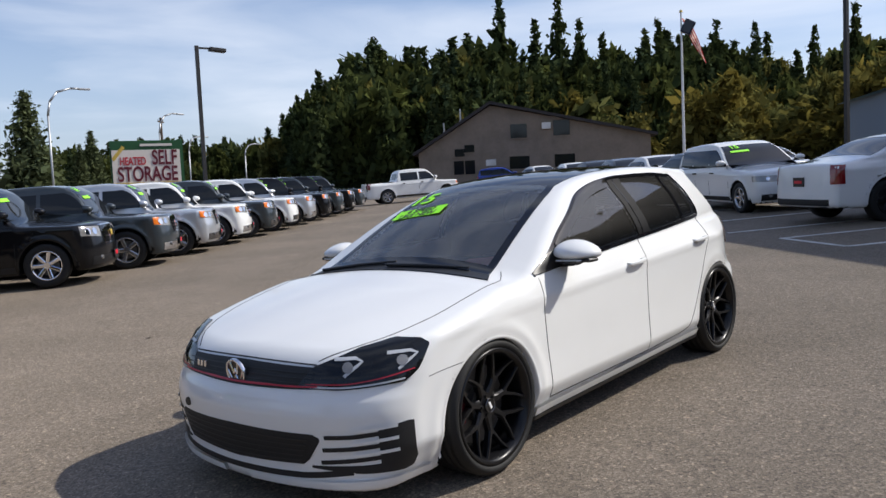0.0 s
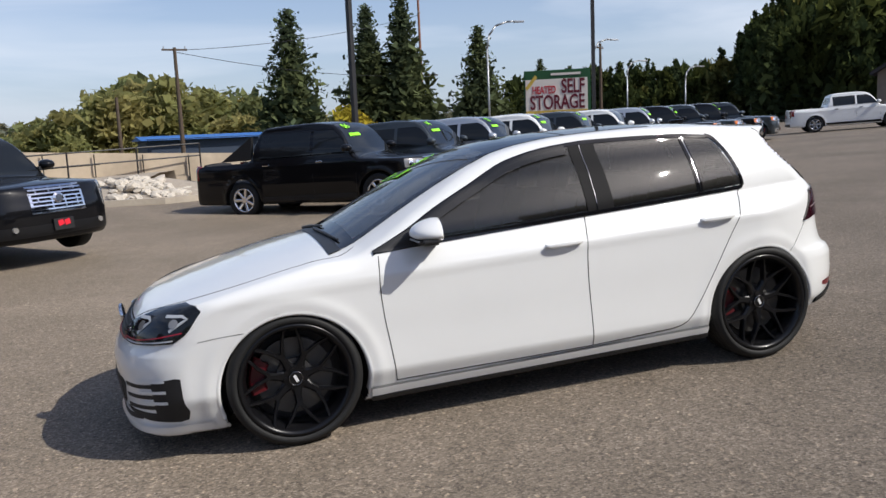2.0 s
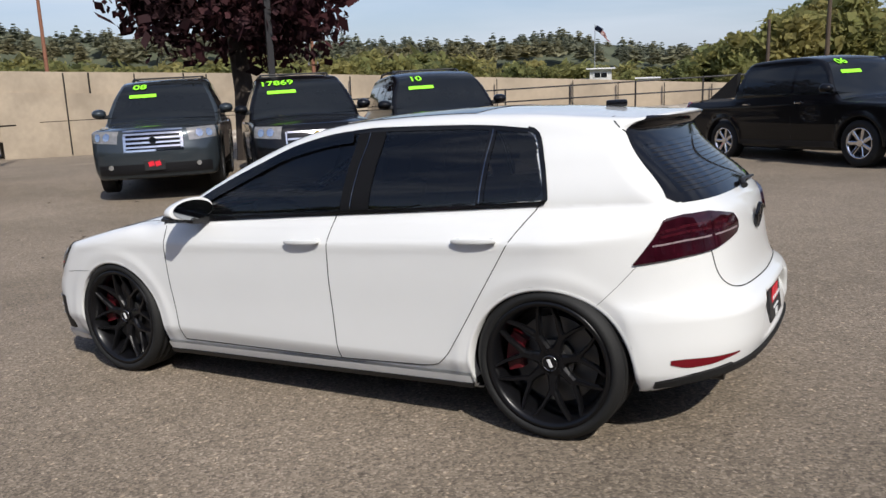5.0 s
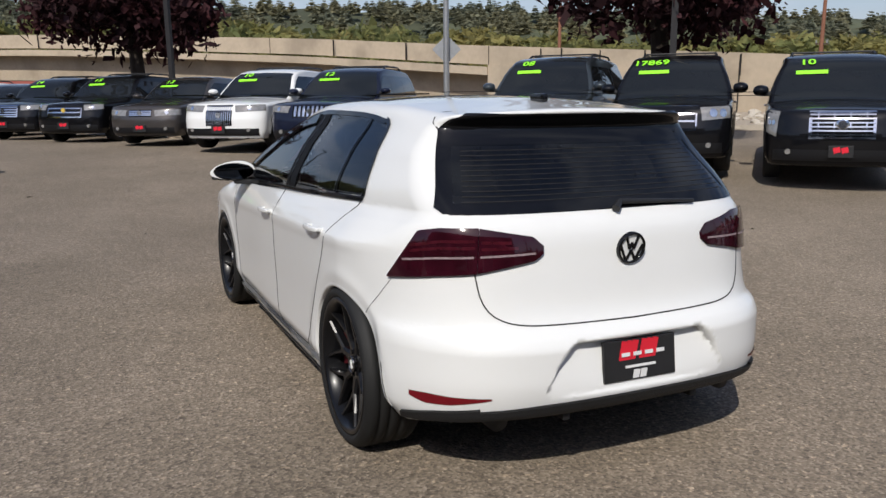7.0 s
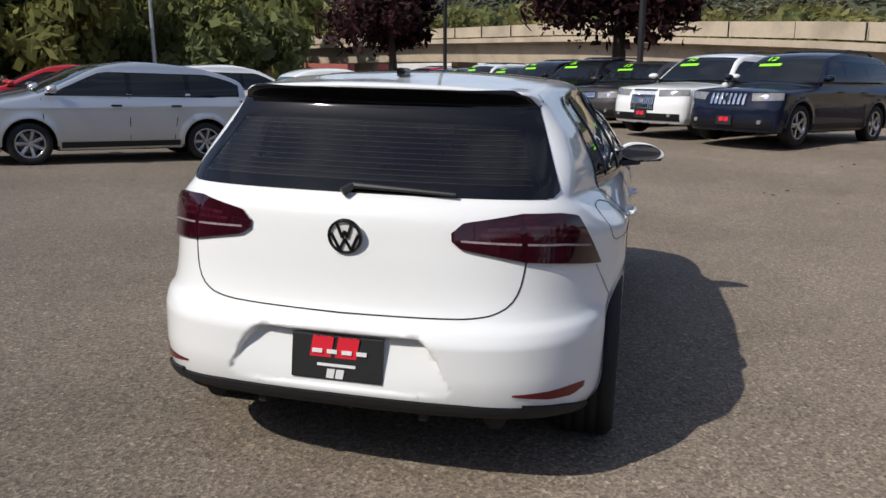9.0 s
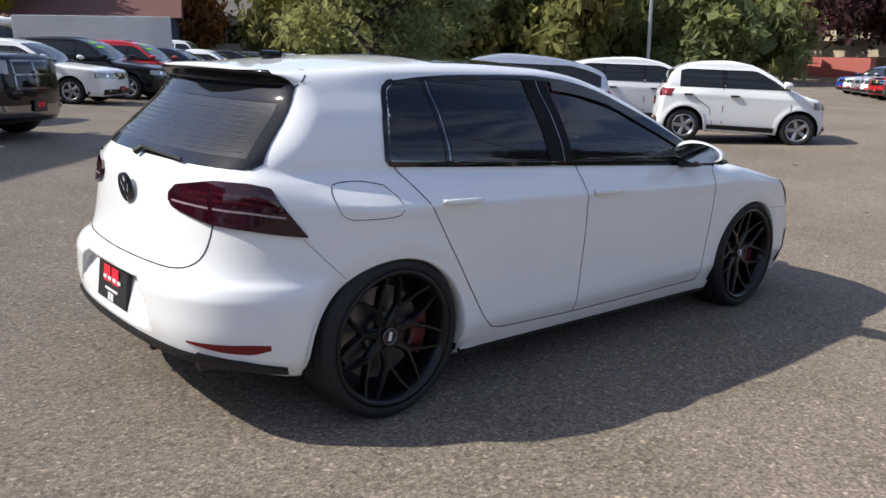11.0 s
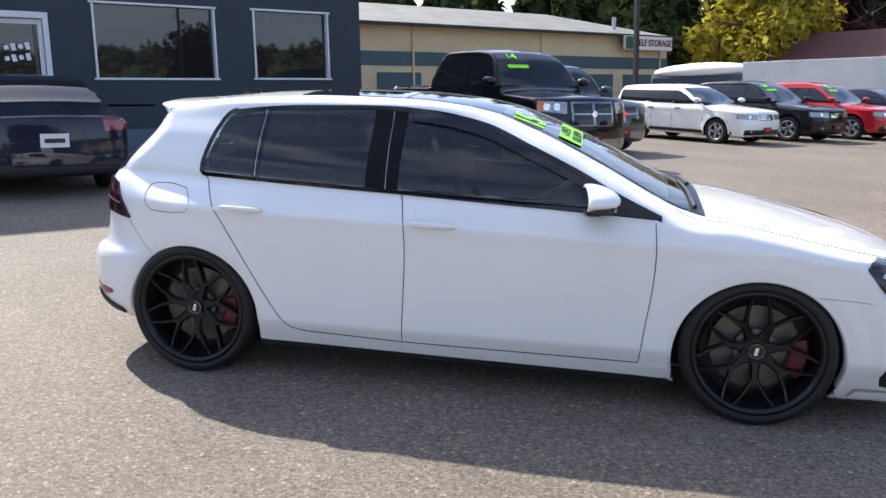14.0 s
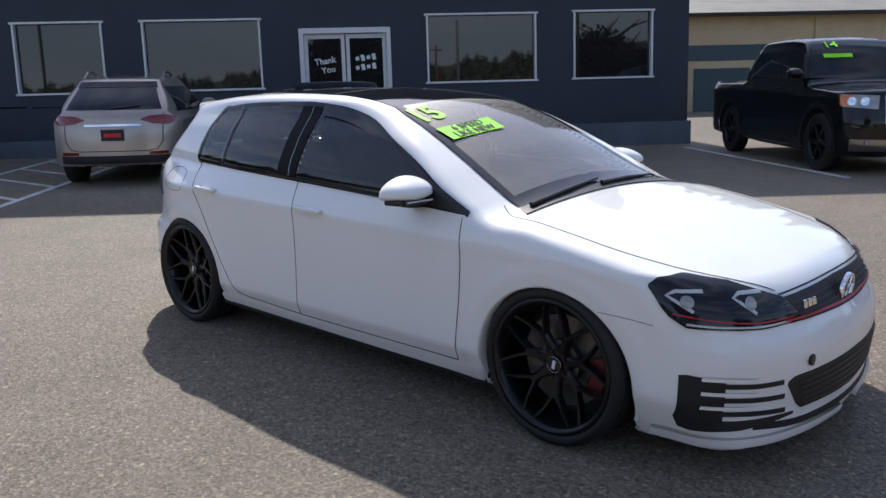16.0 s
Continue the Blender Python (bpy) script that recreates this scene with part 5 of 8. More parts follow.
def woods(name, spots, mat, label, conifers=True, seed=1, detail=1.0):
    """Far woods as one mass: spots are (x, y, base z or None, height, radius)."""
    if conifers:
        base = [conifer_arrays(1.0, 0.24, seed * 10 + k, int(20 * detail), 5 if detail > 0.7 else 2, 0.105 / detail ** 0.7) for k in range(5)]
    else:
        base = [broadleaf_arrays(1.0, 0.42, seed * 10 + k, int(850 * detail), 0.058 / detail ** 0.5, 0.02, 20) for k in range(5)]
    V, Fc, off = [], [], 0
    g = np.random.RandomState(seed)
    w = 0.24 if conifers else 0.42
    for x, y, z, h, r in spots:
        v, f = base[g.randint(5)]
        a = g.uniform(0, 2 * math.pi)
        rot = np.array(((math.cos(a), -math.sin(a), 0), (math.sin(a), math.cos(a), 0), (0, 0, 1)))
        z = float(gz(x, y)) if z is None else z
        V.append((v * np.array((r / w, r / w, h))) @ rot.T + np.array((x, y, z)))
        Fc.append(f + off)
        off += len(v)
    ob = part(name, mesh_from(name, np.concatenate(V), np.concatenate(Fc), (), None, False), mat, None)
    return tagged(ob, label, "woods", kind="stuff")


def polar(b, d, cx=0.0, cy=0.0):
    return cx + d * math.cos(radians(b)), cy + d * math.sin(radians(b))


g_ = np.random.RandomState(8)
ridge = pchip([(-186, 8.8), (-168, 8.8), (-166, 9.2), (-163, 8.0), (-160.5, 9.0), (-154.5, 9.8), (-150.3, 9.4), (-146, 10.2), (-143.5, 10.6), (-140, 10.3), (-136.2, 9.9), (-134.3, 10.4), (-132.6, 9.4), (-130.6, 8.2), (-128.4, 5.8), (-126.5, 4.4), (-120, 4.3), (-114, 4.0)])
con, leafy, olive = [], [], []
for k in range(490):
    b = (g_.uniform(-184, -128.6) if k < 350 else g_.uniform(-142, -128.8)) if k < 430 else g_.uniform(-129, -113)
    d = 84 + 44 * g_.uniform(0, 1) ** 0.7 if k < 430 else g_.uniform(118, 160)
    x, y = polar(b, d, 4.2, 3.15)
    back = (d - 84) / 44 if k < 430 else 1.0
    el = float(ridge(b)) * (0.72 + 0.30 * back) * g_.uniform(0.9, 1.05)
    bz = 1.5 + max(0, d - 84) * 0.13 if k < 430 else 1.0
    h = max(3.5, 1.3 + d * math.tan(radians(el)) - bz)
    u = g_.rand()
    if u < 0.4:
        con.append((x, y, bz - 0.5, h, h * g_.uniform(0.18, 0.27)))
    else:
        (olive if (b < -155 and u > 0.75) or u > 0.95 else leafy).append((x, y, bz - 0.5, h, max(2.6, h * g_.uniform(0.24, 0.34))))
for b, el in ((-143.6, 13.0), (-147.6, 12.6), (-146.0, 11.2), (-149.0, 11.0), (-134.3, 10.0), (-150.6, 10.0), (-154.3, 10.6), (-158.0, 10.2), (-160.4, 9.8), (-137.8, 9.8), (-132.6, 8.5), (-163.9, 9.2), (-166.2, 10.2)):
    d = 112 + (b * 7.3) % 9
    x, y = polar(b, d, 4.2, 3.15)
    h = 1.3 + d * math.tan(radians(el)) - 4
    con.append((x, y, 4.0, h, h * 0.16))
woods("hillside_conifers", con, NEEDLE, "dark conifers covering the hillside", True, 2, 1.05)
woods("hillside_broadleaf_trees", leafy, LEAF_GREEN, "dark green broadleaf trees on the hillside", False, 3, 0.72)
olive += [(*polar(b, d), None, h, r) for b, d, h, r in [(g_.uniform(-178, -150), g_.uniform(66, 84), g_.uniform(5, 10), g_.uniform(2.5, 4)) for _ in range(30)]]
woods("hillside_edge_trees", olive, LEAF_OLIVE, "olive and yellowing trees on the hillside", False, 4, 0.8)


def hill(name, b0, b1, d, height, mat, label, deep=90):
    bs = np.linspace(b0, b1, 60)
    v, f = [], []
    for i, b in enumerate(bs):
        hh = height(b) * (0.93 + 0.10 * noise.noise(Vector((b * 0.35, d, 0))))
        for j, (dd, s) in enumerate(((-deep, 0.0), (-deep * 0.55, 0.45), (-deep * 0.2, 0.85), (0, 1.0), (deep, 0.9), (deep * 2, 0.0))):
            x, y = polar(b, d + dd)
            v.append((x, y, -6 + (hh + 6) * s))
    for i in range(59):
        for j in range(5):
            f.append((i * 6 + j, (i + 1) * 6 + j, (i + 1) * 6 + j + 1, i * 6 + j + 1))
    return tagged(part(name, mesh_from(name, v, f), mat, None), label, "hill", kind="structure")


HILL_MAT = material("wooded_hill", (0.085, 0.096, 0.058), rough=0.95, vary=0.5, scale=0.09, stain=0.45, stain_scale=0.02, bump=1.0, bump_scale=0.3)
hill("wooded_hillside", -190, -128.5, 122, lambda b: 1.3 + 122 * math.tan(radians(float(ridge(b)) * 0.62)), HILL_MAT, "steep wooded hillside", 36)
hill_a = pchip([(-130, 12), (-116, 17), (-108, 12), (-98, 9), (-88, 9), (-80, 11), (-73, 16), (-68, 22), (-62, 20), (-56, 22), (-40, 28), (-20, 34), (0, 34), (30, 34), (60, 38), (75, 40)])
hill("far_hill", -130, 75, 430, hill_a, HILL_MAT, "low wooded hill in the distance")
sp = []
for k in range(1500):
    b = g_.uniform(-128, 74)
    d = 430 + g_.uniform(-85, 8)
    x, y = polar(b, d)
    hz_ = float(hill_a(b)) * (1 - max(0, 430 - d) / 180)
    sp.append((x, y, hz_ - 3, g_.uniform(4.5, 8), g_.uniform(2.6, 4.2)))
# hilltop trees, their colour paled to stand for the air's haze
woods("far_hill_conifers", sp, NEEDLE_HAZED, "distant conifers along the hilltop", True, 5, 0.32)

mid = pchip([(-100, 4), (-95, 7.5), (-90, 10.5), (-85, 12.0), (-81, 8), (-77, 3.6), (-66, 4.2), (-60, 6.5), (-40, 6.5), (-28, 7.5), (-15, 8.5), (0, 9), (20, 9), (24, 10)])
a1, a2 = [], []
for k in range(330):
    b = g_.uniform(-99, 22)
    d = g_.uniform(104, 140) + (25 if b > -20 else 0)
    x, y = polar(b, d)
    h = float(mid(b)) * d / 112 * g_.uniform(0.72, 1.02) - float(gz(x, y))
    (a1 if g_.rand() < 0.6 else a2).append((x, y, None, h, h * g_.uniform(0.32, 0.5) + 0.8))
woods("yellowing_woods", a1, LEAF_ROAD, "yellowing roadside woods in early autumn", False, 6, 1.0)
woods("green_woods", a2, LEAF_MID, "green roadside woods behind the ramp", False, 7, 1.0)
a3, a4 = [], []
for k in range(95):
    b = g_.uniform(24, 62)
    d = g_.uniform(62, 84)
    x, y = polar(b, d)
    (a3 if g_.rand() < 0.7 else a4).append((x, y, None, g_.uniform(8, 15), g_.uniform(3, 4.6)))
woods("yard_edge_trees", a3, LEAF_YARD, "dense dark trees along the yard's far edge", False, 9, 1.6)
woods("yard_edge_yellow_trees", a4, LEAF_MID, "yellow-green trees along the yard's far edge", False, 10)
a5 = []
for k in range(90):
    b = g_.uniform(62, 125)
    d = g_.uniform(78, 100)
    x, y = polar(b, d)
    a5.append((x, y, None, g_.uniform(12, 20), g_.uniform(2.6, 3.8)))
woods("back_conifers", a5, NEEDLE, "dark conifers behind the storage building", True, 11, 0.8)


# ---- far buildings ----
def brown_hall():
    a, ap, b = np.array((-44.4, -41.4)), np.array((-48.3, -36.9)), np.array((-54.9, -26.2))
    L_ = np.linalg.norm(b - a)
    ang = math.degrees(math.atan2(b[1] - a[1], b[0] - a[0]))
    h = thing("brown_hall", pose(a[0], a[1], 0, 0, 0, ang), "brown wooden hall with an offset gable roof", "building")
    k = np.linalg.norm(ap - a)
    bm = bmesh.new()
    prof = [(0, 0.5), (0, 4.2), (k, 7.75), (L_, 4.85), (L_, 0.5)]
    fr = [bm.verts.new((x, 0, z)) for x, z in prof]
    bk = [bm.verts.new((x, 12, z)) for x, z in prof]
    bm.faces.new(fr)
    bm.faces.new(bk[::-1])
    for i in range(5):
        j = (i + 1) % 5
        bm.faces.new((fr[i], bk[i], bk[j], fr[j]))
    bmesh.ops.recalc_face_normals(bm, faces=bm.faces)
    part("wall", bm, BROWN_SIDING, h)
    for (x0, z0), (x1, z1) in (((-0.4, 4.0), (k, 7.85)), ((k - 0.02, 7.85), (L_ + 0.5, 4.72))):
        d = math.hypot(x1 - x0, z1 - z0)
        part("roof", box((d, 12.8, 0.22), pose((x0 + x1) / 2, 5.9, (z0 + z1) / 2 + 0.1, 0, -math.degrees(math.atan2(z1 - z0, x1 - x0)))), DARK_ROOF, h)
    for x, z, w, hh in ((k + 2.2, 5.6, 1.3, 1.1), (k + 5.6, 5.7, 1.3, 1.2), (k + 2.2, 3.1, 1.6, 1.0), (k + 5.8, 3.1, 1.6, 1.0), (k - 2.7, 2.9, 0.8, 1.1), (k - 1.8, 2.9, 0.8, 1.1), (k - 2.6, 4.1, 0.8, 0.6), (k - 1.8, 4.4, 0.8, 0.6)):
        w_ = part("window", box((w, 0.08, hh), pose(x, -0.03, z), 0.01), FAR_GLASS, h)
        part("window_frame", box((w + 0.14, 0.05, 0.08), pose(x, -0.06, z - hh / 2 - 0.04)), BROWN_SIDING, w_)
    part("cooler", box((0.7, 0.4, 0.5), pose(k + 4.4, -0.2, 5.9), 0.03), PALE_WALL, h)
    part("notice", box((0.8, 0.04, 0.5), pose(k - 0.1, -0.03, 3.2)), PALE_WALL, h)
    for x in (k - 4.0, k - 2.6):
        part("vent_pipe", bm_cyl(bmesh.new(), 0.06, 0.06, 1.4, pose(x, 2.0, 6.0 + 0.8 * (x - k + 4)), 8), POLE_GALV, h)


brown_hall()


def plain_house(name, x, y, turn, w, d, eave, rise, wall, roof, label, windows=(), category="house"):
    h = thing(name, at(x, y, turn), label, category)
    part("wall", box((w, d, eave + 0.4), pose(0, 0, eave / 2 - 0.2)), wall, h)
    bm = bmesh.new()
    vs = [bm.verts.new(p) for p in ((-w / 2 - .4, -d / 2 - .5, eave - 0.1), (w / 2 + .4, -d / 2 - .5, eave - 0.1), (w / 2 + .4, d / 2 + .5, eave - 0.1), (-w / 2 - .4, d / 2 + .5, eave - 0.1), (-w / 2 - .4, 0, eave + rise), (w / 2 + .4, 0, eave + rise))]
    for f in ((0, 1, 5, 4), (2, 3, 4, 5), (1, 2, 5), (3, 0, 4), (3, 2, 1, 0)):
        bm.faces.new([vs[i] for i in f])
    bmesh.ops.recalc_face_normals(bm, faces=bm.faces)
    part("roof", bm, roof, h)
    for wx, wz, ww, wh in windows:
        wi = part("window", box((ww, 0.06, wh), pose(wx, -d / 2 - 0.02, wz), 0.005), FAR_GLASS, h)
        for k in (-1, 0, 1):
            part("window_frame", box((0.07, 0.05, wh + 0.1), pose(wx + k * ww / 2, -d / 2 - 0.06, wz)), WHITE_FRAME, wi)
    return h


plain_house("white_house", 33.0, 66.0, -25, 13, 9, 4.6, 3.4, PALE_WALL, GREY_ROOF, "white house with a weathered grey shingle roof", [(-1.5, 3.0, 2.6, 1.5), (2.8, 3.0, 1.2, 1.4)])
plain_house("blue_house", 17.5, 58.0, -25, 11, 8, 3.4, 2.1, NAVY_WALL, material("red_brown_roof", (0.12, 0.05, 0.04), rough=0.8, vary=0.2), "small dark house with a low red-brown roof")
plain_house("low_shed", -2.5, -62.0, 8, 16, 8, 2.35, 0.25, NAVY_WALL, BLUE_TRIM, "low dark shed with a blue roof edge", [(-3, 1.4, 1.4, 1.2), (2, 1.4, 1.4, 1.2)], "shed")
plain_house("blue_warehouse", -44.6, 0.1, 29, 18, 14, 3.7, 0.9, material("blue_grey_siding", (0.16, 0.20, 0.25), rough=0.6, vary=0.1), material("teal_roof", (0.06, 0.14, 0.17), rough=0.6, vary=0.1), "blue-grey metal warehouse with a teal roof edge", (), "warehouse")
# pale block buildings beyond the wall: bearing, distance, width, height of the roof
for b, d, w, top in ((-69.9, 97.0, 7.0, 1.10), (-72.0, 95.0, 2.4, 2.25), (-74.7, 97.0, 6.0, 0.35), (-75.1, 95.5, 2.0, 1.05)):
    x, y = -1.3 + d * math.cos(radians(b)), 4.5 + d * math.sin(radians(b))
    e = top - float(gz(x, y))
    plain_house("pale_block_building", x, y, 180 + 90 + b, w, 2.4, e, 0.05, PALE_WALL, PALE_WALL, "pale flat-roofed roadside building", [(0, e - 0.75, w * 0.6, 0.5)], "building")
f2 = thing("flagpole", at(29.0, -86.5), "distant flagpole with a blowing striped flag", "flagpole")
part("pole", rod(bmesh.new(), (0, 0, 0), (0, 0, 9.0), 0.06, 0.04, 8), POLE_GALV, f2)
hanging_flag(f2, 8.8, 1.6, 2.4, 160)
# shops under the bridge
for i, (x, y, w) in enumerate(((96, 42, 22), (100, 20, 20), (98, 2, 18), (88, -16, 16))):
    plain_house("roadside_shop", x, y, 70, w, 8, 3.4, 0.8, PALE_WALL if i % 2 else material("pale_red_wall", (0.35, 0.10, 0.08), rough=0.8, vary=0.1), PALE_WALL, "low roadside shop beyond the bridge", [(-w * 0.25, 1.6, w * 0.3, 1.3), (w * 0.2, 1.6, w * 0.3, 1.3)], "shop")


# dead leaves blown over the asphalt
lg = np.random.RandomState(21)
lv, lf = [], []
for k in range(46):
    x, y = (lg.normal(7.5, 2.6), lg.normal(-5.2, 1.4)) if k < 40 else (lg.uniform(2, 9), lg.uniform(-6, 6))
    if abs(x) < 2.3 and abs(y) < 1.1:
        continue
    a, s_ = lg.uniform(0, 6.28), lg.uniform(0.02, 0.045)
    c = lot(x, y, float(rise(x, y)))
    b = len(lv)
    for dx, dy, dz in ((1.2, 0, 0.004), (0, 0.7, 0.016), (-1.2, 0, 0.005), (0, -0.7, 0.012)):
        lv.append((c.x + s_ * (dx * math.cos(a) - dy * math.sin(a)), c.y + s_ * (dx * math.sin(a) + dy * math.cos(a)), c.z + dz))
    lf.append((b, b + 1, b + 2, b + 3))
tagged(part("fallen_leaves", mesh_from("fallen_leaves", lv, lf, (), None, False), BARK, None), "dry brown leaves scattered on the asphalt", "leaves", kind="stuff")


# ---- the white hatchback ----
GOLF = Shape(
    top=[(2.11, 0.60), (2.07, 0.655), (2.02, 0.692), (1.9, 0.735), (1.7, 0.790), (1.35, 0.868), (1.15, 0.905), (1.02, 0.935), (0.86, 1.005), (0.64, 1.115), (0.31, 1.262), (0.12, 1.325),
         (-0.05, 1.358), (-0.3, 1.380), (-0.7, 1.388), (-1.1, 1.375), (-1.5, 1.341), (-1.72, 1.326), (-1.9, 1.31)],
    front=[(0.06, 2.06), (0.11, 2.135), (0.16, 2.16), (0.24, 2.165), (0.36, 2.178), (0.44, 2.182), (0.50, 2.168), (0.55, 2.140), (0.60, 2.122), (0.65, 2.095), (0.72, 2.05), (0.85, 1.98)],
    rear=[(0.15, -1.96), (0.24, -2.02), (0.31, -2.075), (0.43, -2.100), (0.52, -2.100), (0.565, -2.08), (0.60, -2.035), (0.66, -2.012), (0.80, -1.990), (0.90, -1.972), (0.940, -1.952),
          (0.97, -1.925), (1.0, -1.897), (1.23, -1.660), (1.262, -1.648), (1.285, -1.675), (1.305, -1.715), (1.325, -1.738), (1.345, -1.72), (1.40, -1.62), (1.5, -1.5)],
    low=[(2.2, 0.80), (1.8, 0.845), (1.3, 0.878), (0.8, 0.872), (0.0, 0.880), (-0.8, 0.882), (-1.3, 0.876), (-1.67, 0.805), (-1.9, 0.765), (-2.1, 0.73)],
    belt=[(2.0, 0.785), (1.6, 0.832), (1.25, 0.850), (0.95, 0.836), (0.7, 0.818), (0.0, 0.815), (-0.6, 0.800), (-1.3, 0.745), (-1.7, 0.690), (-2.0, 0.64)],
    roof=[(1.0, 0.61), (0.3, 0.59), (-0.5, 0.605), (-1.3, 0.575), (-1.7, 0.54)],
    floor=[(2.2, 0.105), (1.7, 0.115), (1.0, 0.135), (-1.0, 0.165), (-1.6, 0.205), (-1.85, 0.255), (-2.0, 0.290), (-2.1, 0.305)],
    zc=0.788, zb=0.927, zr=1.315, shear=0.032, crown=[(2.1, 0.07), (1.2, 0.07), (0.9, 0.14), (0.3, 0.13), (-0.3, 0.10), (-1.7, 0.10)],
    wb=2.631, arch=0.357, arch_z=0.287, front_bow=(0.25, 0.40), rear_bow=(0.13, 1.0),
    flare=0.005, flare_at=0.055, flare_w=0.034, bulge=0.050, tuck=[-0.10, -0.042, -0.012, -0.010, -0.005, -0.003, 0, 0, 0, 0, 0, 0.012, 0, -0.04, -0.2],
    cuts=[[(0.78, 0.912), (-0.30, 0.955), (-0.30, 1.287), (-0.18, 1.277), (0.08, 1.222), (0.31, 1.127), (0.547, 1.020)],
          [(-0.42, 0.960), (-1.235, 0.998), (-1.268, 1.02), (-1.200, 1.235), (-1.12, 1.262), (-0.82, 1.288), (-0.42, 1.296)]],
    roof_cuts=[([(0.97, -0.1), (0.97, 0.56), (0.80, 0.57), (0.20, 0.475), (0.17, 0.40), (0.17, -0.1)], 0.90)],
    rear_cuts=[([(-0.1, 1.005), (0.57, 1.005), (0.60, 1.02), (0.525, 1.20), (0.50, 1.215), (-0.1, 1.215)], -1.45, 0.0, 0.0),
               ([(-0.1, 0.372), (0.375, 0.372), (0.330, 0.470), (0.285, 0.528), (0.262, 0.540), (-0.1, 0.540)], -2.036, 0.25, 0.546)], recess=-2.0,
    cabin=(-1.55, 0.98, 0.42))


def golf_pieces(m):
    """Sorts body faces: 1 bonnet, 2 front doors, 3 rear doors, 4 tailgate, 5 front bumper, 6 rear bumper."""
    x, y, z = m.T
    ay = np.abs(y)
    k = np.zeros(len(m), int)
    k[(x > 1.02) & (ay < np.interp(x, [1.0, 1.5, 2.1], [0.74, 0.70, 0.45])) & (z > GOLF.T(x) - 0.075)] = 1
    k[(x > 1.62) & (z < 0.56)] = 5
    k[(x < -1.62) & (z < 0.60)] = 6
    k[(x < -1.80) & (z > 0.62) & (ay < 0.55)] = 4
    front = (polygon_distance(x, z, [(0.84, 0.86), (0.87, 0.6), (0.82, 0.23), (-0.24, 0.25), (-0.24, 0.7), (-0.30, 1.29), (0.05, 1.28), (0.3, 1.2)]) < 0) & (ay > 0.5)
    rear = (polygon_distance(x, z, [(-0.24, 0.25), (-0.24, 0.7), (-0.30, 1.30), (-1.1, 1.28), (-1.27, 0.98), (-1.03, 0.62), (-0.82, 0.29), (-0.76, 0.26)]) < 0) & (ay > 0.5)
    k[front & (y > 0)], k[front & (y < 0)] = 2, 7
    k[rear & (y > 0)], k[rear & (y < 0)] = 3, 8
    return k


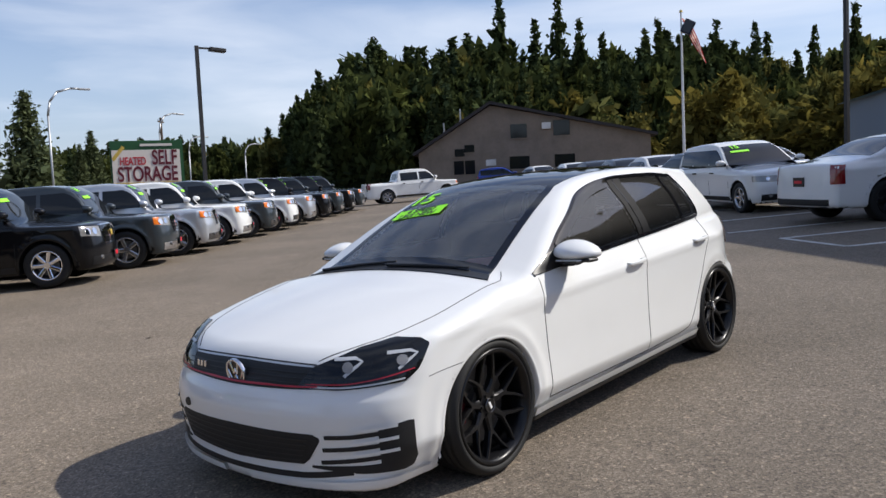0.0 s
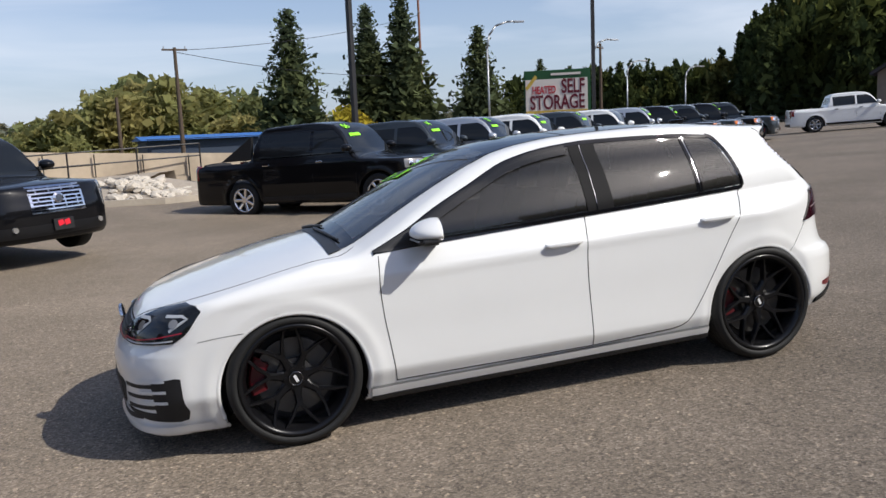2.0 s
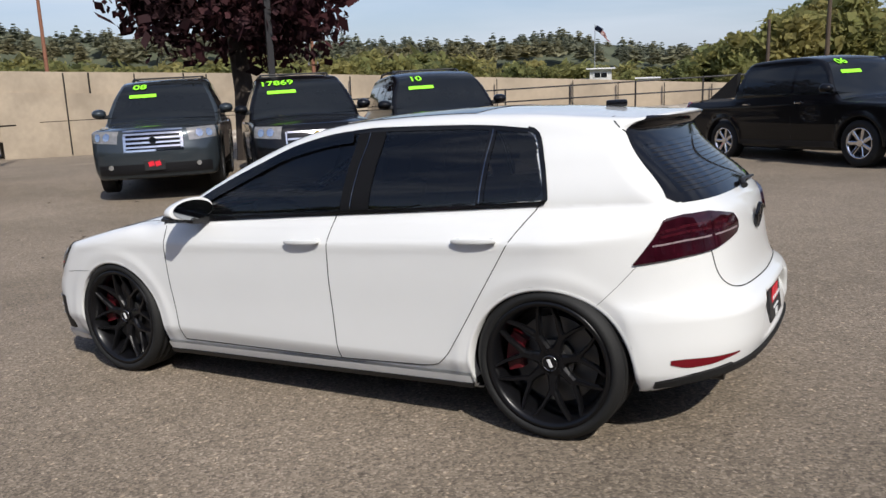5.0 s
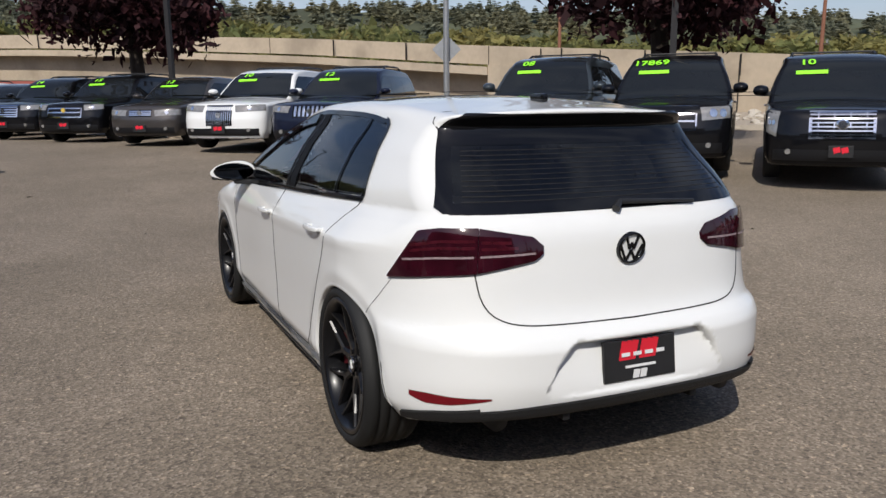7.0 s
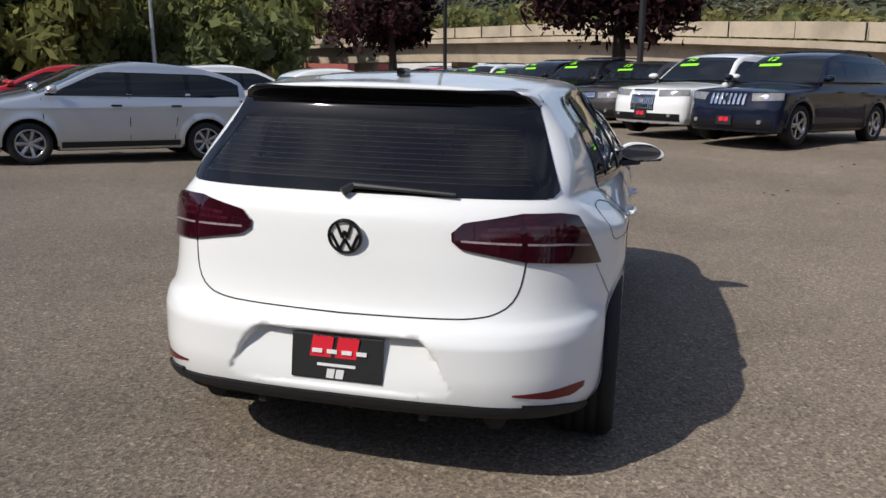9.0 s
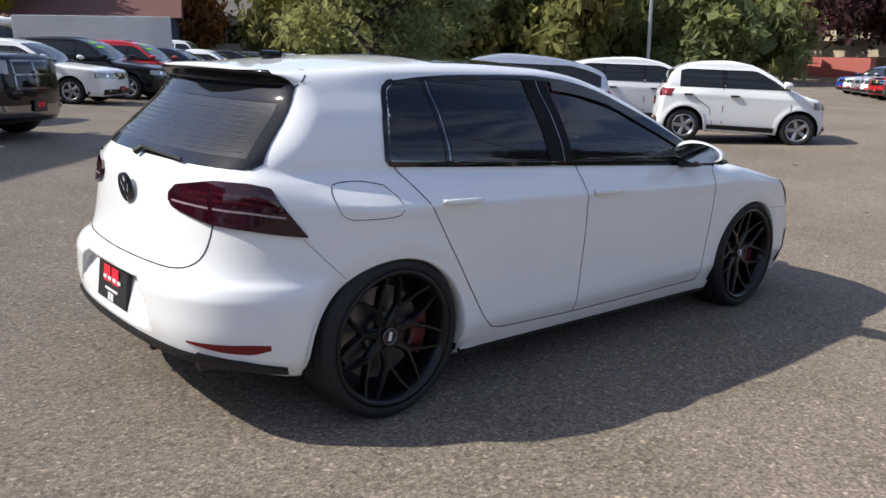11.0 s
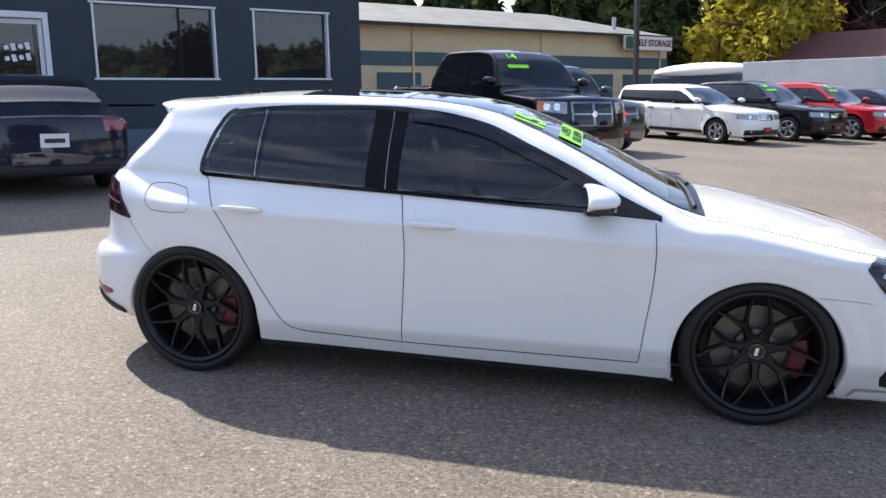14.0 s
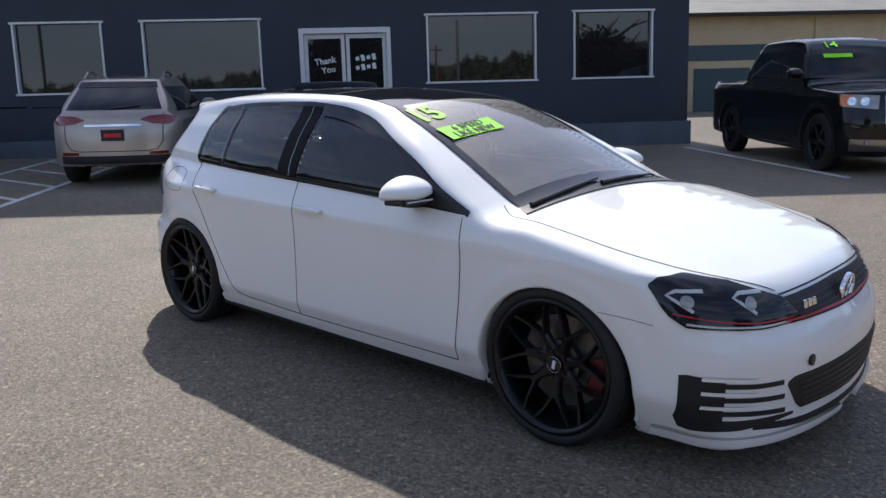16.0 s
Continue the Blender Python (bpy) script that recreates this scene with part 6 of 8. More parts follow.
def build_golf():
    car = thing("hatchback_car", LOT.copy(), "white five-door hatchback with black mesh wheels and tinted windows", "car")
    G = GOLF
    names = ["body", "bonnet", "front_door", "rear_door", "tailgate", "front_bumper", "rear_bumper", "front_door", "rear_door"]
    pieces = G.body("body", (WHITE, PLASTIC, LINING), 0.0155, (-2.2, -1.0, 0.03), (2.28, 1.0, 1.46), golf_pieces)
    ob = {}
    for n, me in zip(names, pieces):
        ob.setdefault(n, []).append(part(n, me, None, car))
    doors_f, doors_r = ob["front_door"], ob["rear_door"]
    gate, bonnet, fb, rb, body = ob["tailgate"][0], ob["bonnet"][0], ob["front_bumper"][0], ob["rear_bumper"][0], ob["body"][0]

    def lay(name, mat, fr, lo, hi, parent, n=20, m=6, off=0.003, skirt=0.012, label=""):
        return part(name, patch(G, fr, lo, hi, n, m, off, skirt, name), mat, parent, label)

    def line(name, mat, fr, pts, parent, width=0.0036, off=0.0014):
        return part(name, ribbon(G, fr, pts, width, off, 0.025, name), mat, parent)

    crown_line = pchip([(0.885, 0.886), (0.80, 0.925), (0.707, 0.968), (0.547, 1.053), (0.31, 1.160), (0.08, 1.254), (-0.18, 1.304), (-0.41, 1.319), (-0.82, 1.314), (-1.0, 1.304), (-1.16, 1.286)])

    def head(a, b, drop=0.0, n=18):
        """The upper edge of the side glass between two stations, drop below the roof frame."""
        return [(x, float(crown_line(x)) - drop) for x in np.linspace(a, b, n)]

    for i, fr in enumerate((LEFT, RIGHT)):
        df, dr = doors_f[i], doors_r[i]
        # panes, then the black frame round them
        lay("window", TINT, fr, [(0.78, 0.900), (-0.315, 0.953)], head(0.78, -0.315, 0.014), df, 28, 8, 0.0015, 0.004, "dark tinted door glass")
        lay("window", TINT_DARK, fr, [(-0.425, 0.958), (-0.985, 0.982)], head(-0.425, -0.985, 0.012), dr, 12, 8, 0.0015, 0.004, "dark tinted door glass")
        lay("quarter_window", TINT_DARK, fr, [(-1.005, 0.983), (-1.280, 0.996)], [(-1.005, 1.292), (-1.10, 1.284), (-1.17, 1.270), (-1.205, 1.240), (-1.280, 1.02)], dr, 14, 8, 0.0015, 0.004)
        lay("belt_trim", GLOSS_BLACK, fr, [(0.885, 0.872), (-0.28, 0.931), (-1.272, 0.972)], [(0.885, 0.884), (0.80, 0.902), (-0.28, 0.951), (-1.272, 0.992)], body, 40, 3, 0.006, 0.014)
        lay("upper_trim", GLOSS_BLACK, fr, head(0.885, -1.16, 0.020, 60), head(0.885, -1.16, 0.0, 60), body, 70, 3, 0.006, 0.014)
        lay("pillar_trim", PILLAR_BLACK, fr, [(-0.285, 0.95), (-0.44, 0.957)], [(-0.285, 1.300), (-0.44, 1.308)], df, 6, 8, 0.005, 0.012)
        lay("quarter_bar", GLOSS_BLACK, fr, [(-0.978, 0.98), (-1.014, 0.982)], [(-0.978, 1.294), (-1.014, 1.292)], dr, 4, 8, 0.005, 0.012)
        line("quarter_trim", GLOSS_BLACK, fr, curve_line([(-1.272, 0.980), (-1.290, 1.000), (-1.286, 1.030), (-1.222, 1.235), (-1.195, 1.272), (-1.158, 1.284)], 36), body, 0.020, 0.006)
        # lighter metal strips stand in for the sun's glint on the black pillar and bar
        line("window_guide", DARK_CHROME, fr, [(-0.340, 0.952), (-0.352, 1.296)], df, 0.004, 0.0075)
        line("window_guide", DARK_CHROME, fr, [(-0.996, 0.985), (-0.998, 1.288)], dr, 0.006, 0.0075)
        lay("mirror_sail", TRIM, fr, [(0.885, 0.875), (0.62, 0.888)], [(0.885, 0.886), (0.80, 0.921), (0.70, 0.965), (0.62, 0.985)], df, 8, 4, 0.007, 0.012)
        lay("wind_deflector", SMOKED, fr, head(0.62, -0.26, 0.062), head(0.62, -0.26, 0.012), df, 26, 4, 0.013, 0.003, "smoked plastic wind deflector")
        # gaps between the panels
        line("door_gap", SEAM, fr, curve_line([(0.862, 0.862), (0.872, 0.72), (0.865, 0.58), (0.845, 0.42), (0.825, 0.235)]), df)
        line("door_gap", SEAM, fr, curve_line([(-0.262, 0.932), (-0.238, 0.80), (-0.232, 0.65), (-0.240, 0.44), (-0.248, 0.242)]), df)
        line("door_gap", SEAM, fr, curve_line([(-1.262, 0.975), (-1.16, 0.82), (-1.03, 0.61), (-0.90, 0.40), (-0.84, 0.315), (-0.79, 0.275), (-0.72, 0.262)]), dr)
        line("door_gap", SEAM, fr, [(0.825, 0.235), (-0.248, 0.243), (-0.73, 0.262)], body, 0.0045)
        line("bumper_gap", SEAM_FINE, fr, curve_line([(1.74, 0.572), (1.60, 0.585), (1.50, 0.588)]), body, 0.0022)
        line("bumper_gap", SEAM_FINE, fr, curve_line([(-1.675, 0.742), (-1.60, 0.66), (-1.54, 0.60), (-1.50, 0.565)]), body, 0.0022)
        line("roof_gap", SEAM, fr, [(-1.50, 1.318), (-1.635, 1.20)], body, 0.004)
        # sill blade
        lay("side_skirt", WHITE, fr, [(0.955, 0.172), (-0.955, 0.205)], [(0.955, 0.218), (-0.955, 0.248)], body, 40, 4, 0.018, 0.02)
        lay("skirt_blade", TRIM, fr, [(0.955, 0.156), (-0.955, 0.190)], [(0.955, 0.177), (-0.955, 0.210)], body, 40, 3, 0.024, 0.025)
        # handles
        sg = 1 if i == 0 else -1
        for dx, parent, zz in ((-0.100, df, 0.812), (-1.020, dr, 0.842)):
            yy = float(G.side(np.array(dx), np.array(zz)))
            bm = bmesh.new()
            bmesh.ops.create_icosphere(bm, subdivisions=3, radius=1.0)
            for v in bm.verts:
                x, y, z = (math.copysign(abs(c) ** 0.62, c) for c in v.co)
                v.co = Vector((x * 0.108, y * 0.009 - sg * 0.010 * x * x, z * 0.0115))
            hd = part("door_handle", smooth_bm(bm), WHITE, parent)
            hd.location, hd.rotation_euler = (dx, sg * (yy + 0.031), zz), (0, 0.03, 0)
            foot = bmesh.new()
            for k in (-0.082, 0.082):
                bm_box(foot, (0.030, 0.034, 0.018), pose(k, -sg * 0.022, 0), 0.006)
            part("handle_foot", foot, WHITE, hd)
            cup = [(dx + 0.070 * math.cos(a), 0.019 * math.sin(a)) for a in np.linspace(math.pi, 0, 25)]
            lay("handle_recess", WHITE, fr, [(a, zz - 0.010 - b) for a, b in cup], [(a, zz - 0.010 + b * 0.8) for a, b in cup], parent, 24, 4, 0.0016, 0.004)
        # mirror
        mb = bmesh.new()
        bmesh.ops.create_icosphere(mb, subdivisions=4, radius=1.0)
        for v in mb.verts:
            x, y, z = (math.copysign(abs(c) ** 0.93, c) for c in v.co)
            out = 0.5 + 0.5 * y * sg
            zz = z * (0.072 if z > 0 else 0.046) * (1.0 - 0.30 * out * out) * (1.0 - 0.22 * max(x, 0))
            v.co = Vector((max(x * 0.118 - 0.020 * out * out, -0.034), y * 0.132, zz + 0.004 - 0.010 * out))
        mr = part("side_mirror", smooth_bm(mb), WHITE, df, "white mirror housing")
        mr.location, mr.rotation_euler = (0.60, sg * 0.918, 0.957), (0, 0, radians(-9 * sg))
        fo = bmesh.new()
        bm_box(fo, (0.070, 0.17, 0.036), pose(0.005, -0.085 * sg, -0.058, 6 * sg), 0.014, 2)
        for k in range(7):
            y = (-0.105 + 0.035 * k) * sg
            w = 0.125 * math.sqrt(max(0.08, 1 - (y / 0.135) ** 2))
            bm_box(fo, (w, 0.040, 0.020), pose(0.024, y, -0.046 + 0.0022 * k), 0.007, 1)
        part("mirror_foot", fo, TRIM, mr)
        part("turn_signal", box((0.010, 0.15, 0.008), pose(0.092, 0.012 * sg, -0.031, 0, 0, 10 * sg), 0.003), DRL, mr)
        mg = bmesh.new()
        bm_cyl(mg, 1, 1, 0.05, pose(0, 0, 0, 0, 90), 28)
        for v in mg.verts:
            v.co = Vector((-0.035 + v.co.x * 0.1, v.co.y * 0.116 - 0.004 * sg, v.co.z * 0.050 + 0.006))
        part("mirror_glass", mg, MIRROR, mr)
        # arch lip
        for cx in (G.wb / 2, -G.wb / 2):
            v, f = [], []
            for a in np.linspace(-0.36, math.pi + 0.36, 64):
                ring = []
                for r_ in (G.arch + 0.014, G.arch + 0.004, G.arch - 0.003):
                    x, z = cx + r_ * math.cos(a), G.arch_z + r_ * math.sin(a)
                    ring.append((x, float(G.side(np.array(x), np.array(max(z, 0.2)))), z))
                if ring[0][2] < float(G.bot(np.array(ring[0][0]))) + 0.045 or abs(ring[0][0]) > 1.69:
                    continue
                (xa, ya, za), (xb, yb, zb_), (xc, yc, zc_) = ring
                v += [(xa, sg * (ya + 0.0012), za), (xb, sg * (yb + 0.003), zb_), (xc, sg * (yc - 0.001), zc_), (xc, sg * (yc - 0.055), zc_)]
            n_ = len(v) // 4
            f = [(4 * k + m_, 4 * k + m_ + 1, 4 * k + m_ + 5, 4 * k + m_ + 4) for k in range(n_ - 1) for m_ in range(3)]
            part("arch_edge", mesh_from("arch_edge", v, f), WHITE, body)
    # bonnet edges, windscreen, roof glass
    for sgn in (1, -1):
        line("bonnet_gap", SEAM, TOP, [(u, sgn * v) for u, v in curve_line([(0.95, 0.672), (1.05, 0.732), (1.28, 0.738), (1.46, 0.735), (1.71, 0.685), (1.90, 0.575), (2.01, 0.46)])], bonnet, 0.004)
    line("bonnet_gap", SEAM, FRONT, curve_line([(-0.46, 0.652), (-0.3, 0.656), (0, 0.659), (0.3, 0.656), (0.46, 0.652)]), bonnet, 0.005)
    half = lambda x: np.interp(x, [0.12, 0.2, 0.8, 1.01], [0.49, 0.515, 0.600, 0.635])
    xs = np.linspace(0.135, 1.01, 24)
    lay("windscreen", CLEAR, TOP, [(x, -half(x)) for x in xs], [(x, half(x)) for x in xs], car, 24, 24, 0.004, 0.005, "clear windscreen with green marker writing")
    for sgn in (1, -1):
        a = [(x, sgn * half(x)) for x in xs]
        b = [(x, sgn * (half(x) - 0.045)) for x in xs]
        lay("screen_edge", GLOSS_BLACK, TOP, a if sgn < 0 else b, b if sgn < 0 else a, car, 24, 3, 0.006, 0.008)
    lay("screen_edge", GLOSS_BLACK, TOP, [(0.93, -0.60), (1.015, -0.62)], [(0.93, 0.60), (1.015, 0.62)], car, 4, 24, 0.006, 0.008)
    lay("cowl_panel", TRIM, TOP, [(1.005, -0.64), (1.075, -0.68)], [(1.005, 0.64), (1.075, 0.68)], car, 4, 24, 0.006, 0.012)
    for y0, y1 in ((-0.05, 0.50), (-0.60, -0.02)):
        q, _ = on_body(G, TOP, [(1.035, y0), (1.022, (y0 + y1) / 2), (0.992, y1)], 0.016)
        bm = bmesh.new()
        rod(bm, q[0], q[1], 0.010, 0.009, 8)
        rod(bm, q[1], q[2], 0.009, 0.006, 8)
        part("wiper", bm, TRIM, car)
    lay("roof_glass", GLOSS_BLACK, TOP, [(0.14, -0.492), (-0.30, -0.505), (-0.86, -0.49)], [(0.14, 0.492), (-0.30, 0.505), (-0.86, 0.49)], body, 24, 20, 0.003, 0.008, "black glass roof panel")
    line("roof_gap", SEAM, TOP, [(-0.32, -0.50), (-0.32, 0.50)], body, 0.01, 0.004)
    # tailgate glass, spoiler, wiper
    hz = lambda z: np.interp(z, [0.974, 0.995, 1.25], [0.636, 0.655, 0.552])
    zs = np.linspace(0.976, 1.256, 16)
    lay("rear_window", TINT_DARK, REAR_UP, [(z, -hz(z)) for z in zs], [(z, hz(z)) for z in zs], gate, 16, 30, 0.003, 0.004, "dark tinted rear glass")
    for k in range(11):
        z = 1.012 + 0.0165 * k
        w_ = 0.575 - 0.42 * (z - 1.0)
        line("heating_wire", HEAT_WIRE, REAR, [(-w_, z), (0, z), (w_, z)], gate, 0.0014, 0.0042)
    for sgn in (1, -1):
        a, b = [(z, sgn * hz(z)) for z in zs], [(z, sgn * (hz(z) - 0.05)) for z in zs]
        lay("glass_edge", GLOSS_BLACK, REAR_UP, a if sgn < 0 else b, b if sgn < 0 else a, gate, 14, 4, 0.005, 0.008)
    lay("glass_edge", GLOSS_BLACK, REAR_UP, [(0.973, -0.62), (1.008, -0.648)], [(0.973, 0.62), (1.008, 0.648)], gate, 4, 24, 0.005, 0.008)
    lay("glass_edge", GLOSS_BLACK, REAR_UP, [(1.20, -0.570), (1.262, -0.545)], [(1.20, 0.570), (1.262, 0.545)], gate, 4, 24, 0.006, 0.008)
    # black panel under the roof spoiler's edge
    hs = lambda z: np.interp(z, [1.19, 1.26, 1.29, 1.309], [0.572, 0.548, 0.525, 0.47])
    zp = np.linspace(1.195, 1.309, 14)
    lay("spoiler_panel", GLOSS_BLACK, REAR_UP, [(z, -hs(z)) for z in zp], [(z, hs(z)) for z in zp], gate, 14, 40, 0.0055, 0.008)
    q, _ = on_body(G, REAR, [(0.03, 0.962), (0.0, 0.985), (-0.34, 0.972)], 0.02)
    bm = bmesh.new()
    rod(bm, q[0], q[1], 0.016, 0.012, 8)
    rod(bm, q[1], q[2], 0.011, 0.006, 8)
    part("wiper", bm, TRIM, gate)
    part("antenna", box((0.10, 0.03, 0.035), pose(-1.36, 0, float(G.T(np.array(-1.36))) + 0.015), 0.012), GLOSS_BLACK, body)
    # tail lamps: an outer piece on the flank, an inner piece on the tailgate
    for left in (True, False):
        sg = 1 if left else -1
        fr = corner_frame(False, left, 38)
        lens = lay("tail_lamp", TAIL_RED, fr, [(-0.7335, 0.783), (-0.59, 0.772), (-0.404, 0.750)], [(-0.7335, 0.930), (-0.60, 0.930), (-0.525, 0.918), (-0.404, 0.756)], body, 26, 8, 0.012, 0.018, "dark red tail lamp")
        line("light_bar", TAIL_BAR, fr, [(-0.722, 0.838), (-0.59, 0.833), (-0.47, 0.820)], lens, 0.007, 0.0135)
        for dz in (0.030, 0.052):
            line("lamp_facet", LENS_FACET, fr, [(-0.725, 0.838 + dz), (-0.60, 0.836 + dz), (-0.50, 0.828 + dz * 0.8)], lens, 0.010, 0.0130)
        lens = lay("tail_lamp", TAIL_RED, fr, [(-0.940, 0.843), (-0.915, 0.820), (-0.7355, 0.784)], [(-0.940, 0.868), (-0.905, 0.900), (-0.7355, 0.929)], gate, 20, 8, 0.012, 0.018, "dark red tail lamp")
        line("light_bar", TAIL_BAR, fr, [(-0.915, 0.845), (-0.742, 0.839)], lens, 0.007, 0.0135)
        for dz in (0.024, 0.046):
            line("lamp_facet", LENS_FACET, fr, [(-0.885 + dz, 0.846 + dz * 0.8), (-0.745, 0.840 + dz)], lens, 0.010, 0.0130)
        lay("rear_reflector", REFLECTOR, fr, [(-0.80, 0.371), (-0.66, 0.345), (-0.56, 0.338), (-0.50, 0.354)], [(-0.80, 0.376), (-0.66, 0.374), (-0.56, 0.376), (-0.50, 0.372)], rb, 14, 3, 0.003, 0.006)
        line("gate_gap", SEAM, REAR, [(sg * a, b) for a, b in curve_line([(0.575, 0.785), (0.562, 0.70), (0.535, 0.648), (0.47, 0.615), (0.38, 0.604), (0.0, 0.598)])], gate, 0.0045)
        # exhaust
        bm = bmesh.new()
        bm_cyl(bm, 0.038, 0.038, 0.20, pose(-1.85, sg * 0.50, 0.262, 0, 90), 20)
        part("exhaust_tip", smooth_bm(bm), TRIM, rb)
    # rear valance and plate
    lay("diffuser", PLASTIC, REAR, [(-0.70, 0.290), (-0.55, 0.300), (-0.34, 0.304), (0.34, 0.304), (0.55, 0.300), (0.70, 0.290)],
        [(-0.70, 0.312), (-0.58, 0.328), (-0.40, 0.340), (0, 0.344), (0.40, 0.340), (0.58, 0.328), (0.70, 0.312)], rb, 30, 5, 0.012, 0.03)
    for y in (-0.28, 0.28):
        part("diffuser_fin", box((0.10, 0.03, 0.04), pose(-1.99, y, 0.280, 0, 0, 0), 0.008), PLASTIC, rb)
    for sgn in (1, -1):
        lay("valance_corner", PLASTIC, corner_frame(False, sgn > 0, 45), [(-0.99, 0.296), (-0.82, 0.278), (-0.68, 0.255)], [(-0.99, 0.336), (-0.82, 0.312), (-0.68, 0.280)], rb, 12, 4, 0.012, 0.03)
    pl = part("licence_plate", box((0.014, 0.310, 0.148), pose(-2.068, 0, 0.457, 0, 6), 0.006), TRIM, rb, "black dealer plate with red and white print")

    def strokes(name, mat, runs, x0, z0, size, wide, lean=0.18):
        """Slanted strokes of a printed mark, seen from behind the car."""
        for a, b in runs:
            (ax, az), (bx, bz) = a, b
            p0, p1 = Vector((x0 + az * size * 0.105, -(ax + lean * az) * size, z0 + az * size)), Vector((x0 + bz * size * 0.105, -(bx + lean * bz) * size, z0 + bz * size))
            d = p1 - p0
            bm = box((0.003, wide, d.length + wide * 0.5), Matrix.Translation((p0 + p1) / 2) @ pose(0, 0, 0, math.degrees(math.atan2(-d.y, d.z))))
            part(name, bm, mat, pl)
    mark = [((k, -0.5), (k, 0.5)) for k in (-1.05, -0.72, -0.39, 0.15, 0.48, 0.81)]
    strokes("plate_print", PLATE_RED, mark, -2.0735, 0.484, 0.072, 0.0235)
    strokes("plate_print", PLATE_WHITE, mark, -2.0815, 0.405, 0.026, 0.0086)
    part("plate_print", box((0.003, 0.13, 0.009), pose(-2.0785, 0, 0.433, 0, 6)), PLATE_WHITE, pl)
    for y in (-0.085, -0.035, 0.015, 0.065):
        part("plate_print", box((0.003, 0.034, 0.013), pose(-2.0775, y, 0.478, 0, 6)), PLATE_WHITE, pl)

    def badge(x, z, r, mat, tilt, parent, back, thick=0.07):
        bm = lathe([(r, -0.006), (r, 0.006), (r * 0.97, 0.010), (r * 0.86, 0.010), (r * 0.84, 0.004), (r * 0.84, -0.006)], 40)
        for a, b in (((-0.42, 0.72), (-0.16, -0.05)), ((-0.16, -0.05), (0.0, 0.34)), ((0.0, 0.34), (0.16, -0.05)), ((0.16, -0.05), (0.42, 0.72)),
                     ((-0.80, 0.18), (-0.34, -0.78)), ((-0.34, -0.78), (0.0, -0.12)), ((0.0, -0.12), (0.34, -0.78)), ((0.34, -0.78), (0.80, 0.18))):
            rod(bm, (a[0] * r, 0.004, a[1] * r), (b[0] * r, 0.004, b[1] * r), r * thick, None, 6)
        bd = part("badge", bm, mat, parent, "round emblem")
        bd.location, bd.rotation_euler = (x, 0, z), (radians(tilt), 0, radians(90 if x < 0 else -90))
        dk = bm_cyl(bmesh.new(), r * 0.9, r * 0.9, 0.006, pose(0, 0, 0, -90), 32)
        part("badge_ground", dk, back, bd)
        return bd

    badge(-2.000, 0.842, 0.058, GLOSS_BLACK, -8, gate, WHITE, 0.095)
    # nose: grille band, lamps, intakes
    band = lay("grille", PLASTIC, FRONT, [(-0.50, 0.560), (-0.3, 0.554), (0, 0.551), (0.3, 0.554), (0.50, 0.560)], [(-0.50, 0.622), (-0.45, 0.642), (0, 0.650), (0.45, 0.642), (0.50, 0.622)], fb, 34, 6, 0.004, 0.012, "black honeycomb grille with a red line")
    line("red_line", RED_LINE, FRONT, curve_line([(-0.50, 0.570), (-0.3, 0.565), (0, 0.562), (0.3, 0.565), (0.50, 0.570)]), band, 0.007, 0.008)
    for k in range(3):
        line("grille_bar", TRIM, FRONT, curve_line([(-0.47, 0.582 + 0.019 * k), (0, 0.580 + 0.021 * k), (0.47, 0.582 + 0.019 * k)]), band, 0.004, 0.008)
    for k in range(3):
        q, _ = on_body(G, FRONT, [(-0.292 - 0.034 * k, 0.603)], 0.010)
        part("lettering", box((0.008, 0.024, 0.030), Matrix.Translation(q[0]) @ pose(0, 0, 0, 0, -8, -14), 0.004), CHROME, band)
    badge(2.122, 0.598, 0.068, CHROME, -6, fb, GLOSS_BLACK)
    for left in (True, False):
        sg = 1 if left else -1
        fr = corner_frame(True, left, 38)
        lo = [(-0.965, 0.563), (-0.78, 0.556), (-0.64, 0.564), (-0.50, 0.575), (-0.44, 0.618), (-0.395, 0.704)]
        hi = [(-0.965, 0.575), (-0.90, 0.643), (-0.69, 0.711), (-0.54, 0.738), (-0.43, 0.734), (-0.395, 0.714)]
        lamp = lay("headlamp", LAMP_DARK, fr, lo, hi, fb, 34, 10, 0.005, 0.016, "smoked headlamp with light guides")
        line("chrome_line", DRL, fr, curve_line([(-0.93, 0.569), (-0.78, 0.566), (-0.64, 0.574), (-0.50, 0.588)]), lamp, 0.007, 0.0075)
        line("red_line", RED_LINE, fr, curve_line([(-0.93, 0.580), (-0.78, 0.579), (-0.62, 0.594), (-0.46, 0.622)]), lamp, 0.005, 0.0075)
        for u0, z0 in ((-0.79, 0.675), (-0.56, 0.693)):
            line("light_guide", DRL, fr, [(u0 - 0.01, z0 - 0.004), (u0 + 0.095, z0), (u0 + 0.115, z0 - 0.012), (u0 + 0.035, z0 - 0.066)], lamp, 0.011, 0.008)
            c = [(u0 + 0.052 + 0.024 * math.cos(a), 0.020 * math.sin(a)) for a in np.linspace(math.pi, 0, 13)]
            lay("projector_lens", LAMP_CLEAR, fr, [(a, z0 - 0.034 - b) for a, b in c], [(a, z0 - 0.034 + b) for a, b in c], lamp, 12, 6, 0.010, 0.008)
        # side intake with blades
        vent = lay("side_intake", PLASTIC, fr, [(-0.625, 0.203), (-0.53, 0.198), (-0.500, 0.206), (-0.478, 0.250)], [(-0.625, 0.396), (-0.50, 0.414), (-0.478, 0.410)], fb, 20, 10, 0.003, 0.01)
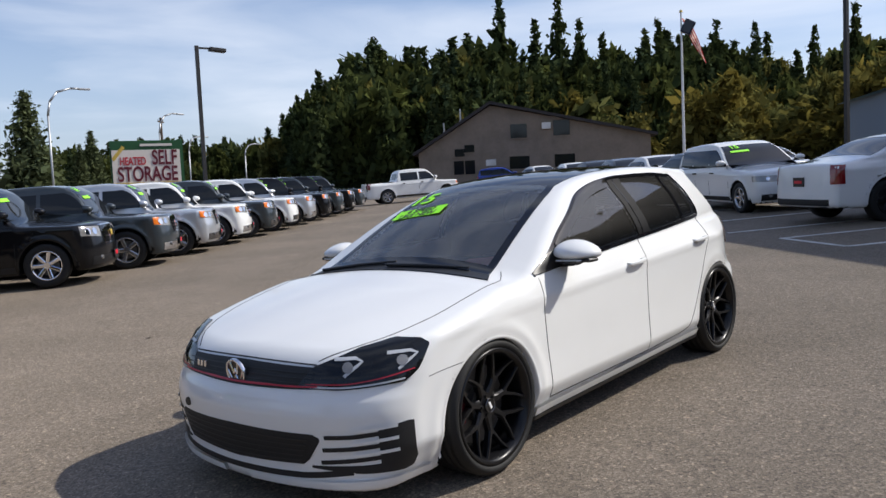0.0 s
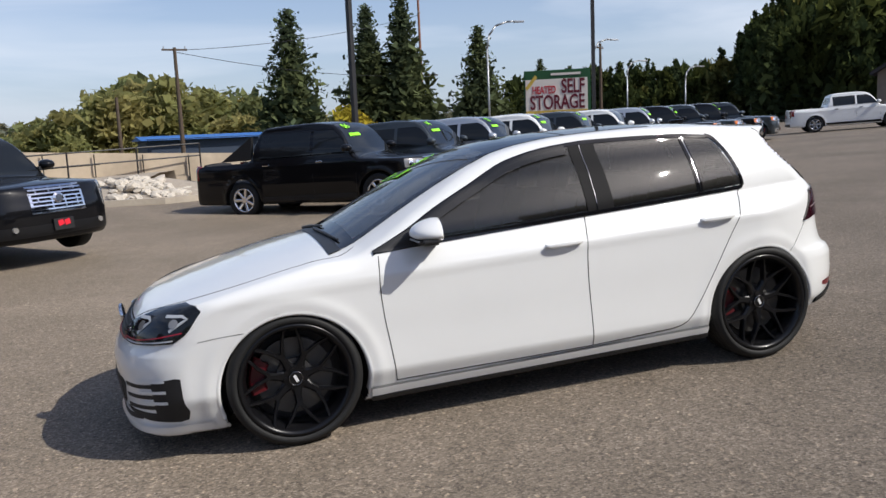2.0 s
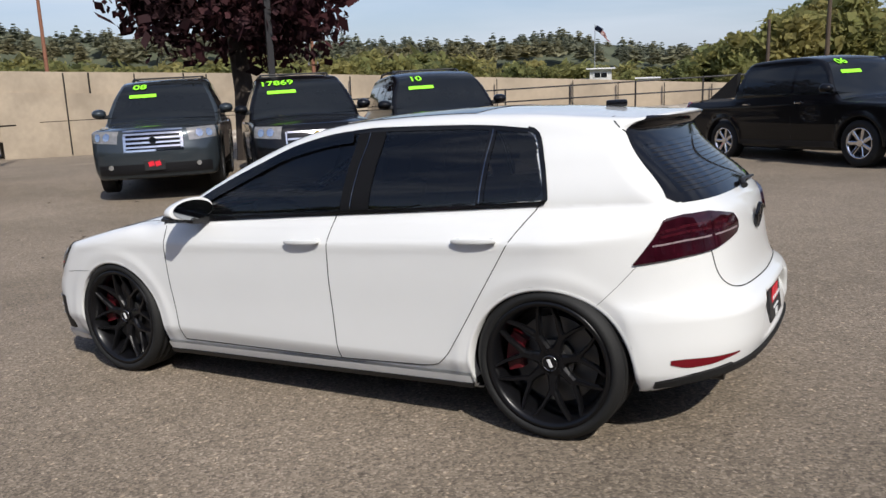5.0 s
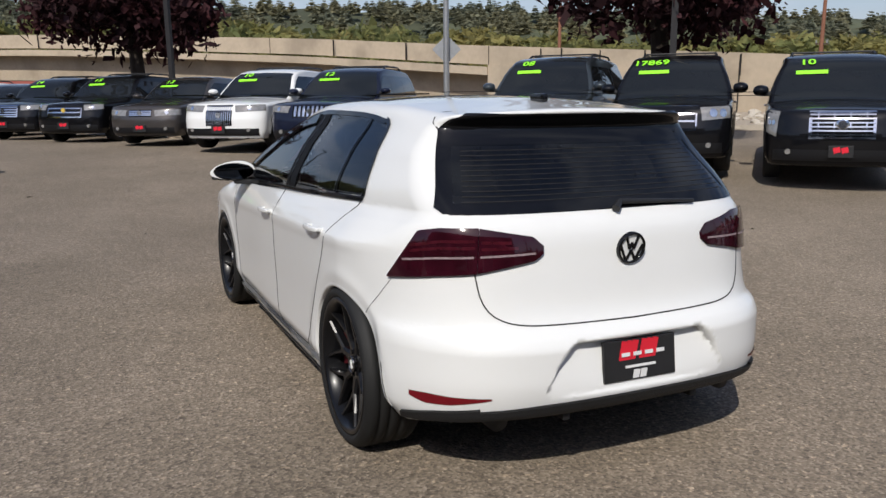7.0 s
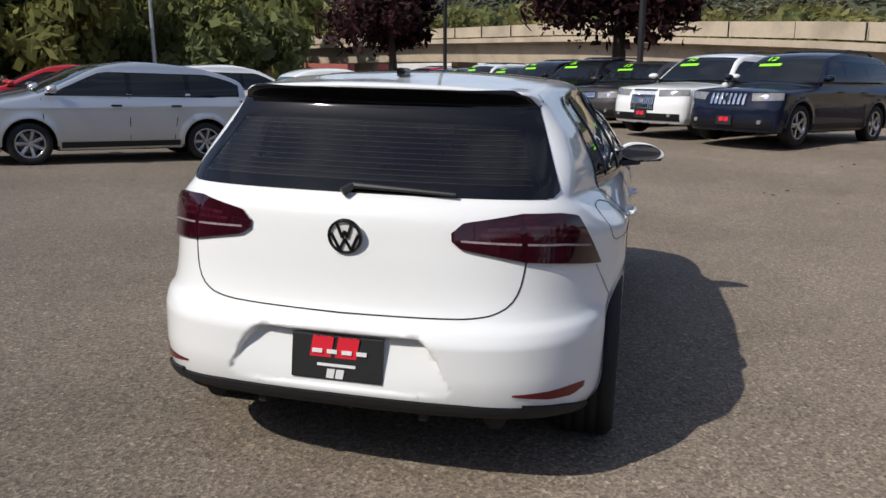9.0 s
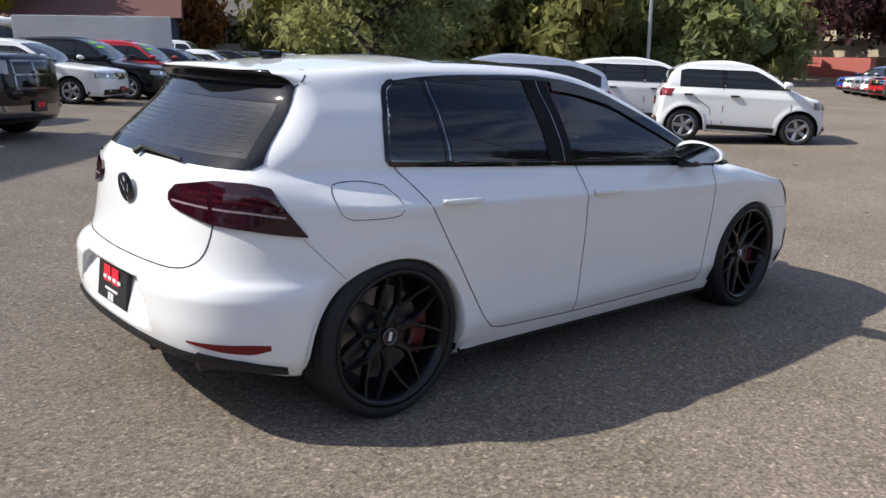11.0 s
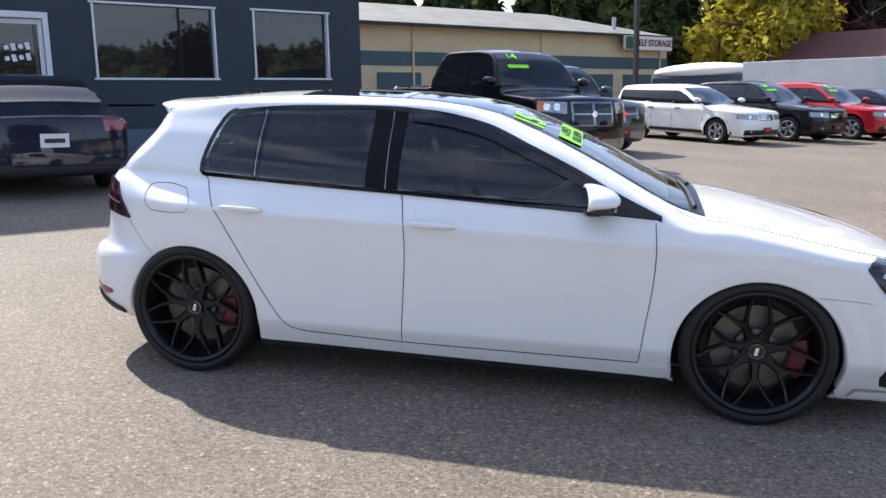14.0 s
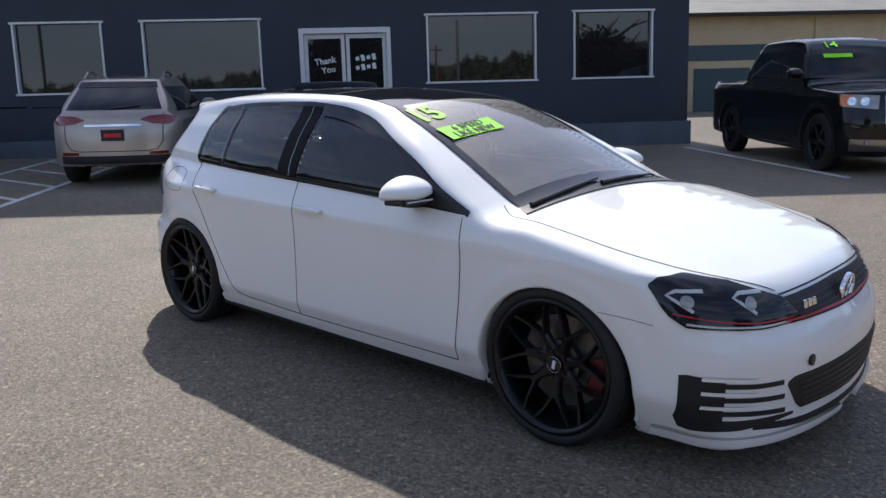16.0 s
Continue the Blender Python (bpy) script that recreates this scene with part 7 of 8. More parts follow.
        lay("intake_floor", PLASTIC, fr, [(-0.93, 0.226), (-0.70, 0.204), (-0.62, 0.203)], [(-0.93, 0.236), (-0.70, 0.240), (-0.62, 0.244)], fb, 20, 4, 0.003, 0.01)
        for k in range(3):
            z0 = 0.262 + 0.052 * k
            line("intake_slot", PLASTIC, fr, [(-0.885 + 0.012 * k, z0 - 0.010 + 0.004 * k), (-0.74, z0), (-0.59, z0 + 0.012)], vent, 0.018, 0.003)
            line("intake_blade", WHITE, fr, [(-0.74, z0 + 0.024), (-0.62, z0 + 0.034), (-0.545, z0 + 0.038)], vent, 0.013, 0.009)
    lower = lay("lower_intake", PLASTIC, FRONT, [(-0.52, 0.345), (-0.44, 0.240), (0, 0.226), (0.44, 0.240), (0.52, 0.345)], [(-0.52, 0.360), (-0.49, 0.376), (0, 0.384), (0.49, 0.376), (0.52, 0.360)], fb, 34, 8, 0.003, 0.012)
    for k in range(5):
        line("intake_bar", TRIM, FRONT, [(-0.42 - 0.012 * k, 0.258 + 0.023 * k), (0, 0.246 + 0.027 * k), (0.42 + 0.012 * k, 0.258 + 0.023 * k)], lower, 0.006, 0.008)
    line("lower_slot", PLASTIC, FRONT, curve_line([(-0.64, 0.212), (-0.40, 0.188), (0, 0.182), (0.40, 0.188), (0.64, 0.212)]), fb, 0.026, 0.003)
    for left in (True, False):
        lay("splitter", WHITE, corner_frame(True, left, 38), [(-1.25, 0.142), (-0.8, 0.142), (-0.44, 0.150)], [(-1.25, 0.168), (-0.8, 0.172), (-0.44, 0.185)], fb, 30, 4, 0.016, 0.02)
    q, _ = on_body(G, FRONT, [(-0.405, 0.420)], 0.002)
    part("tow_cover", bm_cyl(bmesh.new(), 0.021, 0.021, 0.012, Matrix.Translation(q[0]) @ pose(0, 0, 0, 0, 90), 20), TRIM, fb)
    # fuel flap
    line("fuel_flap_gap", SEAM, RIGHT, curve_line([(-1.345, 0.915), (-1.45, 0.932), (-1.545, 0.925), (-1.565, 0.89), (-1.545, 0.825), (-1.50, 0.803), (-1.40, 0.803), (-1.305, 0.815), (-1.300, 0.85), (-1.345, 0.915)], 40), body, 0.0022)
    # wheels
    for x, front in ((G.wb / 2, True), (-G.wb / 2, False)):
        for y in (0.752, -0.752):
            w = add_wheel(car, x, y, 0.325, 0.235, 0.268, "mesh", RIM_BLACK, front, CALIPER)
            cp = bm_cyl(bmesh.new(), 0.034, 0.032, 0.014, pose(0, 0.066, 0, -90), 28)
            part("centre_cap", cp, GLOSS_BLACK, w)
            rg = lathe([(0.034, 0.070), (0.034, 0.076), (0.031, 0.076), (0.031, 0.070)], 28)
            part("cap_ring", rg, DARK_CHROME, w)
            part("cap_print", box((0.014, 0.004, 0.036), pose(0, 0.0745, 0, 0, 24 if y > 0 else -12), 0.002), PLATE_WHITE, w)
    # cabin
    def seat(x, y, wide=0.50):
        bm = bmesh.new()
        bm_box(bm, (0.50, wide, 0.16), pose(x, y, 0.50, 0, -6), 0.05, 3)
        bm_box(bm, (0.14, wide, 0.58), pose(x - 0.30, y, 0.78, 0, -16), 0.05, 3)
        st = part("seat", bm, LINING, car)
        bm = bmesh.new()
        bm_box(bm, (0.09, 0.26, 0.17), pose(x - 0.40, y, 1.13, 0, -14), 0.04, 3)
        for k in (-0.06, 0.06):
            rod(bm, (x - 0.37, y + k, 1.00), (x - 0.395, y + k, 1.09), 0.006)
        part("headrest", bm, LINING, st)

    for x, y in ((0.10, 0.37), (0.10, -0.37), (-0.80, 0.36), (-0.80, -0.36)):
        seat(x, y)
    dash = box((0.42, 1.32, 0.22), pose(0.74, 0, 0.80, 0, 8), 0.06, 3)
    part("dashboard", dash, LINING, car)
    st = lathe([(0.185, -0.014), (0.199, 0), (0.185, 0.014), (0.171, 0), (0.185, -0.014)], 40)
    bm_box(st, (0.34, 0.02, 0.035), Matrix(), 0.006)
    bm_box(st, (0.12, 0.03, 0.12), Matrix(), 0.02)
    sw = part("steering_wheel", st, GLOSS_BLACK, car)
    sw.location, sw.rotation_euler = (0.42, 0.37, 0.86), (radians(62), 0, radians(90))
    part("paper_sheet", box((0.20, 0.26, 0.004), pose(0.80, 0.42, 0.925, 4, 10, 8)), PINK, car, "pink paper on the dashboard")
    # marker writing on the screen
    def screen_text(body_, size, x, y, turn, mat, off=0.008, squeeze=1.0):
        me = text_mesh(body_, size, 0.0012, "CENTER", squeeze)
        q, nn = on_body(G, TOP, [(x, y)], off)
        nrm = Vector(nn[0])
        right = Vector((0, 1, 0))
        up = nrm.cross(right).normalized()
        right = up.cross(nrm).normalized()
        m3 = Matrix((right, up, nrm)).transposed().to_4x4()
        o = part("marker_writing", me, mat, car)
        o.matrix_local = Matrix.Translation(q[0]) @ m3 @ pose(0, 0, 0, 0, 0, turn)
    q, nn = on_body(G, TOP, [(0.458, -0.305)], 0.0075)
    nrm = Vector(nn[0])
    up = nrm.cross(Vector((0, 1, 0))).normalized()
    right = up.cross(nrm).normalized()
    fl = part("marker_panel", box((0.40, 0.115, 0.001)), GREEN_INK, car)
    fl.matrix_local = Matrix.Translation(q[0]) @ Matrix((right, up, nrm)).transposed().to_4x4() @ pose(0, 0, 0, 0, 0, 4)
    screen_text("15", 0.21, 0.272, -0.425, 4, GREEN_INK)
    screen_text("6 SPEED", 0.066, 0.432, -0.305, 4, TRIM, 0.0095)
    screen_text("LIKE NEW", 0.066, 0.486, -0.305, 4, TRIM, 0.0095)
    return car


build_golf()


# ---- parked vehicles ----
def shape_of(L, W, H, wb, fo, hood, cowl, glass_top, tail_x, style, zb, arch, R, rear_top=None, kind=""):
    """A parked car's body from its main sizes: the nose lies fo ahead of the front axle."""
    xf, xr = wb / 2 + fo, wb / 2 + fo - L
    w = W / 2
    if style == "pickup":
        top = [(xf - 0.02, hood - 0.20), (xf - 0.14, hood - 0.06), (cowl + 0.5, hood), (cowl, hood + 0.04), (glass_top + 0.18, H - 0.16), (glass_top - 0.05, H - 0.05), (glass_top - 0.6, H), (tail_x + 0.25, H - 0.02), (tail_x + 0.06, H - 0.12),
               (tail_x - 0.14, zb + 0.06), (tail_x - 0.20, zb + 0.02), (xr, zb + 0.02)]
    elif kind == "hatch":
        top = [(xf - 0.03, hood - 0.28), (xf - 0.22, hood - 0.13), (cowl + 0.30, hood - 0.01), (cowl, hood + 0.06), (cowl - 0.48, H - 0.28), (glass_top, H - 0.08), (-0.35, H), (-1.05, H - 0.04), (-1.65, H - 0.15), (tail_x, H - 0.25), (xr, H - 0.5)]
    elif kind == "micro":
        top = [(xf - 0.02, 0.70), (xf - 0.14, 0.84), (cowl + 0.10, hood - 0.01), (cowl - 0.05, hood + 0.06), (0.48, H - 0.22), (glass_top, H - 0.06), (-0.30, H), (-0.80, H - 0.03), (-1.12, H - 0.12), (tail_x - 0.08, H - 0.26), (xr, H - 0.5)]
    elif style == "sedan":
        top = [(xf - 0.03, hood - 0.26), (xf - 0.2, hood - 0.13), (cowl + 0.4, hood), (cowl, hood + 0.04), (glass_top + 0.12, H - 0.12), (glass_top - 0.2, H - 0.02), (-0.5, H), (-1.0, H - 0.07), (tail_x, zb + 0.10), (tail_x - 0.25, zb + 0.06), (xr + 0.02, zb + 0.01)]
    else:
        top = [(xf - 0.03, hood - 0.22), (xf - 0.16, hood - 0.09), (cowl + 0.5, hood), (cowl, hood + 0.04), (glass_top + 0.15, H - 0.15), (glass_top - 0.12, H - 0.05), (glass_top - 0.55, H), (tail_x + 0.6, H - 0.02), (tail_x, H - 0.07 if rear_top is None else rear_top), (tail_x - 0.3, H - 0.2)]
    curvy = kind == "curvy_suv"
    front = [(0.15, xf - 0.12), (R, xf - 0.01), (R * 1.6, xf), (hood * 0.72, xf - 0.03), (hood * 0.9, xf - 0.08), (hood + 0.1, xf - 0.2)]
    if style in ("pickup", "sedan"):
        rear = [(0.2, xr + 0.1), (R * 1.1, xr), (zb * 0.7, xr + 0.02), (zb, xr + 0.06), (H, xr + 0.2)]
    else:
        rear = [(0.2, xr + 0.1), (R * 1.1, xr), (R * 1.9, xr + 0.015), (zb - 0.1, xr + 0.06), (zb + 0.02, xr + 0.12), (H - 0.12, tail_x - 0.04), (H + 0.1, tail_x + 0.25)]
    return Shape(top, front, rear, [(xr, w - 0.06), (xr + 0.5, w - 0.01), (0, w - 0.015), (xf - 0.5, w - 0.02), (xf, w - 0.07)], [(xr, w - (0.20 if curvy else 0.13)), (-0.5, w - 0.05), (cowl, w - 0.06), (xf, w - 0.14)],
                 [(xr, w * (0.58 if curvy else 0.70)), (-0.5, w * (0.70 if curvy else 0.76)), (cowl, w * 0.72)], [(xr, R * 0.85), (-wb / 2, R * 0.7), (wb / 2, R * 0.62), (xf, R * 0.62)],
                 zc=zb * 0.86, zb=zb, zr=H - 0.09, shear=0.015, crown=[(xr, 0.05), (xf, 0.06)], wb=wb, arch=arch, arch_z=R, front_bow=(0.14, 0.22), rear_bow=(0.16, 0.5) if curvy else (0.06, 0.14), flare=0.016,
                 bed=(xr + 0.12, tail_x - 0.28, w - 0.16, zb - 0.45) if style == "pickup" else None, soft=0.05, well=w * 0.62)


KINDS = {
    # length, width, height, wheelbase, nose overhang, bonnet, cowl x, screen top x, tail x, style, belt, arch, wheel radius
    "big_suv": (5.13, 2.00, 1.90, 2.946, 1.00, 1.12, 0.98, 0.22, -2.30, "suv", 1.20, 0.47, 0.40),
    "suv": (4.80, 1.93, 1.73, 2.90, 0.90, 1.04, 0.98, 0.12, -2.05, "suv", 1.10, 0.43, 0.37),
    "crossover": (4.40, 1.82, 1.62, 2.62, 0.90, 0.98, 0.92, 0.02, -1.80, "suv", 1.02, 0.40, 0.34),
    "curvy_suv": (4.63, 1.82, 1.59, 2.80, 0.85, 0.98, 0.85, 0.0, -1.66, "suv", 1.03, 0.42, 0.365),
    "pickup": (5.75, 2.00, 1.90, 3.55, 0.95, 1.14, 1.32, 0.62, -1.05, "pickup", 1.22, 0.47, 0.40),
    "lifted_pickup": (5.70, 2.02, 2.06, 3.55, 0.93, 1.28, 1.32, 0.62, -1.05, "pickup", 1.36, 0.52, 0.44),
    "sport_pickup": (5.63, 2.00, 1.93, 3.30, 0.95, 1.12, 1.25, 0.55, -1.25, "pickup", 1.22, 0.46, 0.39),
    "hatch": (4.37, 1.77, 1.56, 2.60, 0.88, 1.00, 1.18, 0.22, -1.90, "suv", 1.00, 0.375, 0.315),
    "wagon": (4.55, 1.78, 1.50, 2.58, 0.90, 0.93, 0.95, 0.0, -2.05, "suv", 0.98, 0.375, 0.315),
    "micro": (3.05, 1.68, 1.50, 2.00, 0.53, 0.97, 0.92, 0.12, -1.22, "suv", 0.98, 0.36, 0.30),
    "sedan": (4.63, 1.78, 1.45, 2.65, 0.92, 0.90, 0.98, 0.05, -1.72, "sedan", 0.97, 0.375, 0.32),
    "big_sedan": (5.04, 1.90, 1.49, 3.05, 0.92, 0.98, 1.05, 0.10, -1.80, "sedan", 1.04, 0.42, 0.36)}
TEMPLATES = {}


def add_front(S, kind, car, style, name_, L):
    xf = S.wb / 2 + KINDS[kind][4]
    hood, w = KINDS[kind][5], KINDS[kind][1] / 2

    def lay(name, mat, fr, lo, hi, n=10, m=5, off=0.006, skirt=0.02, parent=car, label=""):
        return part(name, patch(S, fr, lo, hi, n, m, off, skirt, name), mat, parent, label)

    g0, g1, gw = {"chrome": (0.60, 0.90, 0.50), "slats": (0.66, 0.88, 0.44), "split": (0.62, 0.90, 0.52), "small": (0.66, 0.82, 0.34), "mesh": (0.48, 0.88, 0.34), "cross": (0.58, 0.90, 0.50), "shield": (0.56, 0.90, 0.46)}[style]
    zz0, zz1 = hood * g0, hood * g1
    bright = DARK_CHROME if style == "cross" else CHROME
    if style == "split":
        lay("grille_surround", CHROME, FRONT, [(-w * gw * 0.94, zz0 - 0.03), (w * gw * 0.94, zz0 - 0.03)], [(-w * gw * 1.03, zz1 + 0.02), (w * gw * 1.03, zz1 + 0.02)], 14, 4, 0.003, 0.015)
    gr = lay("grille", bright if style in ("chrome", "cross", "shield") else GLOSS_BLACK, FRONT, [(-w * gw * 0.9, zz0), (w * gw * 0.9, zz0)], [(-w * gw, zz1), (w * gw, zz1)], 14, 4)
    if style in ("chrome", "cross", "shield"):
        lay("grille_ground", GLOSS_BLACK, FRONT, [(-w * gw * 0.82, zz0 + 0.03), (w * gw * 0.82, zz0 + 0.03)], [(-w * gw * 0.92, zz1 - 0.03), (w * gw * 0.92, zz1 - 0.03)], 14, 4, 0.009, 0.01, gr)
    bars = {"chrome": 4, "split": 2, "small": 3, "mesh": 0, "slats": 0, "cross": 1, "shield": 6}[style]
    for k in range(bars):
        z = zz0 + (zz1 - zz0) * (k + 1) / (bars + 1)
        part("grille_bar", ribbon(S, FRONT, [(-w * gw * 0.88, z), (w * gw * 0.88, z)], 0.026 if style != "shield" else 0.018, 0.016, 0.2), bright, gr)
    cols = {"slats": 8, "mesh": 12, "chrome": 0, "cross": 1, "shield": 4}.get(style, 0)
    for k in range(cols):
        y = w * gw * 0.86 * (2 * (k + 0.5) / cols - 1)
        part("grille_bar", ribbon(S, FRONT, [(y, zz0 + 0.02), (y, zz1 - 0.02)], {"slats": 0.042, "mesh": 0.016, "chrome": 0.03, "cross": 0.05, "shield": 0.016}[style], 0.016, 0.1), bright, gr)
    bd = part("badge", bm_cyl(bmesh.new(), 0.085 if style == "shield" else 0.055, 0.055, 0.02, pose(0, 0, 0, 0, 90), 16), SIGN_GOLD if style == "split" else CHROME, gr)
    q, _ = on_body(S, FRONT, [(0, (zz0 + zz1) / 2)], 0.02)
    bd.location = tuple(q[0])
    for left in (True, False):
        fr = corner_frame(True, left, 32)
        o = math.sin(radians(32)) * xf
        c0 = -o + math.cos(radians(32)) * w * gw * 1.04 + 0.06
        c1 = -math.sin(radians(32)) * (xf - 0.30) + math.cos(radians(32)) * (w - 0.03)
        tall = 0.20 if kind in ("big_suv", "pickup", "lifted_pickup", "sport_pickup") else 0.14
        if style == "shield":
            tall, c0 = 0.36, c1 - 0.20
        lm = lay("headlamp", LAMP_CLEAR, fr, [(c0, zz1 - tall), (c1, zz1 - tall * 0.8)], [(c0, zz1 - 0.01), (c1, zz1 + 0.01)], 8, 5, 0.008)
        if kind in ("pickup", "lifted_pickup"):
            lay("side_marker", ORANGE, fr, [(c1 - 0.13, zz1 - tall * 0.8), (c1 + 0.01, zz1 - tall * 0.7)], [(c1 - 0.13, zz1), (c1 + 0.01, zz1)], 5, 4, 0.012, 0.02, lm)
        cw = c1 - c0
        for q_ in ((0.36, 0.70) if tall > 0.15 else (0.45,)):
            cu, cz, cr = c0 + cw * q_, zz1 - tall * 0.45, min(tall * 0.30, cw * 0.17)
            ring = [(cu + cr * math.cos(a), cr * math.sin(a)) for a in np.linspace(math.pi, 0, 9)]
            lay("lamp_bowl", CHROME, fr, [(a, cz - b) for a, b in ring], [(a, cz + b) for a, b in ring], 8, 4, 0.014, 0.008, lm)
        q, _ = on_body(S, FRONT, [((1 if left else -1) * w * 0.66, S.arch_z * 1.12)], 0.016)
        part("fog_lamp", bm_cyl(bmesh.new(), 0.042, 0.038, 0.03, Matrix.Translation(q[0]) @ pose(0, 0, 0, 0, 90), 16), LAMP_CLEAR, car)
    b0, b1 = S.arch_z * 0.82, S.arch_z * 1.20
    chrome_bumper = kind in ("pickup", "lifted_pickup") and style != "split"
    lay("bumper_trim", bright if chrome_bumper else BUMPER_BLACK, FRONT, [(-w * 0.85, b0), (w * 0.85, b0)], [(-w * 0.85, b1), (w * 0.85, b1)], 16, 4, 0.012, 0.03)
    q, _ = on_body(S, FRONT, [(0, S.arch_z * 1.15)], 0.03)
    pl = part("licence_plate", box((0.02, 0.31, 0.16), Matrix.Translation(q[0]), 0.006), TRIM, car, "black and red dealer plate")
    rr = bmesh.new()
    for k in (-0.05, 0.05):
        bm_box(rr, (0.006, 0.085, 0.075), Matrix.Translation(Vector(q[0]) + Vector((0.011, k, 0.022))) @ pose(0, 0, 0, 14), 0.0)
    part("plate_print", rr, PLATE_RED, pl)


def template(kind, grille="chrome", rims="five", rim_mat=None, panes=True):
    key = (kind, grille, rims, rim_mat.name if rim_mat else "")
    if key in TEMPLATES:
        return TEMPLATES[key]
    L, W, H, wb, fo, hood, cowl, gt, tx, style, zb, arch, R = KINDS[kind]
    S = shape_of(L, W, H, wb, fo, hood, cowl, gt, tx, style, zb, arch, R, None, kind)
    car = new(kind)
    w = W / 2
    xf, xr = wb / 2 + fo, wb / 2 + fo - L
    body = S.body("body", (WHITE, PLASTIC, LINING), {"micro": 0.036, "hatch": 0.045, "curvy_suv": 0.045, "big_suv": 0.055, "suv": 0.055}.get(kind, 0.07), (xr - 0.2, -w - 0.1, 0.08), (xf + 0.2, w + 0.1, H + 0.1))[0]
    part("body", body, None, car)

    def lay(name, mat, fr, lo, hi, n=10, m=5, off=0.006, skirt=0.02, parent=car, label=""):
        return part(name, patch(S, fr, lo, hi, n, m, off, skirt, name), mat, parent, label)

    # side glass
    zl = zb + 0.03
    ztop = H - 0.20 if kind not in ("big_suv", "lifted_pickup") else H - 0.22
    hi = lambda x: np.minimum(S.T(x) - 0.12, ztop)
    a_x = cowl - 0.12
    ends = {"pickup": [(a_x, 0.18), (0.10, tx + 0.12)], "sedan": [(a_x, -0.05), (-0.12, -0.92), (-0.96, tx + 0.42)], "suv": [(a_x, -0.08), (-0.16, -0.98), (-1.06, tx + 0.02)]}[style]
    if kind == "micro":
        ends = [(a_x, -0.30), (-0.38, tx + 0.10)]
    for fr in (LEFT, RIGHT):
        xs = np.linspace(ends[0][0], ends[-1][1] if style != "sedan" else ends[1][1], 24)
        if kind not in ("big_suv", "pickup", "lifted_pickup"):
            lay("window_surround", GLOSS_BLACK, fr, [(x, zl - 0.015) for x in xs], [(x, max(float(hi(x)), zl) + 0.018) for x in xs], 24, 5, 0.0025, 0.01)
        for x0, x1 in ends:
            xs = np.linspace(x0, x1, 12)
            zs = np.maximum(hi(xs), zl + 0.01)
            if style == "sedan" and x1 < -0.95:
                zs = np.maximum(np.minimum(zs, S.T(xs) - 0.10), zl + 0.01)
            lay("window", FAR_GLASS, fr, [(x, zl) for x in xs], list(zip(xs, zs)), 12, 5, 0.004, 0.01)
        part("door_gap", ribbon(S, fr, [(ends[0][1] - 0.04, zb), (ends[0][1] - 0.03, R + 0.05)], 0.012, 0.003, 0.2), SEAM, car)
        part("door_gap", ribbon(S, fr, [(a_x + 0.06, zb - 0.03), (a_x + 0.02, R + 0.05)], 0.012, 0.003, 0.2), SEAM, car)
        if style != "pickup":
            part("door_gap", ribbon(S, fr, [(ends[1][1] + 0.02, zb), (-wb / 2 + arch + 0.12, R + 0.30), (-wb / 2 + arch + 0.14, R + 0.05)], 0.012, 0.003, 0.2), SEAM, car)
        sg = 1 if fr is LEFT else -1
        for x0, x1 in ends[:2]:
            hx = x1 + 0.16
            part("door_handle", box((0.16, 0.04, 0.032), pose(hx, sg * (float(S.side(np.array(hx), np.array(zb - 0.12))) + 0.018), zb - 0.12), 0.012), CHROME if kind in ("big_suv", "sport_pickup") else TRIM, car)
        mr = part("side_mirror", mirror_mesh(), TRIM, car)
        mr.location = (cowl - 0.22, sg * (w + 0.07), zb + 0.11)
        part("mirror_foot", box((0.05, 0.14, 0.05), pose(0, -0.08 * sg, -0.04), 0.01), TRIM, mr)
        for cx in (wb / 2, -wb / 2):
            lipc = [(cx + (arch + 0.015) * math.cos(a), R + (arch + 0.015) * math.sin(a)) for a in np.linspace(-0.25, math.pi + 0.25, 26)]
            part("arch_lip", ribbon(S, fr, [p for p in lipc if p[1] > R * 0.75], 0.042, 0.0035, 0.06), WHITE, car)
        mr.scale = (1.2, 1.0, 1.35) if kind in ("big_suv", "pickup", "lifted_pickup", "sport_pickup") else (1, 0.9, 1)
        lay("sill", PLASTIC, fr, [(wb / 2 - arch - 0.05, R * 0.78), (-wb / 2 + arch + 0.05, R * 0.85)], [(wb / 2 - arch - 0.05, R * 1.05), (-wb / 2 + arch + 0.05, R * 1.1)], 8, 3, 0.012, 0.03)
    # windscreen and rear glass
    xs = np.linspace(gt + 0.04, cowl - 0.03, 10)
    half = lambda x: S.side(np.array(x), S.T(np.array(x)) - 0.05) - 0.075
    lay("windscreen", FAR_GLASS, TOP, [(x, -float(half(x))) for x in xs], [(x, float(half(x))) for x in xs], 10, 9, 0.006, 0.01)
    if style == "sedan":
        xs = np.linspace(tx + 0.06, -0.98, 8)
        lay("rear_window", FAR_GLASS, TOP, [(x, -float(half(x)) + 0.03) for x in xs], [(x, float(half(x)) - 0.03) for x in xs], 8, 9, 0.006, 0.01)
    elif style == "pickup":
        zs = np.linspace(zb + 0.10, H - 0.22, 5)
        fr = ((tx - 1.2, 0, 0), (0, 0, 1), (0, 1, 0), (1, 0, 0))
        lay("rear_window", FAR_GLASS, fr, [(z, -w * 0.62) for z in zs], [(z, w * 0.62) for z in zs], 5, 6, 0.006, 0.01)
    else:
        zs = np.linspace(zb + 0.06, H - 0.20, 6)
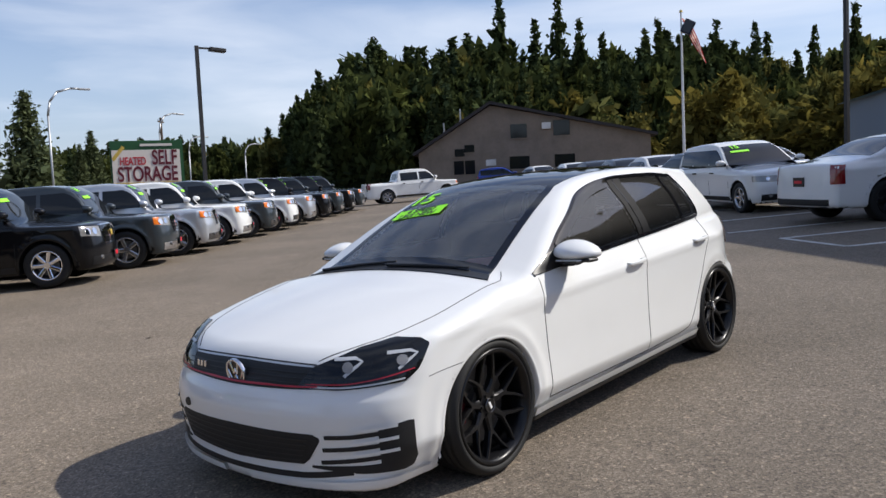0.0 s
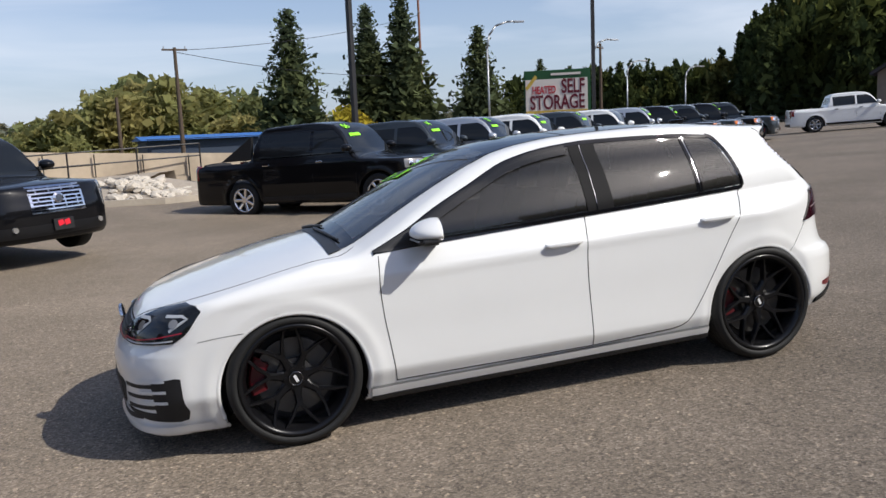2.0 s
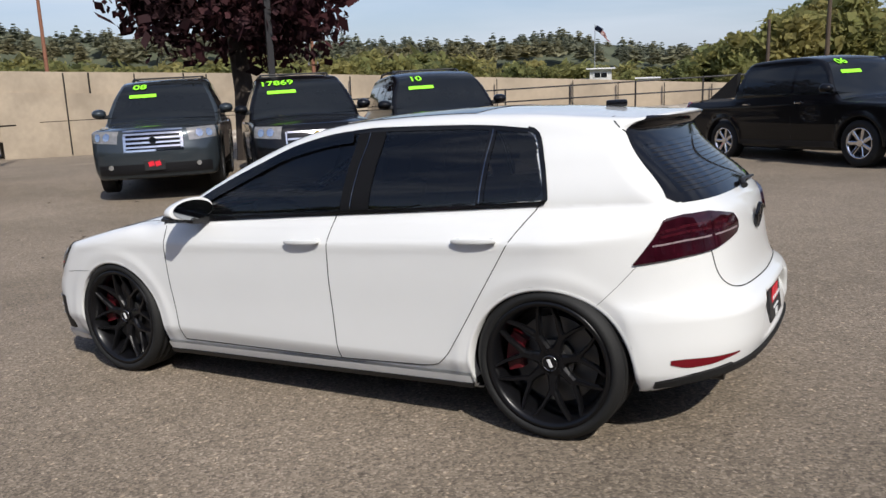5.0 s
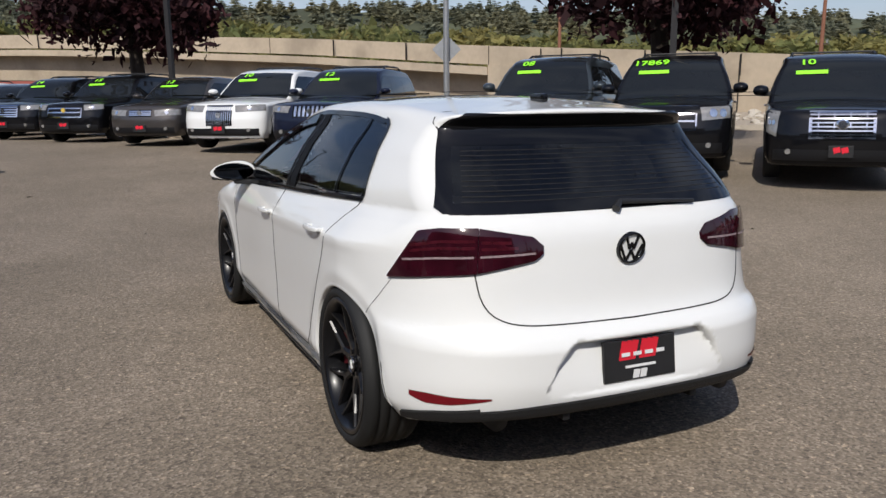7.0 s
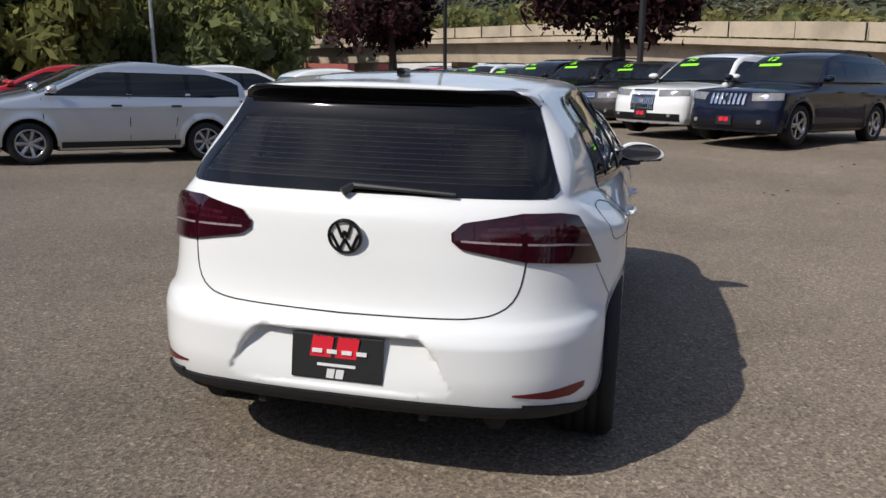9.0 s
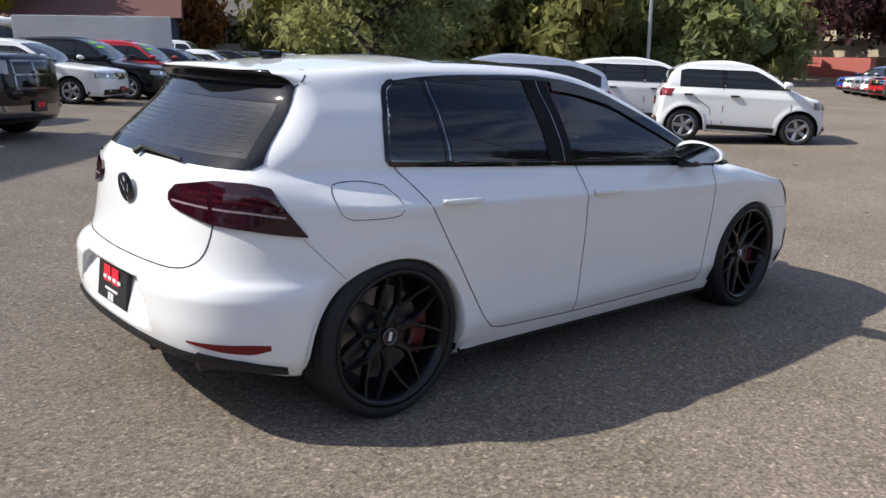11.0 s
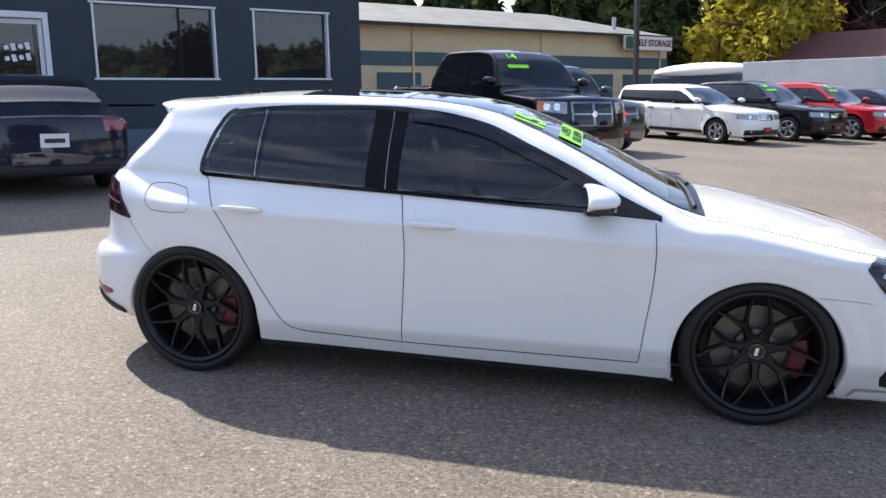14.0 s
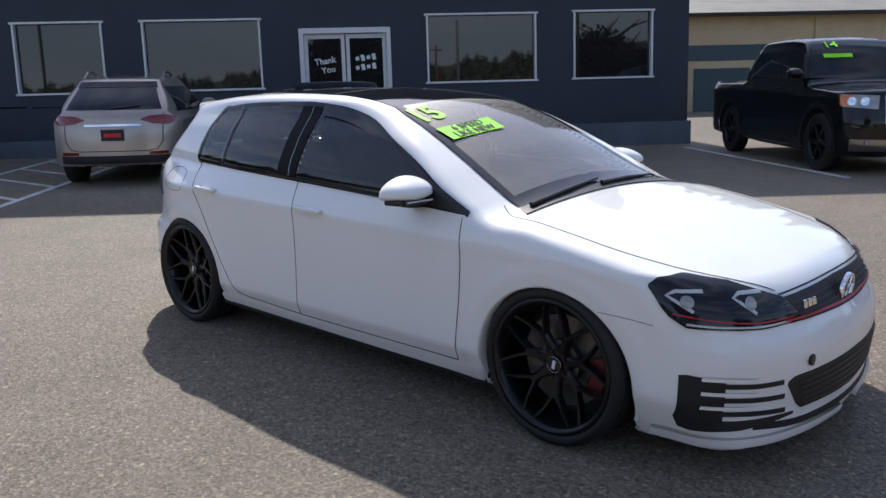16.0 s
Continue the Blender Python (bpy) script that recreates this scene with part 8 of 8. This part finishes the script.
        wide = lambda z: w * (0.74 - 0.42 * (z - zb) if kind == "curvy_suv" else 0.76 - 0.10 * (z - zb))
        lay("rear_window", FAR_GLASS, REAR_UP, [(z, -wide(z)) for z in zs], [(z, wide(z)) for z in zs], 6, 14, 0.006, 0.01)
        if kind == "curvy_suv":
            zs = np.linspace(H - 0.19, H - 0.115, 4)
            lay("spoiler_edge", GLOSS_BLACK, REAR_UP, [(z, -wide(z) - 0.02) for z in zs], [(z, wide(z) + 0.02) for z in zs], 4, 14, 0.012, 0.02)
    # lamps and plate behind
    for left in (True, False):
        fr = corner_frame(False, left, 40)
        c1 = math.sin(radians(40)) * (xr + 0.28) + math.cos(radians(40)) * (w - 0.04)
        tall = kind in ("big_suv", "pickup", "lifted_pickup", "sport_pickup", "big_sedan")
        if kind == "curvy_suv":
            eye = curve_line([(c1 - 0.50, zb - 0.075), (c1 - 0.36, zb - 0.028), (c1 - 0.15, zb - 0.018), (c1, zb - 0.05)], 14)
            lay("tail_lamp", TAIL_BRIGHT, fr, curve_line([(c1 - 0.50, zb - 0.08), (c1 - 0.36, zb - 0.135), (c1 - 0.15, zb - 0.150), (c1, zb - 0.10)], 14), eye, 18, 5, 0.010, 0.02)
            continue
        lay("tail_lamp", TAIL_BRIGHT, fr, [(c1 - (0.22 if tall else 0.36), zb - (0.34 if tall else 0.17)), (c1, zb - (0.34 if tall else 0.15))], [(c1 - (0.22 if tall else 0.36), zb - 0.02), (c1, zb - 0.03)], 7, 5, 0.008, 0.02)
    lay("bumper_trim", PLASTIC, REAR, [(-w * 0.8, R * 0.95), (w * 0.8, R * 0.95)], [(-w * 0.8, R * 1.25), (w * 0.8, R * 1.25)], 14, 4, 0.010, 0.03)
    if style == "suv":
        zt, zl_ = zb + 0.02, R * 1.42
        gate = [(-w * 0.74, zt), (-w * 0.72, zl_ + 0.10), (-w * 0.62, zl_), (w * 0.62, zl_), (w * 0.72, zl_ + 0.10), (w * 0.74, zt)]
        part("gate_gap", ribbon(S, REAR, gate, 0.012, 0.003, 0.12), SEAM, car)
        part("chrome_strip", ribbon(S, REAR, [(-w * 0.42, zb * 0.85), (w * 0.42, zb * 0.85)], 0.032, 0.014, 0.1), CHROME, car)
        for sg in (1, -1):
            part("rear_reflector", ribbon(S, REAR, [(sg * w * 0.52, R * 1.33), (sg * w * 0.78, R * 1.33)], 0.045, 0.012, 0.08), REFLECTOR, car)
        part("wiper", ribbon(S, REAR, [(0.05, zb + 0.07), (-w * 0.40, zb + 0.11)], 0.022, 0.022, 0.08), TRIM, car)
    q, _ = on_body(S, REAR, [(0, zb * 0.72)], 0.012)
    pl = part("licence_plate", box((0.02, 0.31, 0.16), Matrix.Translation(q[0]), 0.006), PLATE_WHITE if kind == "sedan" else TRIM, car)
    bars_ = bmesh.new()
    bm_box(bars_, (0.006, 0.22, 0.05), Matrix.Translation(Vector(q[0]) - Vector((0.012, 0, 0.0))))
    part("plate_print", bars_, TRIM if kind == "sedan" else PLATE_RED, pl)
    add_front(S, kind, car, grille, kind, L)
    if kind in ("big_suv", "suv", "curvy_suv"):
        for sg in (1, -1):
            rl = bmesh.new()
            y = sg * w * 0.62
            pts = [(gt - 0.55, float(S.T(np.array(gt - 0.55)))), (gt - 0.75, H + 0.055), (tx + 0.55, H + 0.055), (tx + 0.30, float(S.T(np.array(tx + 0.30))) - 0.02)]
            for (x0, z0), (x1, z1) in zip(pts[:-1], pts[1:]):
                rod(rl, (x0, y, z0 - 0.02), (x1, y, z1 - 0.02), 0.02, None, 8)
            part("roof_rail", rl, RIM_SILVER if kind == "curvy_suv" else TRIM, car)
        for x in (gt - 0.9, tx + 0.8) if kind != "curvy_suv" else ():
            part("cross_bar", box((0.06, w * 1.24, 0.03), pose(x, 0, H + 0.05), 0.01), TRIM, car)
    if kind == "sport_pickup":
        for sg in (1, -1):
            bm = bmesh.new()
            f_ = [(tx - 0.10, H - 0.20), (tx - 0.16, zb + 0.02), (tx - 0.95, zb + 0.02)]
            a = [bm.verts.new((x, sg * w * 0.86, z)) for x, z in f_]
            b = [bm.verts.new((x, sg * w * 0.78, z)) for x, z in f_]
            bm.faces.new(a)
            bm.faces.new(b[::-1])
            for i in range(3):
                bm.faces.new((a[i], b[i], b[(i + 1) % 3], a[(i + 1) % 3]))
            bmesh.ops.recalc_face_normals(bm, faces=bm.faces)
            part("sail_panel", bm, TRIM, car)
    for x, fr_ in ((wb / 2, True), (-wb / 2, False)):
        for sg in (1, -1):
            add_wheel(car, x, sg * (w - 0.145), R, 0.235, R * 0.66, rims, rim_mat or RIM_SILVER, fr_)
    car["half_width"] = w
    TEMPLATES[key] = (car, S)
    return TEMPLATES[key]


USED = set()


def park(kind, x, y, head, paint_, label, category, grille="chrome", rims="five", rim_mat=None, marker="", group="parked vehicles", dz=0.0):
    """A vehicle standing on the car park: a copy of its kind in its own paint."""
    src, S = template(kind, grille, rims, rim_mat)
    m = LOT @ pose(x, y, dz + float(rise(x, y)), 0, 0, head)
    if id(src) not in USED:
        USED.add(id(src))
        car = src
        car.matrix_world = m
        TEMPLATES_FIRST[id(src)] = car
    else:
        car = copy_thing(src, m)
    for o in list(car.children):
        if o.name.split(".")[0] == "marker_writing":
            bpy.data.objects.remove(o)
    names = {"big_suv": "large_suv", "suv": "suv", "crossover": "small_suv", "curvy_suv": "small_suv", "pickup": "pickup_truck", "lifted_pickup": "pickup_truck", "sport_pickup": "pickup_truck", "hatch": "hatchback_car", "wagon": "estate_car", "micro": "small_car", "sedan": "saloon_car", "big_sedan": "saloon_car"}
    car.name = names[kind]
    tagged(car, label, category, group)
    for o in car.children:
        if o.name.split(".")[0] == "body":
            me = o.data.copy()
            me.materials[0] = paint_
            o.data = me
        if o.name.split(".")[0] in ("side_mirror", "arch_lip"):
            o.data = o.data.copy()
            o.data.materials[0] = paint_
    if marker:
        L, W, H, wb, fo, hood, cowl, gt, tx = KINDS[kind][:9]
        cx = gt + 0.16
        q, nn = on_body(S, TOP, [(cx, -W * 0.20), (cx + 0.17, -W * 0.17)], 0.016)
        for k, (txt, size) in enumerate(((marker, 0.24), ("", 0))):
            n_ = Vector(nn[k])
            up = n_.cross(Vector((0, 1, 0))).normalized()
            m3 = Matrix((up.cross(n_).normalized(), up, n_)).transposed().to_4x4()
            me = text_mesh(txt, size, 0.004) if txt else None
            if me is None:
                bm = box((0.46 if len(marker) < 4 else 0.5, 0.075, 0.004))
                o = part("marker_writing", bm, GREEN_INK, car)
            else:
                o = part("marker_writing", me, GREEN_INK, car)
            o.matrix_local = Matrix.Translation(q[k]) @ m3
    return car


TEMPLATES_FIRST = {}
# the truck row
park("sport_pickup", -1.15, -13.2, 141.3, BLACK_PAINT, "black crew-cab pickup with chrome wheels in the truck row", "pickup truck", "split", "seven", CHROME, "06", "truck row")
row = [(GREY_PAINT, "dark grey", "chrome", "five", "14"), (SILVER_PAINT, "silver", "cross", "five", "12"), (WHITE, "white", "chrome", "six", "15"), (GREY_PAINT, "dark grey", "cross", "five", "13"), (WHITE, "white", "cross", "five", ""),
       (SILVER_PAINT, "silver", "chrome", "six", "11"), (BLACK_PAINT, "black", "cross", "five", "14"), (GREY_PAINT, "dark grey", "chrome", "six", ""), (BLACK_PAINT, "black", "chrome", "six", "16"), (GREY_PAINT, "dark grey", "chrome", "five", "")]
for k, (pm, cn, gr, rm, mk) in enumerate(row):
    park("pickup", -1.30 - 2.07 * (k + 1), -13.35 - 1.50 * (k + 1), 141.0, pm, cn + " crew-cab pickup with a chrome front in the truck row", "pickup truck", gr, rm, None, mk, "truck row")
park("pickup", -30.6, -29.3, 148.0, WHITE, "white pickup standing across the end of the row", "pickup truck", "chrome", "six", None, "", "truck row")
park("big_suv", -2.9, -19.9, 141.0, NAVY_PAINT, "dark blue large car behind the truck row", "suv", "small", "five")
# large suvs on the near edge
park("big_suv", 5.24, -9.50, 134.0, BLACK_PAINT, "black large suv with a bright chrome grille", "suv", "shield", "seven", CHROME, "10", "large suvs")
park("big_suv", 7.23, -8.00, 135.5, BLACK_PAINT, "black large suv with a gold grille badge and price in green", "suv", "split", "five", None, "17869", "large suvs")
park("big_suv", 9.32, -6.80, 131.5, GREY_PAINT, "dark grey large suv with a chrome bar grille", "suv", "chrome", "six", None, "08", "large suvs")
# the long suv row
park("suv", 12.98, -3.88, 141.3, NAVY_PAINT, "dark blue suv with a slotted chrome grille", "suv", "slats", "five", None, "12", "suv row")
park("suv", 14.55, -2.45, 140.0, WHITE, "white suv with a tall black grille", "suv", "mesh", "ten", None, "10", "suv row")
rest = [("crossover", BROWN_PAINT, "bronze-grey", "small"), ("suv", BLACK_PAINT, "black", "split"), ("suv", BLACK_PAINT, "black", "chrome"), ("crossover", GREY_PAINT, "dark grey", "small"), ("suv", WHITE, "white", "slats"),
        ("crossover", NAVY_PAINT, "dark blue", "small"), ("crossover", GREY_PAINT, "dark grey", "small"), ("suv", RED_PAINT, "dark red", "split"), ("crossover", WHITE, "white", "small"), ("crossover", SILVER_PAINT, "silver", "small"), ("crossover", WHITE, "white", "small"), ("crossover", BLUE_PAINT, "blue", "small")]
for k, (kd, pm, cn, gr) in enumerate(rest):
    park(kd, 14.55 + 2.6 * (k + 1), -2.45 + 1.5 * (k + 1), 143.0, pm, cn + (" suv in the long row, green numbers on its screen" if k < 7 else " suv far along the row of suvs"), "suv", gr, "five", None, ("13", "15", "14", "12")[k % 4] if k < 7 else "", "suv row")
# hatchbacks opposite
park("hatch", 7.25, 7.45, 137.0, SILVER_PAINT, "silver hatchback with silver wheel covers", "car", "small", "seven", None, "", "small cars")
park("micro", 11.4, 4.95, -52.0, WHITE, "tiny white two-door car with silver wheels", "car", "small", "five", None, "", "small cars")
park("hatch", 9.6, 9.6, 132.0, BROWN_PAINT, "grey-brown hatchback behind the silver one", "car", "small", "five", None, "", "small cars")
park("hatch", 12.2, 12.4, 134.0, RED_PAINT, "red hatchback farther along the small cars", "car", "small", "five", None, "", "small cars")
park("hatch", 13.0, 8.2, -45.0, WHITE, "white hatchback seen from behind", "car", "small", "five", None, "", "small cars")
# storage side row
park("lifted_pickup", -1.59, 11.60, -46.5, BLACK_PAINT, "black lifted pickup with a dark chrome grille", "pickup truck", "cross", "six", RIM_BLACK, "14", "pickups by the shop")
park("pickup", -1.21, 14.94, -43.0, GREY_PAINT, "dark grey pickup with a chrome grille", "pickup truck", "cross", "five", None, "", "pickups by the shop")
park("wagon", 2.69, 18.98, -41.7, WHITE, "white estate car with silver wheels", "car", "small", "five", None, "", "mixed row")
mixed = [("crossover", BLACK_PAINT, "black", "14"), ("crossover", RED_PAINT, "bright red", "12"), ("sedan", NAVY_PAINT, "dark blue", ""), ("sedan", WHITE, "white", ""), ("sedan", BLACK_PAINT, "black", ""), ("sedan", GREY_PAINT, "grey", ""), ("sedan", BLUE_PAINT, "blue", ""), ("sedan", SILVER_PAINT, "silver", ""), ("sedan", WHITE, "white", "")]
for k, (kd, pm, cn, mk) in enumerate(mixed):
    park(kd, 2.69 + 2.05 * (k + 1), 18.98 + 1.80 * (k + 1), -42.0, pm, cn + " car in the mixed row by the yard", "car", "small", "five", None, mk, "mixed row")
for k, (pm, cn) in enumerate(((WHITE, "white"), (WHITE, "white"), (SILVER_PAINT, "silver"), (GREY_PAINT, "grey"), (WHITE, "white"))):
    park("pickup" if k < 2 else "sedan", 12.0 + 3.1 * k, 38.0 + 1.2 * k, -40.0, pm, cn + " vehicle in the back yard row", "car", "small", "five", None, "", "back yard row")
# by the shop
park("sedan", -7.45, 5.58, 136.4, NAVY_PAINT, "dark blue saloon with its back to the car park", "car", "small", "five", None, "", "cars at the shop")
park("curvy_suv", -9.94, 3.48, 141.3, BEIGE_PAINT, "champagne crossover with silver roof rails, back to the car park", "car", "small", "five", None, "", "cars at the shop")
park("big_sedan", -12.6, 0.25, 139.2, WHITE, "white large saloon with black wheels", "car", "small", "five", RIM_BLACK, "", "cars at the shop")
park("crossover", -15.2, -4.05, 48.5, WHITE, "white small suv with green numbers on its screen", "suv", "small", "five", None, "15", "cars at the shop")
# far row before the brown hall
for k, (pm, cn) in enumerate(((WHITE, "white"), (BLACK_PAINT, "black"), (GREY_PAINT, "dark grey"), (WHITE, "white"), (GREY_PAINT, "grey"), (SILVER_PAINT, "silver"))):
    park("sedan", -30.0 + 2.2 * k, -18.0 + 2.5 * k, 228.0, pm, cn + " saloon in the far row", "car", "small", "five", None, "", "far row")
park("sedan", -41.5, -27.5, 60.0, WHITE, "white saloon before the brown hall", "car", "small", "five", None, "", "far row")
park("crossover", -45.5, -33.5, 120.0, BLUE_PAINT, "blue small suv before the brown hall", "suv", "small", "five", None, "", "far row")
# trailer and campers by the yard
tr_ = thing("box_trailer", at(9.0, 33.0, -20), "white enclosed box trailer in the yard", "trailer")
part("trailer_box", box((6.0, 2.3, 2.1), pose(0, 0, 1.55), 0.05), PALE_WALL, tr_)
for x in (-0.6, 0.4):
    for sg in (1, -1):
        part("wheel", bm_cyl(bmesh.new(), 0.34, 0.34, 0.22, pose(x, sg * 1.0, 0.34, 90), 20), RUBBER, tr_)
part("drawbar", box((1.4, 0.12, 0.12), pose(3.6, 0, 0.5)), POLE_DARK, tr_)
# two white-topped campers, simplified to a rounded top on a dark block
for k, (x, y) in enumerate(((4.6, 37.5), (7.6, 39.0))):
    bt = thing("covered_boat", at(x, y, -30), "camper with a pale top and dark sides behind the fence", "boat", "covered boats")
    bm = bmesh.new()
    bmesh.ops.create_icosphere(bm, subdivisions=3, radius=1.0)
    for v in bm.verts:
        v.co = Vector((v.co.x * 2.6, v.co.y * 1.0, max(v.co.z, -0.5) * 0.42 + 2.15))
    part("cover", smooth_bm(bm), PALE_WALL, bt)
    part("cradle", box((4.6, 1.7, 1.75), pose(0, 0, 1.05), 0.12), NAVY_WALL, bt)
